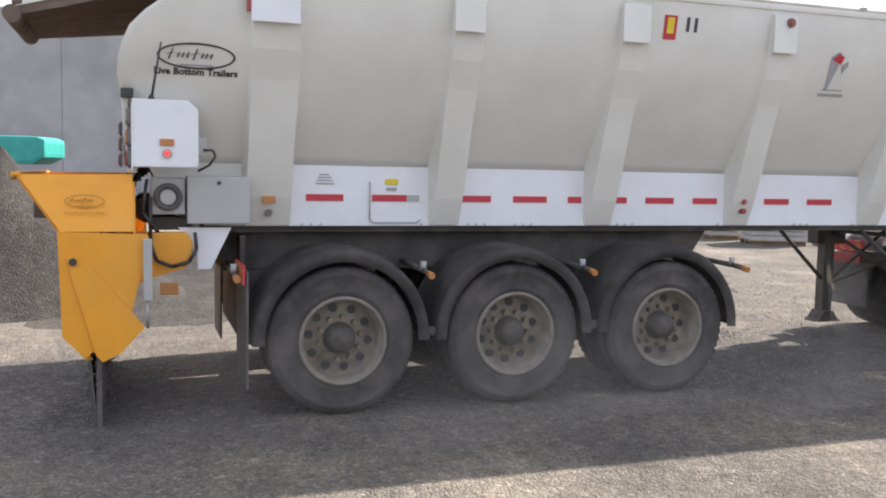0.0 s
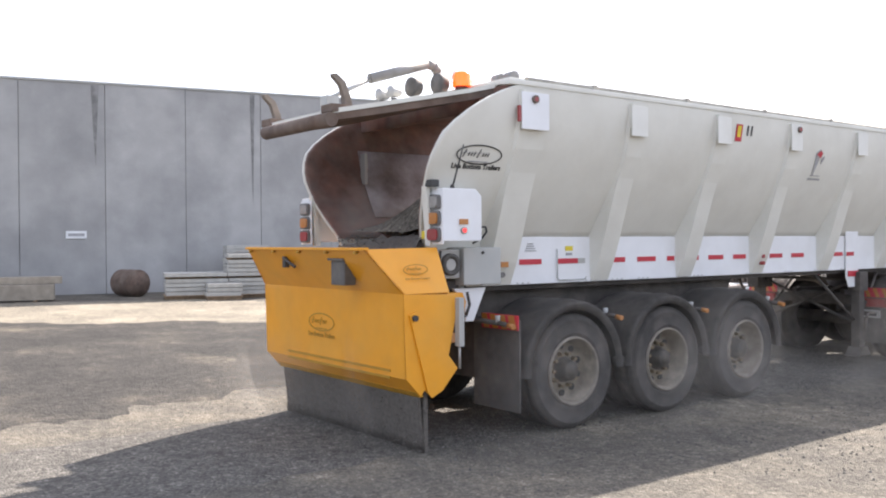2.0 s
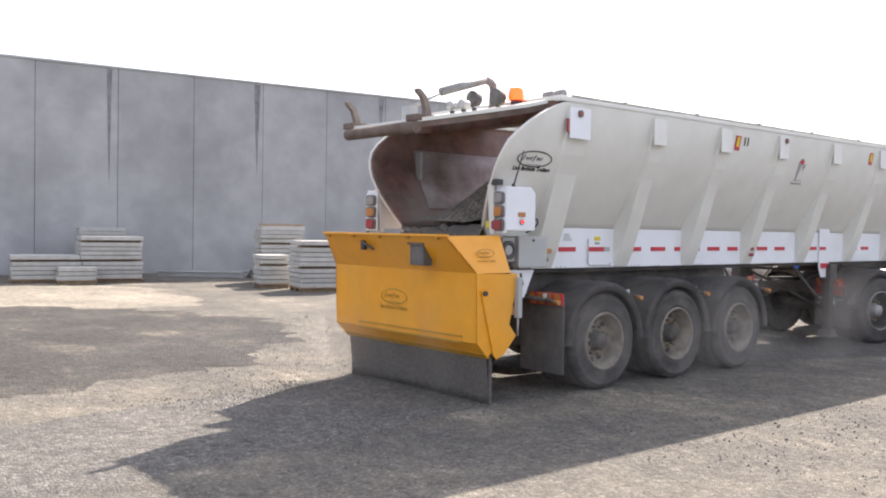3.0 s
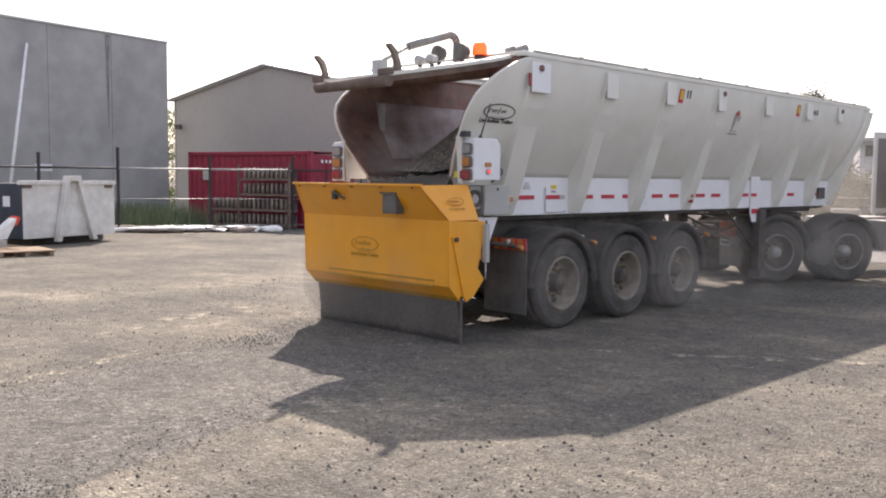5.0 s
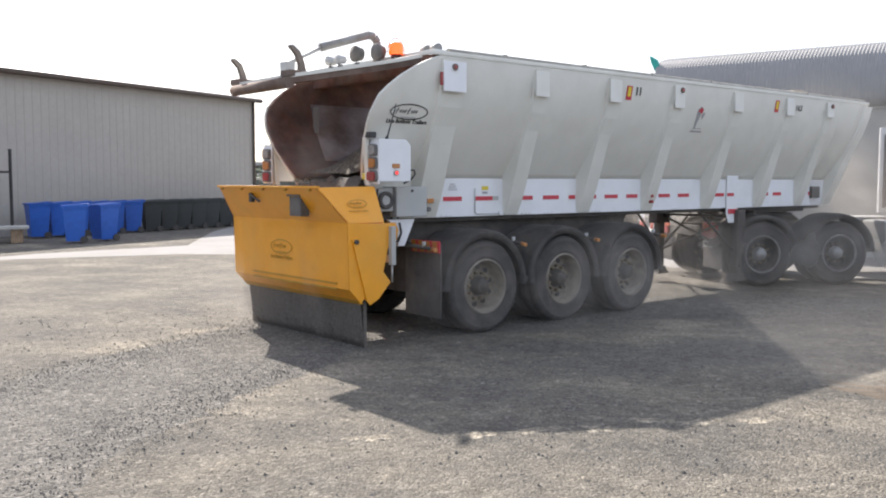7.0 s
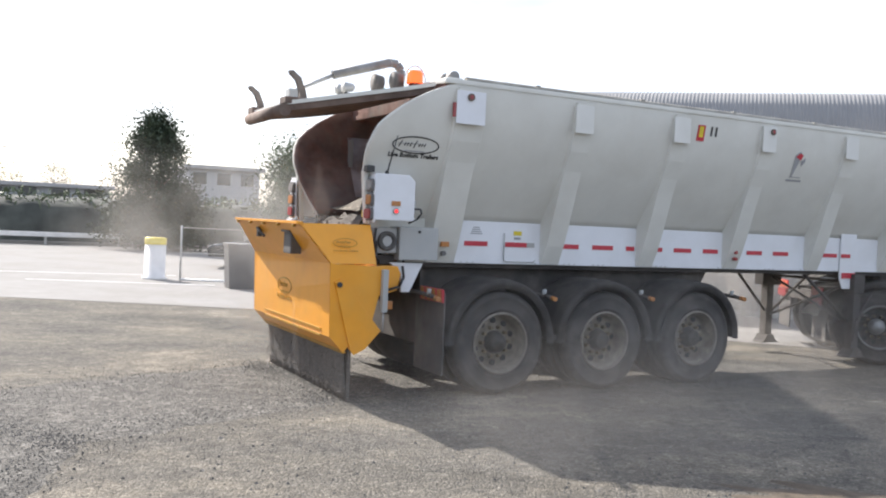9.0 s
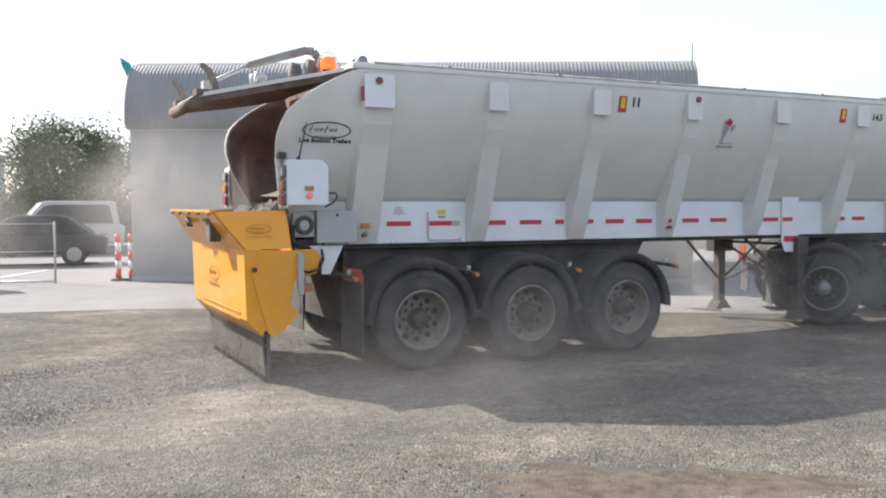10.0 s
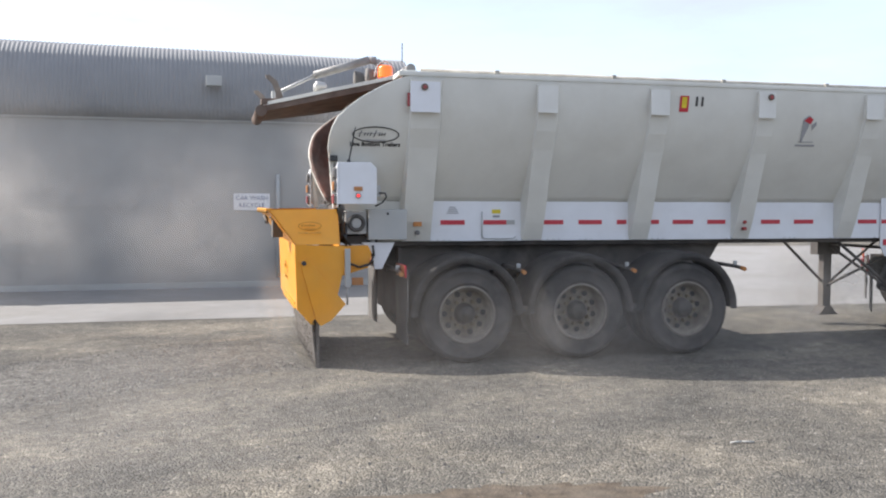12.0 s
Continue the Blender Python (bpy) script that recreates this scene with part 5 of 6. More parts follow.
def beams():
    rng = random.Random(8)
    for k, (y, L) in enumerate(((6.3, 3.4), (0.6, 3.0))):
        x = -33.0 + (y + 22) * 0.257 - 39.5 + 33.0 + 3.3
        st = thing("concrete_beam", "long pale concrete beam lying by the wall", "concrete beam", "beams by the wall")
        part("beam", box(-L / 2, L / 2, -0.3, 0.3, 0.05, 0.5, 0.02), M_BEAM, st)
        part("beam", box(-L / 2 + 0.6, L / 2 + 0.2, 0.0, 0.35, 0.51, 0.72, 0.02), M_BEAM, st)
        for s in (-1, 1):
            part("bearer", box(s * L * 0.35 - 0.05, s * L * 0.35 + 0.05, -0.35, 0.35, 0, 0.05), M_WOOD, st)
        st.matrix_basis = pose(x, y, 0, 0, 0, 74 + rng.uniform(-4, 4))
    for k, (x, y, a) in enumerate(((-26.9, 16.6, 40), (-26.6, 17.0, 30), (-27.0, 17.4, 55), (-32.0, 9.0, 60), (-31.8, 9.3, 70), (-32.5, 0.4, 70))):
        r = thing("steel_rail", "pale steel rail lying on the ground", "rail", "loose rails")
        part("rail_web", box(-1.2, 1.2, -0.05, 0.05, 0.0, 0.14, 0.01), M_STEEL, r)
        part("rail_head", box(-1.2, 1.2, -0.09, 0.09, 0.14, 0.18, 0.01), M_STEEL, r)
        r.matrix_basis = pose(x, y, 0.0, 0, 0, a)
    for x, y, r in ((-29.5, 10.3, 0.42), (-29.4, 1.5, 0.34)):
        dr = thing("rusty_drum", "rust-brown steel drum lying by the wall", "drum", "rusty drums")
        part("drum_body", lathe([(0, 0.0), (0, r), (0.02, r + 0.01), (0.4, r), (0.42, r + 0.01), (0.9, r), (0.92, r + 0.01), (0.92, 0)], 24, "z"), M_RUSTLID, dr)
        dr.matrix_basis = pose(x, y, r + 0.01, 0, 90, 12)
    hp = bmesh.new()
    rg = random.Random(4)
    for i in range(160):
        chip(hp, (-24.8 + rg.gauss(0, 0.5), 18.6 + rg.gauss(0, 0.5), abs(rg.gauss(0.1, 0.14))), rg.uniform(0.06, 0.2), rg)
    shell("rubble_heap", hp, M_FRAME, "dark heap of rubble beside the wall", "rubble", "stuff")


beams()


def skip_bin():
    s = thing("skip_bin", "white hook-lift skip bin with dark end panel", "skip bin")
    W, D, H = 2.75, 2.3, 1.5
    t = 0.06
    part("front_side", box(0, W, -t, 0, 0.18, H, 0.01), M_SKIP, s)
    part("back_side", box(0, W, D, D + t, 0.18, H, 0.01), M_SKIP, s)
    part("end_panel", box(-t, 0, -t, D + t, 0.18, H, 0.01), M_SKIPDARK, s, "dark blue end panel")
    part("end_panel", box(W, W + t, -t, D + t, 0.18, H, 0.01), M_SKIP, s)
    part("bin_floor", box(0, W, 0, D, 0.18, 0.26), M_SKIP, s)
    for y in (0.5, D - 0.5):
        part("skid", box(-0.1, W + 0.1, y - 0.08, y + 0.08, 0, 0.18, 0.01), M_FRAME, s)
    part("top_rim", box(-0.08, W + 0.08, -0.1, 0.02, H - 0.02, H + 0.08, 0.01), M_SKIP, s)
    part("lift_frame", prism([(0.85, 0.08), (0.97, 0.08), (1.25, H + 0.08), (1.5, H + 0.08), (1.95, 0.08), (2.08, 0.08), (1.58, H + 0.2), (1.17, H + 0.2)], -0.24, -0.08, w=0.01), M_SKIP, s, "white A-shaped lifting frame")
    part("frame_web", prism([(0.97, 0.2), (1.25, H + 0.08), (1.5, H + 0.08), (1.95, 0.2)], -0.11, -0.085), M_SKIP, s)
    part("label_plate", box(-0.066, -0.062, 0.3, 0.55, 0.95, 1.2), M_WHITE, s)
    for x in (0.12, W - 0.15):
        part("corner_reflector", box(x - 0.12, x + 0.12, -0.105, -0.062, H - 0.1, H - 0.03), M_RUSTLID, s)
    for k in range(6):
        part("bin_rubbish", box(0.15 + k * 0.4, 0.5 + k * 0.4, 0.2, 2.0, 1.3, 1.44 + 0.03 * (k % 3), 0.02), M_WOOD if k % 2 else M_FRAME, s)
    s.matrix_basis = pose(-19.35, 19.3, 0, 0, 0, 82)


skip_bin()


def yard_fence():
    f = thing("yard_fence", "dark steel post and rail fence", "fence")
    posts = [(-24.2, 21.9), (-23.0, 23.8), (-21.6, 25.6), (-19.6, 27.6), (-17.3, 28.9), (-14.7, 31.5)]
    for i, (x, y) in enumerate(posts):
        part("post", box(x - 0.035, x + 0.035, y - 0.035, y + 0.035, 0, 2.55 if i in (2, 5) else 2.35, 0.006), M_POST, f)
        part("post_cap", box(x - 0.042, x + 0.042, y - 0.042, y + 0.042, 2.55 if i in (2, 5) else 2.35, 2.59 if i in (2, 5) else 2.39, 0.006), M_POST, f)
    for i, (p, q) in enumerate(zip(posts, posts[1:])):
        part("rail", tube((*p, 1.95), (*q, 1.95), 0.03, n=8), M_STEEL if i in (2, 3) else M_POST, f, "bare steel rail" if i in (2, 3) else "")
        for z in (1.0, 0.15):
            part("wire", tube((*p, z), (*q, z), 0.008, n=5), M_STEEL, f)
    for k in range(5):
        a = k / 5
        part("gate_bar", box(-17.0 + 0.45 * k - 0.02, -17.0 + 0.45 * k + 0.02, 29.5 + 0.4 * k, 29.54 + 0.4 * k, 0.1, 1.9), M_POST, f)


yard_fence()


def container():
    c = thing("shipping_container", "maroon shipping container with racks of tubes against it", "container")
    L, W, H = 5.6, 2.44, 2.6
    def corr(axis, a, b, fixed, name):
        n = int((b - a) / 0.07)
        rows = [[], []]
        for i in range(n + 1):
            u = a + (b - a) * i / n
            o = 0.0 if i % 4 in (0, 1) else 0.035
            for r, z in zip(rows, (0.15, H - 0.1)):
                r.append((u, fixed + o, z) if axis == "x" else (fixed - o, u, z))
        part(name, sheet(rows, 0.02, 1 if axis == "x" else 0, smooth=False), M_CONT, c)
    corr("x", 0.1, L - 0.1, 0.03, "side_panel")
    corr("x", 0.1, L - 0.1, W - 0.05, "side_panel")
    corr("y", 0.1, W - 0.1, L - 0.03, "end_panel")
    part("roof_panel", box(0, L, 0, W, H - 0.03, H, 0.01), M_CONT, c)
    part("base_frame", box(0, L, 0, W, 0.02, 0.16, 0.01), M_CONT, c)
    for x in (0.06, L - 0.06):
        for y in (0.06, W - 0.06):
            part("corner_post", box(x - 0.08, x + 0.08, y - 0.08, y + 0.08, 0, H + 0.01, 0.01), M_CONT, c)
    part("top_rail", box(0, L, -0.02, 0.08, H - 0.12, H, 0.01), M_CONT, c)
    part("door_bar", tube((L + 0.03, 0.9, 0.2), (L + 0.03, 0.9, 2.4), 0.02, n=8), M_CONT, c)
    for k in range(6):
        part("end_mark", box(L + 0.012, L + 0.02, 0.55 + k * 0.22, 0.66 + k * 0.22, 2.22, 2.32), M_PLASTIC, c)
    part("pale_patch", box(0.7, 1.05, -0.012, -0.002, 1.6, 1.95), M_SLAB, c)
    m = pose(-22.4, 30.5, 0, 0, 0, -11)
    c.matrix_basis = m
    rack = thing("tube_rack", "stacked rows of short pale tubes on a rusty rack", "rack")
    for lv in range(4):
        z = 0.12 + lv * 0.52
        x0, x1 = (1.7, 5.3) if lv < 2 else (3.1, 5.3)
        part("shelf", box(x0, x1, -0.75, -0.35, z - 0.08, z, 0.01), M_RUSTLID, rack)
        n = int((x1 - x0) / 0.2)
        for i in range(n):
            x = x0 + 0.1 + i * 0.2
            part("tube", tube((x, -0.55, z), (x, -0.55, z + 0.36), 0.055, n=8), M_TUBE, rack)
        part("rack_back", box(x0, x1, -0.40, -0.36, z, z + 0.3), M_FRAME, rack)
    for x in (1.7, 3.1, 5.3):
        part("rack_post", box(x - 0.03, x + 0.03, -0.78, -0.72, 0, 2.15 if x > 2 else 1.1), M_RUSTLID, rack)
    rack.matrix_basis = m
    rg = random.Random(21)
    for k in range(30):
        x, y = -20.8 + 0.115 * k + rg.uniform(-0.4, 0.4), 25.5 + 0.065 * k + rg.uniform(-0.7, 0.7)
        p = thing("wrapped_bundle", "white plastic-wrapped bundle lying on the ground", "bundle", "bundles on the ground")
        L = rg.uniform(0.4, 1.0)
        b = lathe([(-L, 0.02), (-L * 0.95, 0.075), (-L * 0.3, 0.095), (L * 0.4, 0.085), (L * 0.95, 0.07), (L, 0.02)], 12, "x")
        for v in b.verts:
            v.co.z *= 0.75
            v.co += Vector((0.04, 0.14, 0.09)) * noise.noise(v.co * 5 + Vector((k, 0, 0)))
        part("wrap", b, M_PLASTIC if k % 3 else M_FRAME if k % 2 else M_HOOK, p)
        p.matrix_basis = pose(x, y, 0.09, 0, 0, rg.uniform(-15, 50))


container()


def tan_shed():
    """A portal shed: gable front, long side, shallow roof."""
    Lp, Rp, Ep = Vector((-27.0, 36.1)), Vector((-16.0, 33.0)), Vector((-9.65, 43.4))
    side = Ep - Rp
    Bp = Lp + side
    s = thing("tan_shed", "tan sheet-clad workshop shed with shallow gable roof", "shed")
    He, Hp = 5.0, 6.15
    mid = (Lp + Rp) / 2
    def wall(name, p, q, zs):
        d = (q - p).normalized()
        n = Vector((-d.y, d.x)) * 0.12
        pts = [(p, 0)] + [(q, 0)] + zs
        b = bmesh.new()
        lo = [b.verts.new((c.x, c.y, z)) for c, z in pts]
        hi = [b.verts.new((c.x + n.x, c.y + n.y, z)) for c, z in pts]
        b.faces.new(lo), b.faces.new(hi[::-1])
        k = len(pts)
        for i in range(k):
            b.faces.new((lo[i], lo[(i + 1) % k], hi[(i + 1) % k], hi[i]))
        return part(name, b, M_SHED, s)
    wall("gable_wall", Lp, Rp, [(Rp, He), (mid, Hp), (Lp, He)])
    wall("side_wall", Rp, Ep, [(Ep, He), (Rp, He)])
    wall("rear_wall", Ep, Bp, [(Bp, He), (mid + side, Hp), (Ep, He)])
    wall("far_wall", Bp, Lp, [(Lp, He), (Bp, He)])
    # standing ribs of the side cladding
    d = side.normalized()
    out = Vector((d.y, -d.x))
    n = int(side.length / 0.3)
    for i in range(n):
        p = Rp + d * (i + 0.5) * 0.3
        q = p + out * 0.004
        a = math.atan2(d.y, d.x)
        rb = part("cladding_rib", box(-0.02, 0.02, -0.004, 0.0, 0.1, He - 0.05), M_SHED, s)
        rb.matrix_basis = Matrix.Translation((q.x, q.y, 0)) @ Matrix.Rotation(a, 4, "Z")
    e = (Rp - Lp).normalized()
    for k, (p0, p1) in enumerate(((Rp + e * 0.25, mid), (mid, Lp - e * 0.25))):
        z0, z1 = (He - 0.05, Hp) if k == 0 else (Hp, He - 0.05)
        rows = [[(p0.x - d.x * 0.2, p0.y - d.y * 0.2, z0), (p1.x - d.x * 0.2, p1.y - d.y * 0.2, z1)], [(p0.x + side.x + d.x * 0.2, p0.y + side.y + d.y * 0.2, z0), (p1.x + side.x + d.x * 0.2, p1.y + side.y + d.y * 0.2, z1)]]
        part("roof", sheet([[Vector(q) + Vector((0, 0, 0.03)) for q in r] for r in rows], 0.06, 2, smooth=False), M_SHEDROOF, s)
    g = Rp + e * 0.3
    part("gutter", tube((g.x, g.y, He - 0.02), (g.x + side.x, g.y + side.y, He - 0.02), 0.09, n=8), M_BROWNTRIM, s, "dark brown gutter")
    for p0, z0, p1, z1 in ((Rp, He, mid, Hp), (mid, Hp, Lp, He)):
        part("barge_trim", tube((p0.x - d.x * 0.08, p0.y - d.y * 0.08, z0 + 0.02), (p1.x - d.x * 0.08, p1.y - d.y * 0.08, z1 + 0.02), 0.06, n=6), M_GREYP, s)
    pp = Ep + out * 0.08 - d * 0.15
    part("downpipe", tube((pp.x, pp.y, 0), (pp.x, pp.y, He), 0.05, n=8), M_BROWNTRIM, s)
    fl = Lp + e * 0.55 + Vector((e.y, -e.x)) * 0.15
    part("flood_lamp", box(fl.x - 0.12, fl.x + 0.12, fl.y - 0.2, fl.y, 3.75, 3.95, 0.02), M_BLACK, s)


tan_shed()


def wheelie_bins():
    def one(m, material, label):
        b = thing("wheelie_bin", label, "bin", "bins along the shed")
        body = bmesh.new()
        rows = []
        for z, w, d in ((0.06, 0.46, 0.46), (0.9, 0.58, 0.62), (1.0, 0.6, 0.66)):
            rows.append([(x * w / 2, y * d / 2, z) for x, y in ((-1, -1), (1, -1), (1, 1), (-1, 1), (-1, -1))])
        grid_mesh(rows, body, False)
        part("bin_body", body, material, b)
        part("bin_lid", prism([(-0.36, 1.0), (0.34, 1.0), (0.34, 1.04), (-0.36, 1.09)], -0.31, 0.31, "y", w=0.01), material, b)
        part("bin_handle", tube((-0.38, -0.25, 1.03), (-0.38, 0.25, 1.03), 0.02, n=8), material, b)
        for y in (-0.26, 0.26):
            part("bin_wheel", tube((-0.22, y - 0.03, 0.1), (-0.22, y + 0.03, 0.1), 0.1, n=14), M_TYRE, b)
        b.matrix_basis = m
        return b
    rg = random.Random(6)
    o, d = Vector((-14.8, 33.0)), Vector((0.52, 0.855))
    for i in range(6):
        p = o + d * (0.72 * i) + Vector((0.855, -0.52)) * 0.35
        one(pose(p.x, p.y, 0, 0, 0, -150 + rg.uniform(-6, 6)), M_BLUE, "blue plastic wheelie bin beside the shed")
    for i in range(2):
        p = Vector((-12.7, 30.7)) + d * 1.0 * i
        one(pose(p.x, p.y, 0, 0, 0, -160 + 30 * i), M_BLUE, "blue plastic wheelie bin standing forward")
    for i in range(8):
        p = o + d * (0.72 * (i + 6.2)) + Vector((0.855, -0.52)) * 0.35
        one(pose(p.x, p.y, 0, 0, 0, -150 + rg.uniform(-6, 6)), M_DGREEN, "dark plastic wheelie bin beside the shed")
    t = thing("low_bench", "low grey slab on timber blocks", "bench")
    part("bench_top", box(-0.9, 0.9, -0.4, 0.4, 0.38, 0.46, 0.02), M_SLAB, t)
    for x in (-0.6, 0.6):
        part("bench_block", box(x - 0.15, x + 0.15, -0.3, 0.3, 0, 0.38, 0.02), M_WOOD, t)
    t.matrix_basis = pose(-14.9, 30.7, 0, 0, 0, 20)
    for k, (x, y) in enumerate(((-16.6, 31.0), (-15.6, 30.8))):
        p = thing("timber_pallet", "weathered timber pallet on the ground", "pallet", "pallets")
        for j in range(5):
            part("pallet_board", box(-0.55, 0.55, -0.55 + j * 0.24, -0.40 + j * 0.24, 0.1, 0.125, 0.004), M_WOOD, p)
        for x2 in (-0.45, 0, 0.45):
            part("pallet_bearer", box(x2 - 0.04, x2 + 0.04, -0.58, 0.6, 0, 0.1), M_WOOD, p)
        p.matrix_basis = pose(x, y, 0, 0, 0, 15 * k)


wheelie_bins()


def grey_hall():
    """A long hall with a plastered wall and a bull-nosed corrugated roof edge."""
    A, B = Vector((2.75, 28.6)), Vector((11.9, 20.4))
    d = (B - A).normalized()
    L, a = (B - A).length, math.atan2(d.y, d.x)
    m = Matrix.Translation((A.x, A.y, 0)) @ Matrix.Rotation(a, 4, "Z")
    h = thing("grey_hall", "long grey hall with bull-nosed corrugated roof edge", "hall")
    h.matrix_basis = m
    D = 9.0
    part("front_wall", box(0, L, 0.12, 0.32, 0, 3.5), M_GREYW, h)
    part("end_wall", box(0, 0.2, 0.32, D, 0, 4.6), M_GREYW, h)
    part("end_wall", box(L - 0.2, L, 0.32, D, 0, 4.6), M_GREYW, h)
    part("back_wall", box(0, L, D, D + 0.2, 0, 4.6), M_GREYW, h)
    n = int(L / 0.02)
    prof = [(0.10, 3.36), (-0.02, 3.42), (-0.06, 3.6), (-0.04, 3.9), (0.04, 4.2), (0.2, 4.55), (0.45, 4.74), (0.9, 4.84), (2.0, 4.9), (4.5, 5.0), (D + 0.1, 4.6)]
    rows = []
    for k, (y, z) in enumerate(prof):
        nx, nz = (-1, 0.3) if k < 5 else (-0.3, 1)
        rows.append([(-0.05 + (L + 0.1) * i / n, y + nx * 0.008 * math.sin(i * math.pi / 2), z + nz * 0.008 * math.sin(i * math.pi / 2) + (0.1 * (1 - i / n) * (z - 3.36) / 1.4)) for i in range(n + 1)])
    part("roof", grid_mesh(rows), M_GREYSH, h, "corrugated grey bull-nosed roof")
    part("roof_end", prism([(p[0], p[1]) for p in prof], -0.05, -0.03, "x"), M_GREYSH, h)
    part("roof_end", prism([(p[0], p[1]) for p in prof], L + 0.03, L + 0.05, "x"), M_GREYSH, h)
    part("eave_shadow_strip", box(0.0, L, 0.08, 0.13, 3.34, 3.40), M_GREYP, h)
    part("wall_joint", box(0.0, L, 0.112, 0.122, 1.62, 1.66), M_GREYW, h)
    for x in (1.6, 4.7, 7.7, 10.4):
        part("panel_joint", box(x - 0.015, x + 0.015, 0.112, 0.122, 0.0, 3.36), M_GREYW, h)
    part("rail_cap", prism([(-0.10, 4.55), (0.02, 4.62), (-0.06, 4.86), (-0.26, 4.98), (-0.22, 4.80)], 0.25, 0.35, w=0.01), M_TEAL, h, "green bent roof-end bracket")
    part("lightning_rod", tube((L, 0.5, 4.6), (L, 0.5, 5.15), 0.012, n=6), M_FRAME, h)
    fl = part("flood_lamp", box(8.2, 8.5, -0.32, -0.12, 4.0, 4.2, 0.02), M_GREYP, h, "grey wall flood lamp")
    part("lamp_arm", box(8.3, 8.4, -0.14, 0.1, 4.06, 4.12), M_GREYP, fl)
    sg = shell("car_wash_sign", box(-0.36, 0.36, 0, 0.02, -0.17, 0.17, 0.004), M_WHITE, "white wall sign with blue capital letters", "sign")
    sg.matrix_basis = m @ Matrix.Translation((9.08, 0.095, 1.74))
    for txt, z in (("CAR WASH", 0.075), ("RECYCLE", -0.075)):
        letters(txt, 0.125, M_BLUEINK, sg, Matrix.Translation((0, -0.003, z)) @ Matrix.Rotation(radians(90), 4, "X"))
    part("wall_pipe", tube((9.6, 0.08, 0.2), (9.6, 0.08, 2.3), 0.04, n=8), M_GREYP, h)
    part("plinth", box(0, L, 0.09, 0.13, 0, 0.12), M_GREYP, h)


grey_hall()


def small_road_things():
    b = thing("bollard", "white round bollard with yellow top", "bollard")
    part("bollard_body", lathe([(0, 0.0), (0, 0.30), (0.05, 0.30), (0.06, 0.25), (0.85, 0.25), (0.85, 0)], 24, "z"), M_PLASTIC, b)
    part("bollard_cap", lathe([(0.85, 0.26), (0.98, 0.26), (1.02, 0.24), (1.02, 0)], 24, "z"), M_YLABEL, b, "yellow cap band")
    b.matrix_basis = pose(-2.15, 31.0, 0)
    for x, y in ((2.62, 29.0), (2.86, 28.85)):
        c = thing("marker_post", "red plastic post with white bands", "marker post", "marker posts")
        part("post_base", lathe([(0, 0), (0, 0.17), (0.05, 0.16), (0.07, 0.06), (0.07, 0)], 18, "z"), M_FRAME, c)
        for k in range(5):
            part("band", lathe([(0.06 + k * 0.2, 0), (0.06 + k * 0.2, 0.065), (0.255 + k * 0.2, 0.065), (0.255 + k * 0.2, 0)], 16, "z"), M_CONE if k % 2 == 0 else M_PLASTIC, c)
        c.matrix_basis = pose(x, y, 0)
    w = thing("waste_bin", "dark grey square waste bin", "bin")
    part("bin_body", prism([(-0.28, 0), (0.28, 0), (0.33, 0.95), (-0.33, 0.95)], -0.3, 0.3, w=0.02), M_LAMPRIM, w)
    part("bin_lid", box(-0.35, 0.35, -0.33, 0.33, 0.95, 1.02, 0.02), M_LAMPRIM, w)
    w.matrix_basis = pose(-0.55, 28.6, 0)
    f = thing("wire_fence", "thin wire fence with steel posts", "fence")
    pts = [(-1.65, 30.2), (0.25, 29.5), (1.3, 29.1)]
    for x, y in pts:
        part("post", tube((x, y, 0), (x, y, 1.35), 0.025, n=8), M_GREYP, f)
    for p, q in zip(pts, pts[1:]):
        part("bottom_rail", tube((*p, 0.06), (*q, 0.06), 0.03, n=6), M_PLASTIC, f)
        for z in (0.7, 1.3):
            part("wire", tube((*p, z), (*q, z), 0.006, n=4), M_GREYP, f)


small_road_things()


def car(name, label, paint, m, tall):
    c = thing(name, label, "car", "parked cars")
    H = 1.85 if tall else 1.42
    belt = 1.05 if tall else 0.88
    body = [(-2.2, 0.35), (-2.25, belt - 0.1), (-2.1, belt), (1.0, belt), (2.05, belt - 0.18), (2.2, 0.6), (2.15, 0.35)]
    part("car_body", prism(body, -0.88, 0.88, w=0.06), paint, c)
    if tall:
        cabin = [(-2.1, belt), (-1.95, H - 0.05), (-1.8, H), (0.1, H), (0.4, H - 0.06), (1.05, belt)]
    else:
        cabin = [(-1.9, belt), (-1.2, H - 0.05), (-0.9, H), (0.05, H), (0.3, H - 0.05), (1.1, belt)]
    part("car_roof", prism(cabin, -0.76, 0.76, w=0.05), paint, c)
    for s in (-1, 1):
        inner = [(x * 0.88 + (-0.02), belt + 0.04 + (z - belt) * 0.78) for x, z in cabin]
        part("side_glass", prism(inner, *sorted((s * 0.762, s * 0.775))), M_GLASS, c)
        for x in (-1.35, 1.35):
            wh = part("car_wheel", tube((x, s * 0.70, 0.33), (x, s * 0.90, 0.33), 0.33, n=22), M_TYRE, c)
            part("wheel_disc", tube((x, s * 0.89, 0.33), (x, s * 0.91, 0.33), 0.2, n=16), M_STEEL, wh)
        part("head_lamp", box(2.05, 2.2, s * 0.65 - 0.15, s * 0.65 + 0.15, belt - 0.3, belt - 0.18, 0.02), M_CLEAR, c)
    c.matrix_basis = m
    return c


car("parked_sedan", "dark parked sedan beside the grey hall", M_CARDARK, pose(2.2, 36.0, 0, 0, 0, 162), False)
car("parked_wagon", "silver parked four-wheel drive with roof rack", M_CARSILV, pose(4.3, 41.4, 0, 0, 0, 172), True)


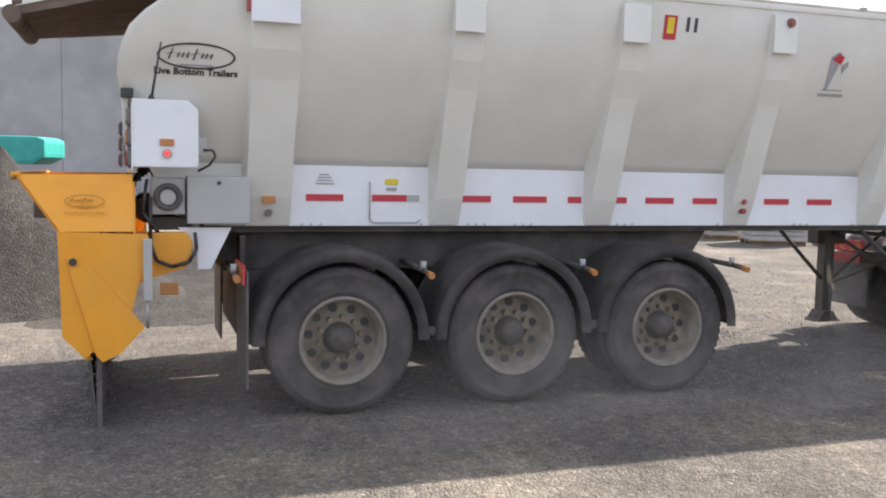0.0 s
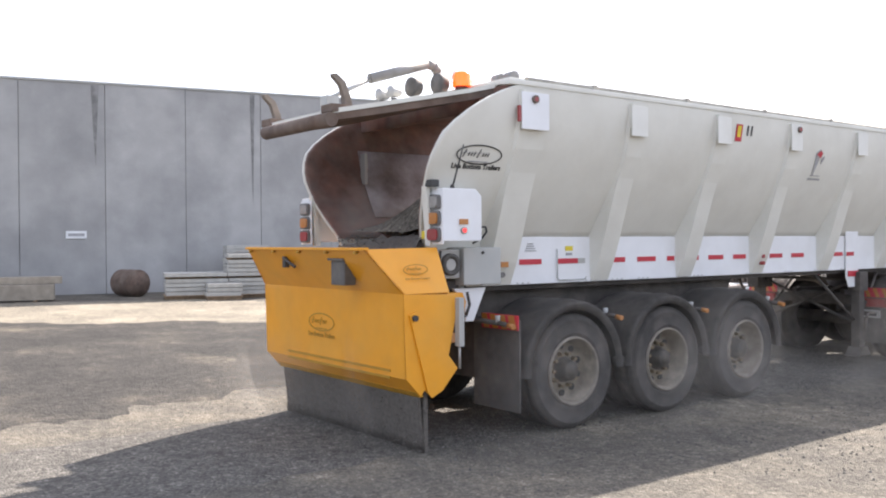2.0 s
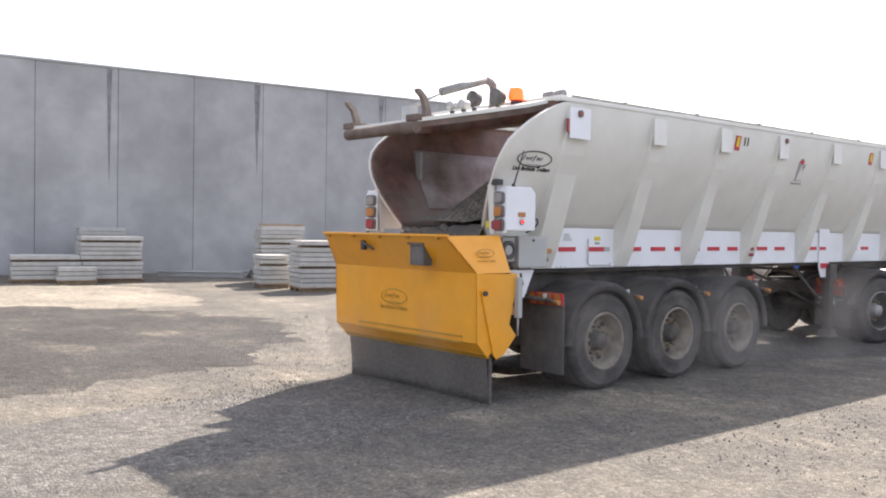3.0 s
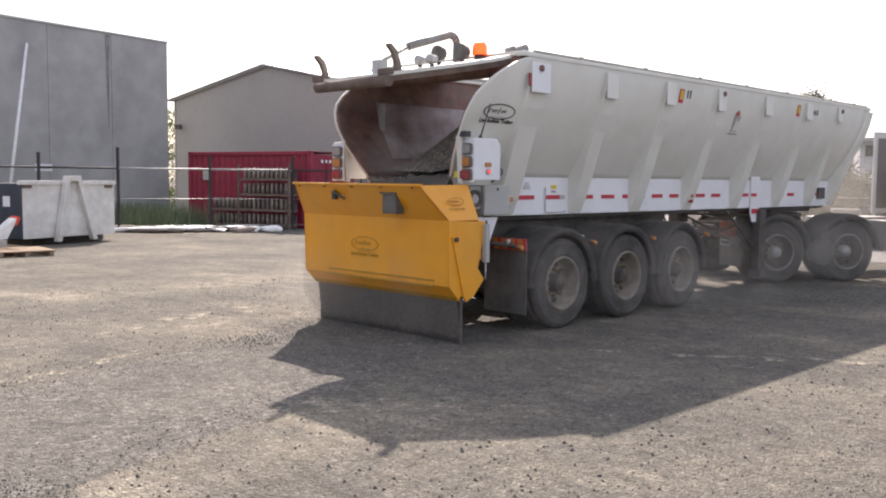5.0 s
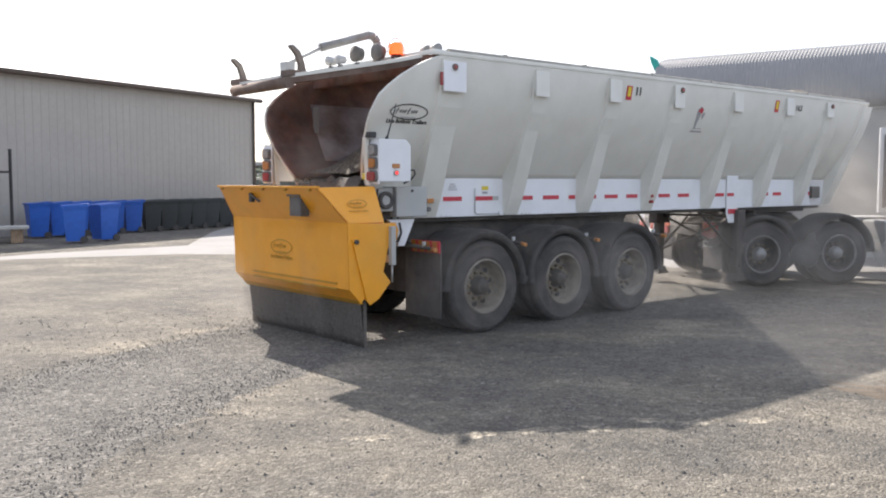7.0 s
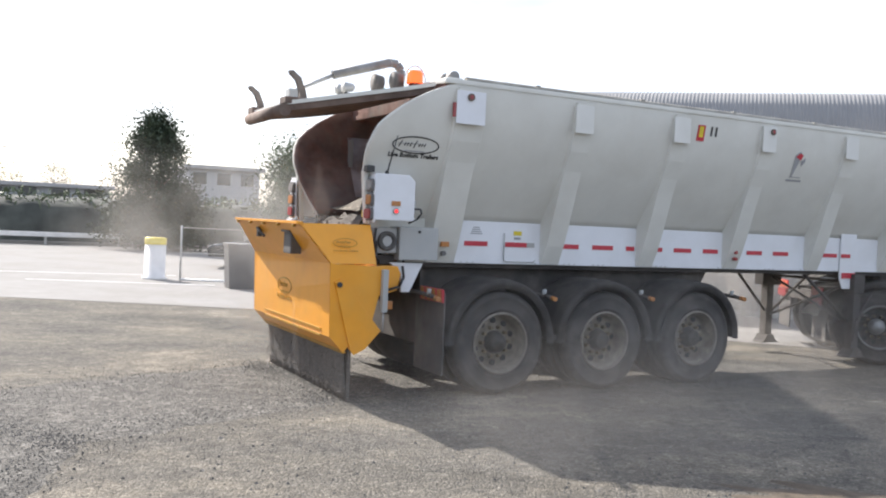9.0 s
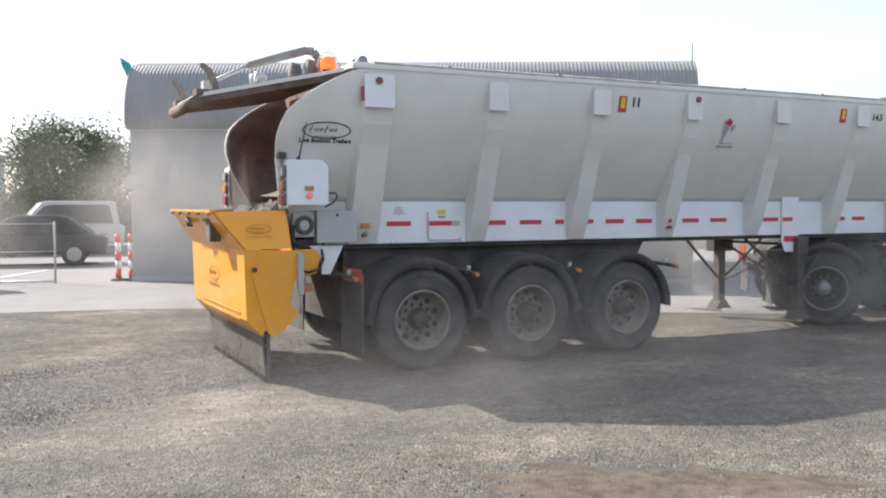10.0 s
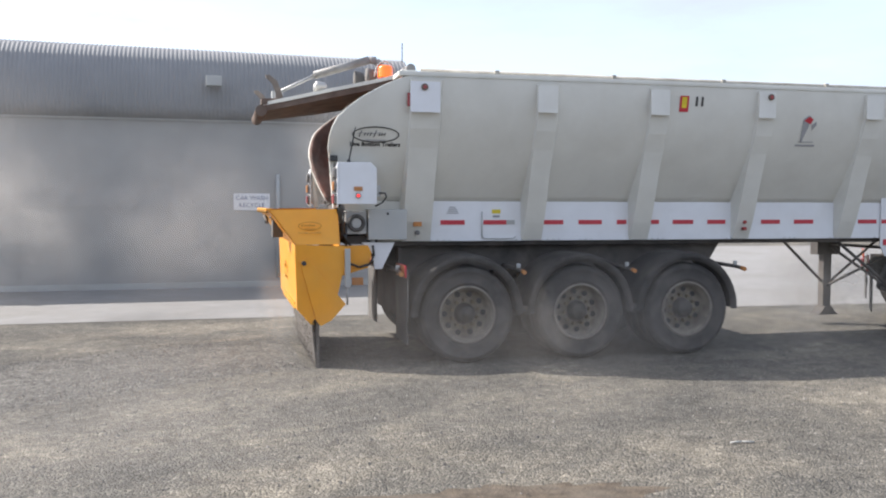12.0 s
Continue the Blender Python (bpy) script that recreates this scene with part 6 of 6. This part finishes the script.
def tree(name, label, x, y, h, w, leaf, seed, conical, n=2600, base=0.25):
    rg = random.Random(seed)
    t = thing(name, label, "tree")
    tr = tube((0, 0, 0), (0.05, 0.02, h * 0.55), 0.11 * h / 5, 0.05 * h / 5, n=8)
    for k in range(9):
        a, z = rg.uniform(0, 6.28), h * rg.uniform(0.25, 0.7)
        tube((0.03, 0.01, z), (math.cos(a) * w * 0.33, math.sin(a) * w * 0.33, z + h * 0.16), 0.035, 0.012, n=6, bm=tr)
    part("trunk", tr, M_BARK, t)
    b = bmesh.new()
    clumps = []
    for k in range(150):
        u = rg.random() ** 1.25
        z = h * (base + (1 - base) * u)
        r = w / 2 * ((1 - u ** 1.7) * 0.98 + 0.05 if conical else math.sqrt(max(0.05, 1 - (2 * u - 0.9) ** 2)))
        a = rg.uniform(0, 6.28)
        q = rg.uniform(0.35, 0.9)
        clumps.append((r * q * math.cos(a), r * q * math.sin(a), z, w * rg.uniform(0.08, 0.17)))
    for i in range(n):
        cx, cy, cz, cr = rg.choice(clumps)
        d = Vector((rg.gauss(0, 1), rg.gauss(0, 1), rg.gauss(0, 0.8)))
        p = Vector((cx, cy, cz)) + d * cr * 0.58
        s = rg.uniform(0.035, 0.085) * max(1, h / 6)
        u = Vector((rg.gauss(0, 1), rg.gauss(0, 1), rg.gauss(0, 1))).normalized()
        v = u.cross(Vector((0.3, 0.5, 0.8))).normalized()
        b.faces.new([b.verts.new(p + u * s), b.verts.new(p + v * s * 0.6), b.verts.new(p - u * s), b.verts.new(p - v * s * 0.6)])
    part("crown", b, leaf, t)["kind"] = "stuff"
    t.matrix_basis = pose(x, y, 0)


tree("conifer_tree", "dark green upright tree across the road", -0.5, 47.8, 5.5, 4.5, M_LEAF, 1, True, 34000, 0.06)
tree("broad_tree", "pale green spreading tree behind the parked cars", 6.4, 47.0, 4.8, 6.4, M_LEAFL, 3, False, 30000)
tree("broad_tree", "bright green shrub between wall and shed", -30.2, 39.9, 4.9, 5.0, M_SHRUB, 6, False, 9000, 0.05)
for k, (x, y, h) in enumerate(((-14, 95, 6.5), (-22, 98, 5.0), (-4, 102, 5.5), (-9.5, 96, 6.0))):
    tree("far_tree", "hazy far tree on the skyline", x, y, h, h * 1.1, M_LEAFL, 20 + k, False, 4000)


def distance():
    rg = random.Random(9)
    b = bmesh.new()
    rows = []
    for z, y in ((0.0, 50.5), (1.6, 51.2), (2.0, 53.0), (2.1, 56)):
        rows.append([(-30 + i * 0.8, y + 0.4 * noise.noise((i * 0.5, z, 2)), z + (0.25 * noise.noise((i * 0.6, y, 1)) if z else 0)) for i in range(80)])
    grid_mesh(rows, b)
    shell("embankment", b, M_HEDGE, "dark planted embankment across the road", "embankment", "structure")
    b = bmesh.new()
    for i in range(2600):
        x, y = rg.uniform(-28, 14), rg.uniform(51.0, 54)
        z = 1.9 + rg.uniform(-0.2, 0.45)
        u = Vector((rg.gauss(0, 1), rg.gauss(0, 1), rg.gauss(0, 1))) * 0.12
        v = Vector((rg.gauss(0, 1), rg.gauss(0, 1), rg.gauss(0, 1))) * 0.08
        p = Vector((x, y, z))
        b.faces.new([b.verts.new(p + u), b.verts.new(p + v), b.verts.new(p - u)])
    shell("hedge_growth", b, M_LEAFL, "straggling shrubs on the embankment", "shrubs", "stuff")
    for x0, x1, y, z0, z1, lab in ((-24, -1, 70, 0, 3.05, "long low far warehouse"), (3.6, 8.2, 68, 0, 4.7, "far box-shaped flat-roofed building")):
        f = thing("far_building", lab, "building", "buildings across the road")
        part("wall", box(x0, x1, y, y + 8, z0, z1 - 0.25), M_FARB, f)
        part("roof", box(x0 - 0.3, x1 + 0.3, y - 0.4, y + 8.4, z1 - 0.25, z1, 0.03), M_SHEDROOF, f)
        n = 3 if x1 - x0 < 8 else 12
        for i in range(n):
            a = x0 + (i + 0.2) * (x1 - x0) / n
            wn_ = part("window", box(a, a + 0.55 * (x1 - x0) / n, y - 0.03, y - 0.01, z1 * 0.74, z1 * 0.9), M_GLASS, f)
    k = thing("road_kerb", "pale concrete kerb across the road", "kerb", kind="structure")
    part("kerb_stone", box(-26, 4, 49.9, 50.2, 0, 0.14, 0.02), M_PAVE, k)
    g = thing("guard_rail", "low white guard rail across the road", "rail")
    part("rail_beam", box(-26, -1.5, 49.3, 49.36, 0.35, 0.55, 0.02), M_PLASTIC, g)
    for i in range(9):
        part("rail_post", box(-25 + i * 2.9, -24.9 + i * 2.9, 49.36, 49.46, 0, 0.5), M_GREYP, g)
    for x, y, h in ((-9.6, 110, 8.0), (-16, 112, 10.0)):
        p = thing("power_pole", "thin far timber power pole", "pole", "power poles")
        part("pole", tube((0, 0, 0), (0, 0, h), 0.12, 0.08, n=8), M_FARB, p)
        part("cross_arm", box(-0.9, 0.9, -0.05, 0.05, h - 0.7, h - 0.58), M_FARB, p)
        p.matrix_basis = pose(x, y, 0)


distance()


def gravel_heaps():
    for (cx, cy, r, h, seed) in ((-12.8, -1.6, 2.35, 1.95, 1), (-16.2, 1.4, 1.9, 0.42, 2), (-18.0, -4.6, 3.0, 1.5, 3)):
        rows = []
        for i in range(26):
            q = i / 25
            row = []
            for k in range(49):
                a = 2 * math.pi * k / 48
                rr = r * q * (1 + 0.12 * noise.noise((math.cos(a) * 1.5, math.sin(a) * 1.5, seed)))
                z = h * (1 - q) ** 1.15 * (1 + 0.18 * noise.noise((math.cos(a) * 2 * q, math.sin(a) * 2 * q, seed + 5))) - 0.02
                row.append((cx + rr * math.cos(a), cy + rr * math.sin(a), z if i < 25 else -0.03))
            rows.append(row)
        shell("gravel_heap", grid_mesh(rows), M_HEAP, "smooth heap of fine grey crushed stone", "gravel heap", "stuff")
    t = thing("teal_loader_bucket", "teal painted machine part behind the heap", "machine")
    part("arm", prism([(-1.2, 1.72), (0.9, 1.70), (1.15, 1.82), (1.15, 2.12), (1.0, 2.17), (-1.2, 2.2)], -0.4, 0.4, w=0.06), M_TEAL, t)
    part("stand", box(-1.0, 0.2, -0.35, 0.35, 0, 1.75, 0.05), M_FRAME, t)
    t.matrix_basis = pose(-17.34, -2.36, 0, 0, 0, 70)


gravel_heaps()


def small_yard_things():
    p = thing("leaning_pole", "thin white pole leaning on the concrete wall", "pole")
    part("pole_shaft", tube((-25.9, 25.4, 0), (-26.55, 27.2, 6.2), 0.06, 0.045, n=10), M_PLASTIC, p)
    c = thing("marker_post", "red plastic post with white bands", "marker post", "marker posts")
    part("post_base", lathe([(0, 0), (0, 0.17), (0.05, 0.16), (0.07, 0.06), (0.07, 0)], 18, "z"), M_FRAME, c)
    for k in range(5):
        part("band", lathe([(0.06 + k * 0.2, 0), (0.06 + k * 0.2, 0.065), (0.255 + k * 0.2, 0.065), (0.255 + k * 0.2, 0)], 16, "z"), M_CONE if k % 2 == 0 else M_PLASTIC, c)
    c.matrix_basis = pose(-22.3, 19.3, 0)
    r = thing("scrap_panel", "bent white and red scrap panel on a pallet", "scrap")
    part("panel", prism([(-0.7, 0.3), (0.5, 0.33), (0.82, 0.9), (0.74, 0.92), (0.3, 0.55), (-0.7, 0.42)], -0.2, 0.2, w=0.02), M_PLASTIC, r)
    part("red_edge", prism([(0.72, 0.72), (0.79, 0.7), (0.9, 0.92), (0.80, 0.98)], -0.21, 0.21, w=0.02), M_CONE, r)
    part("pallet_base", box(-0.9, 0.9, -0.5, 0.5, 0.0, 0.13, 0.01), M_WOOD, r)
    part("block", box(-0.8, 0.4, -0.4, 0.4, 0.13, 0.32, 0.02), M_SLAB, r)
    r.matrix_basis = pose(-19.0, 17.9, 0, 0, 0, 70) @ Matrix.Scale(0.8, 4)
    for k, (x, y, a) in enumerate(((-17.7, 17.5, 60), (-18.3, 17.0, 75))):
        q = thing("timber_pallet", "weathered timber pallet on the ground", "pallet", "pallets")
        for j in range(6):
            part("pallet_board", box(-0.6, 0.6, -0.6 + j * 0.21, -0.45 + j * 0.21, 0.1, 0.125, 0.004), M_WOOD, q)
        for x2 in (-0.5, 0, 0.5):
            part("pallet_bearer", box(x2 - 0.04, x2 + 0.04, -0.6, 0.62, 0, 0.1), M_WOOD, q)
        q.matrix_basis = pose(x, y, 0, 0, 0, a)
    rg = random.Random(31)
    b = bmesh.new()
    for cx, cy, n, sp in ((-22.6, 27.2, 1400, 0.7), (-21.6, 28.6, 900, 0.6), (-26.0, 31.5, 600, 0.9)):
        for i in range(n):
            x, y, h = cx + rg.gauss(0, sp), cy + rg.gauss(0, sp), rg.uniform(0.2, 1.0)
            dx, dy, w = rg.gauss(0, 0.15), rg.gauss(0, 0.15), 0.014
            b.faces.new([b.verts.new((x - w, y, 0)), b.verts.new((x + w, y, 0)), b.verts.new((x + dx, y + dy, h))])
    shell("weeds", b, M_LEAFL, "tall weeds by the fence", "weeds", "stuff")
    s = thing("fallen_stick", "short pale stick on the gravel", "stick")
    part("stick", pipe([(-0.09, 0, 0.012), (0.0, 0.012, 0.014), (0.09, 0.006, 0.01)], 0.007, 6), M_SLAB, s)
    s.matrix_basis = pose(2.8, 11.05, 0, 0, 0, -50)


small_yard_things()


# ---- loose stone on the ground ----
def pebbles(name, places, label):
    """Many small eight-sided stones as one mesh; places hold x, y, z and a radius."""
    rg = np.random.default_rng(len(places))
    p = np.array(places)
    k = len(p)
    a, e = rg.uniform(0, 6.28, k), rg.uniform(0.6, 1.3, k)
    c, s_ = np.cos(a), np.sin(a)
    r = p[:, 3:4]
    z = np.zeros(k)
    corners = [np.stack(q, 1) for q in ((c, s_, z - 0.3), (-s_ * e, c * e, z - 0.2), (-c, -s_, z - 0.3), (s_ * e, -c * e, z - 0.25), (c * 0.2, s_ * 0.1, z + 0.75), (z, z, z - 0.7))]
    vs = np.stack([p[:, :3] + q * r for q in corners], 1).reshape(-1, 3)
    tri = np.array([f for i in range(4) for f in ((i, (i + 1) % 4, 4), ((i + 1) % 4, i, 5))])
    fs = (tri[None] + 6 * np.arange(k)[:, None, None]).reshape(-1, 3)
    me = bpy.data.meshes.new(name)
    me.from_pydata(vs.tolist(), [], fs.tolist())
    me.materials.append(M_STONE)
    return tagged(new(name, me), label, "stones", "", "stuff")


def spread_stone():
    """The strip that the spreader has laid, and stones strewn over the yard."""
    rows, rg = [], random.Random(12)
    path = [(x - 1.6 * math.sin(radians(a)), y - 1.6 * math.cos(radians(a)), a) for t, x, y, a, g in HAUL]
    path = [(path[0][0], path[0][1] - 9, 0.0)] + path
    fine = []
    for p, q in zip(path, path[1:]):
        for k in range(8):
            fine.append([p[i] + (q[i] - p[i]) * k / 8 for i in range(3)])
    for i, (x, y, a) in enumerate(fine):
        c, s = math.cos(radians(a)), -math.sin(radians(a))
        row = []
        for k in range(9):
            u = -1.2 + 2.4 * k / 8
            j = 0.16 * noise.noise((i * 0.9, k * 1.3, 2)) if k in (0, 8) else 0
            row.append((x + c * (u + j), y + s * (u + j), -0.002 + 0.012 * math.sin(math.pi * k / 8) ** 0.5))
        rows.append(row)
    shell("spread_gravel_strip", grid_mesh(rows), M_SPREAD, "fresh strip of spread grey stone chips", "gravel", "stuff")
    pts = []
    for i in range(30000):
        x, y, a = rg.choice(fine[40:])
        u = max(-1.32, min(1.32, rg.uniform(-1.22, 1.22) + rg.gauss(0, 0.05)))
        x, y = x + math.cos(radians(a)) * u + rg.gauss(0, 0.12), y - math.sin(radians(a)) * u + rg.gauss(0, 0.12)
        r = rg.uniform(0.004, 0.0085)
        pts.append((x, y, 0.008 + r * 0.3, r))
    pebbles("spread_chips", pts, "scattered fresh stone chips")
    pts = []
    for i in range(22000):
        d, a = 1.5 + 11 * rg.random() ** 0.8, rg.uniform(-1.7, 1.9)
        x, y = -3.2 + d * math.sin(a), 4.5 + d * math.cos(a) * 1.1
        r = rg.choice((rg.uniform(0.004, 0.009), rg.uniform(0.004, 0.009), rg.uniform(0.004, 0.009), rg.uniform(0.008, 0.017)))
        pts.append((x, y, r * 0.25, r))
    pebbles("loose_stones", pts, "loose pale and dark pebbles on the yard")

    # ragged pale dust: a long streak in broken pieces, and blotches where the strip begins
    dry = []
    for px, py, qx, qy, k, wide in ((-8.62, 7.75, -8.45, 9.6, 16, 0.13), (-6.4, 8.0, -5.2, 8.6, 12, 0.22), (-4.2, 11.2, -1.6, 11.6, 10, 0.2), (-9.6, 10.4, -9.0, 12.6, 9, 0.2)):
        for j in range(k):
            u = (j + rg.uniform(-0.4, 0.4)) / (k - 1)
            dry.append(("dust_patch", "pale dry dust on the gravel", px + (qx - px) * u + rg.gauss(0, 0.6 * wide), py + (qy - py) * u + rg.gauss(0, 0.3 * wide), wide * rg.uniform(0.6, 1.5), wide * rg.uniform(0.25, 0.7), math.degrees(math.atan2(qy - py, qx - px)) + rg.uniform(-25, 25), M_SAND))
    for name, label, cx, cy, lx, ly, turn, mt in (("dirt_patch", "dark brown dirt spilled on the gravel", 0.6, 11.88, 1.25, 0.42, -44, M_SOIL), *dry):
        rows = []
        for i in range(13):
            q = i / 12
            rows.append([])
            for k in range(61):
                a = 2 * math.pi * k / 60
                f = 1 + 0.45 * noise.noise((math.cos(a) * 1.7, math.sin(a) * 1.7, cx)) + 0.3 * noise.noise((math.cos(a) * 6, math.sin(a) * 6, cy))
                h = (0.022 if mt is M_SOIL else 0.010) * (1 - q * q) * (0.7 + 0.6 * noise.noise((q * 3 * math.cos(a), q * 3 * math.sin(a), 9))) - 0.004
                rows[-1].append((lx * q * f * math.cos(a), ly * q * f * math.sin(a), h))
        ob = shell(name, grid_mesh(rows), mt, label, "dirt", "stuff")
        ob.matrix_basis = pose(cx, cy, 0, 0, 0, turn)

    # dry sandy ground along the wall, and compacted darker ground where machines turn
    sandy = [(-31.0, -6.0), (-29.0, 3.0), (-26.5, 12.0), (-21.0, 12.6), (-17.4, 10.6), (-18.6, 6.0), (-21.0, 2.0), (-22.5, -6.0)]
    dark = [(-23.5, -3.0), (-21.5, 4.0), (-17.8, 9.4), (-14.5, 10.2), (-11.2, 8.6), (-9.8, 5.6), (-9.5, 2.4), (-10.6, -3.0), (-15.0, -6.0)]
    for name, edge, c0, z0, mt, label in (("sandy_area", sandy, Vector((-24.0, 4.0)), 0.003, M_SAND, "pale dry sandy gravel along the wall"),
                                          ("dark_gravel_area", dark, Vector((-15.5, 2.6)), 0.006, M_DARKYARD, "darker grey compacted gravel with pale dust spots")):
        ring = []
        for p, q in zip(edge, edge[1:] + edge[:1]):
            for k in range(24):
                v = Vector(p).lerp(Vector(q), k / 24)
                ring.append(v + (v - c0).normalized() * (0.8 * noise.noise((v.x * 0.5, v.y * 0.5, 1)) + 0.5 * noise.noise((v.x * 1.9, v.y * 1.9, 2)) + 0.25 * noise.noise((v.x * 6, v.y * 6, 3))))
        ring.append(ring[0])
        rows = [[(c0.x + (v.x - c0.x) * q, c0.y + (v.y - c0.y) * q, z) for v in ring] for q, z in ((0.02, z0), (0.5, z0), (0.97, z0), (1.0, -0.002))]
        shell(name, grid_mesh(rows), mt, label, "gravel", "structure")


spread_stone()


def dust_cloud(label, spots, seed, spread, material):
    """Hanging dust: soft translucent flakes in a loose cloud. Spots hold x, y, z of the middle, half width, half height and heading."""
    rg = random.Random(seed)
    c = thing("dust_cloud", label, "dust", "clouds of dust", "stuff")
    me = bpy.data.meshes.new("dust_flakes")
    vs, fs, uvs = [], [], []
    for x, y, z, r, h, turn in spots:
        a = radians(turn) + rg.uniform(-spread, spread)
        u, w = Vector((math.cos(a), math.sin(a), 0)), Vector((rg.uniform(-0.2, 0.2), rg.uniform(-0.2, 0.2), 1)).normalized()
        n = len(vs)
        for k in range(14):
            p, e = math.cos(2 * math.pi * k / 14), math.sin(2 * math.pi * k / 14)
            q = Vector((x, y, z)) + u * r * p + w * h * e
            vs.append((q.x, q.y, q.z))
            uvs.append((p, e))
        fs.append(tuple(range(n, n + 14)))
    me.from_pydata(vs, [], fs)
    layer = me.uv_layers.new(name="flake")
    for i, l in enumerate(layer.data):
        l.uv = uvs[i]
    me.materials.append(material)
    ob = new("flakes", me)
    ob.parent = c
    ob["kind"] = "stuff"
    return c


def hanging_dust():
    rg = random.Random(77)
    spots = []
    for k in range(11):
        x, y = -2.6 + 1.25 * k, 23.4 - 0.042 * k * k - 2.2 * (k % 2) + rg.uniform(-0.4, 0.4)
        r = rg.uniform(1.6, 2.2)
        spots.append((x, y, 0.6 * r + rg.uniform(0.1, 1.0), r, 0.95 * r, -28))
    return dust_cloud("pale tan road dust hanging over the yard", spots, 78, 0.5, M_DUST)


def wheel_dust():
    """Dust that the turning wheels keep stirred up along the trailer's side; its veil also greys dark parts."""
    spots = [(-0.5 + 1.35 * k, -1.75 - 0.35 * (k % 2), 0.55, 1.25, 0.95, 0) for k in range(4)]
    spots += [(-1.9, -0.6, 0.45, 1.0, 0.7, 70), (-1.85, 0.7, 0.4, 1.0, 0.7, 110), (-1.5, 0.0, 1.95, 0.9, 0.55, 90)]
    return dust_cloud("thin grey dust stirred up beside the trailer's wheels", spots, 5, 0.12, M_THIN_DUST)


def tractor_dust():
    spots = [(-0.9, -1.5, 0.6, 1.5, 1.0, 15), (0.5, -1.75, 0.6, 1.6, 1.0, 0), (1.9, -1.9, 0.6, 1.4, 1.0, 0), (-1.5, 0.2, 0.6, 1.3, 0.9, 60)]
    return dust_cloud("grey-brown dust rolling up round the tractor's wheels", spots, 9, 0.12, M_THICK_DUST)


def drifting_dust():
    # Low flakes that also pale the truck's shadow on the ground.
    spots = [(-1.6, 13.4, 0.4, 2.0, 0.8, -30), (0.7, 12.8, 0.4, 2.1, 0.8, -38), (2.8, 11.9, 0.4, 2.1, 0.8, -45), (4.6, 10.6, 0.4, 2.0, 0.8, -52)]
    return dust_cloud("thin dust drifting low over the gravel", spots, 3, 0.1, M_THIN_DUST)


DUST_CLOUD = hanging_dust()
LOW_DUST = drifting_dust()
WHEEL_DUST = wheel_dust()
TRACTOR_DUST = tractor_dust()


# ---- what moves ----
def motions():
    rows, pull = [], []
    for t, x, y, a, g in HAUL:
        rows.append((t, pose(x, y, 0, 0, 0, 90 - a)))
        k = Vector((x + 7.65 * math.sin(radians(a)), y + 7.65 * math.cos(radians(a))))
        hd = radians(a + g)
        pull.append((t, pose(k.x - 0.55 * math.sin(hd), k.y - 0.55 * math.cos(hd), 0, 0, 0, 90 - a - g)))
    walk(TRAILER, rows)
    walk(LOAD, rows)
    walk(TRACTOR, pull)
    # the wheels' dust rises as the trailer gets under way
    walk(WHEEL_DUST, [(t, pose(0, 0, -0.4 * max(0.0, 1 - t / 2.5)) @ m) for t, m in rows])
    walk(LOW_DUST, [(0.0, pose(6.0, -4.0, 0)), (9.0, pose(0, 0, 0)), (12.0, pose(-0.9, 0.6, 0.05))])
    walk(TRACTOR_DUST, pull)
    walk(DUST_CLOUD, [(0.0, pose(0, 0, 0)), (12.0, pose(-0.8, 0.5, 0.15))])
    # way travelled by the trailer's middle axle, for the turning wheels
    ts, way = [], []
    for (t, m) in rows:
        p = m @ Vector((1.295, 0, 0))
        way.append(way[-1] + (p - last).length if way else 0.0)
        ts.append(t)
        last = p
    for k, (w, x) in enumerate(WHEELS):
        spin = []
        for i in range(61):
            t = 0.2 * i
            s = float(np.interp(t, ts, way))
            spin.append((t, pose(x, 0, 0.524, 0, math.degrees(s / 0.524) + 25 * k, 0)))
        walk(w, spin)


motions()
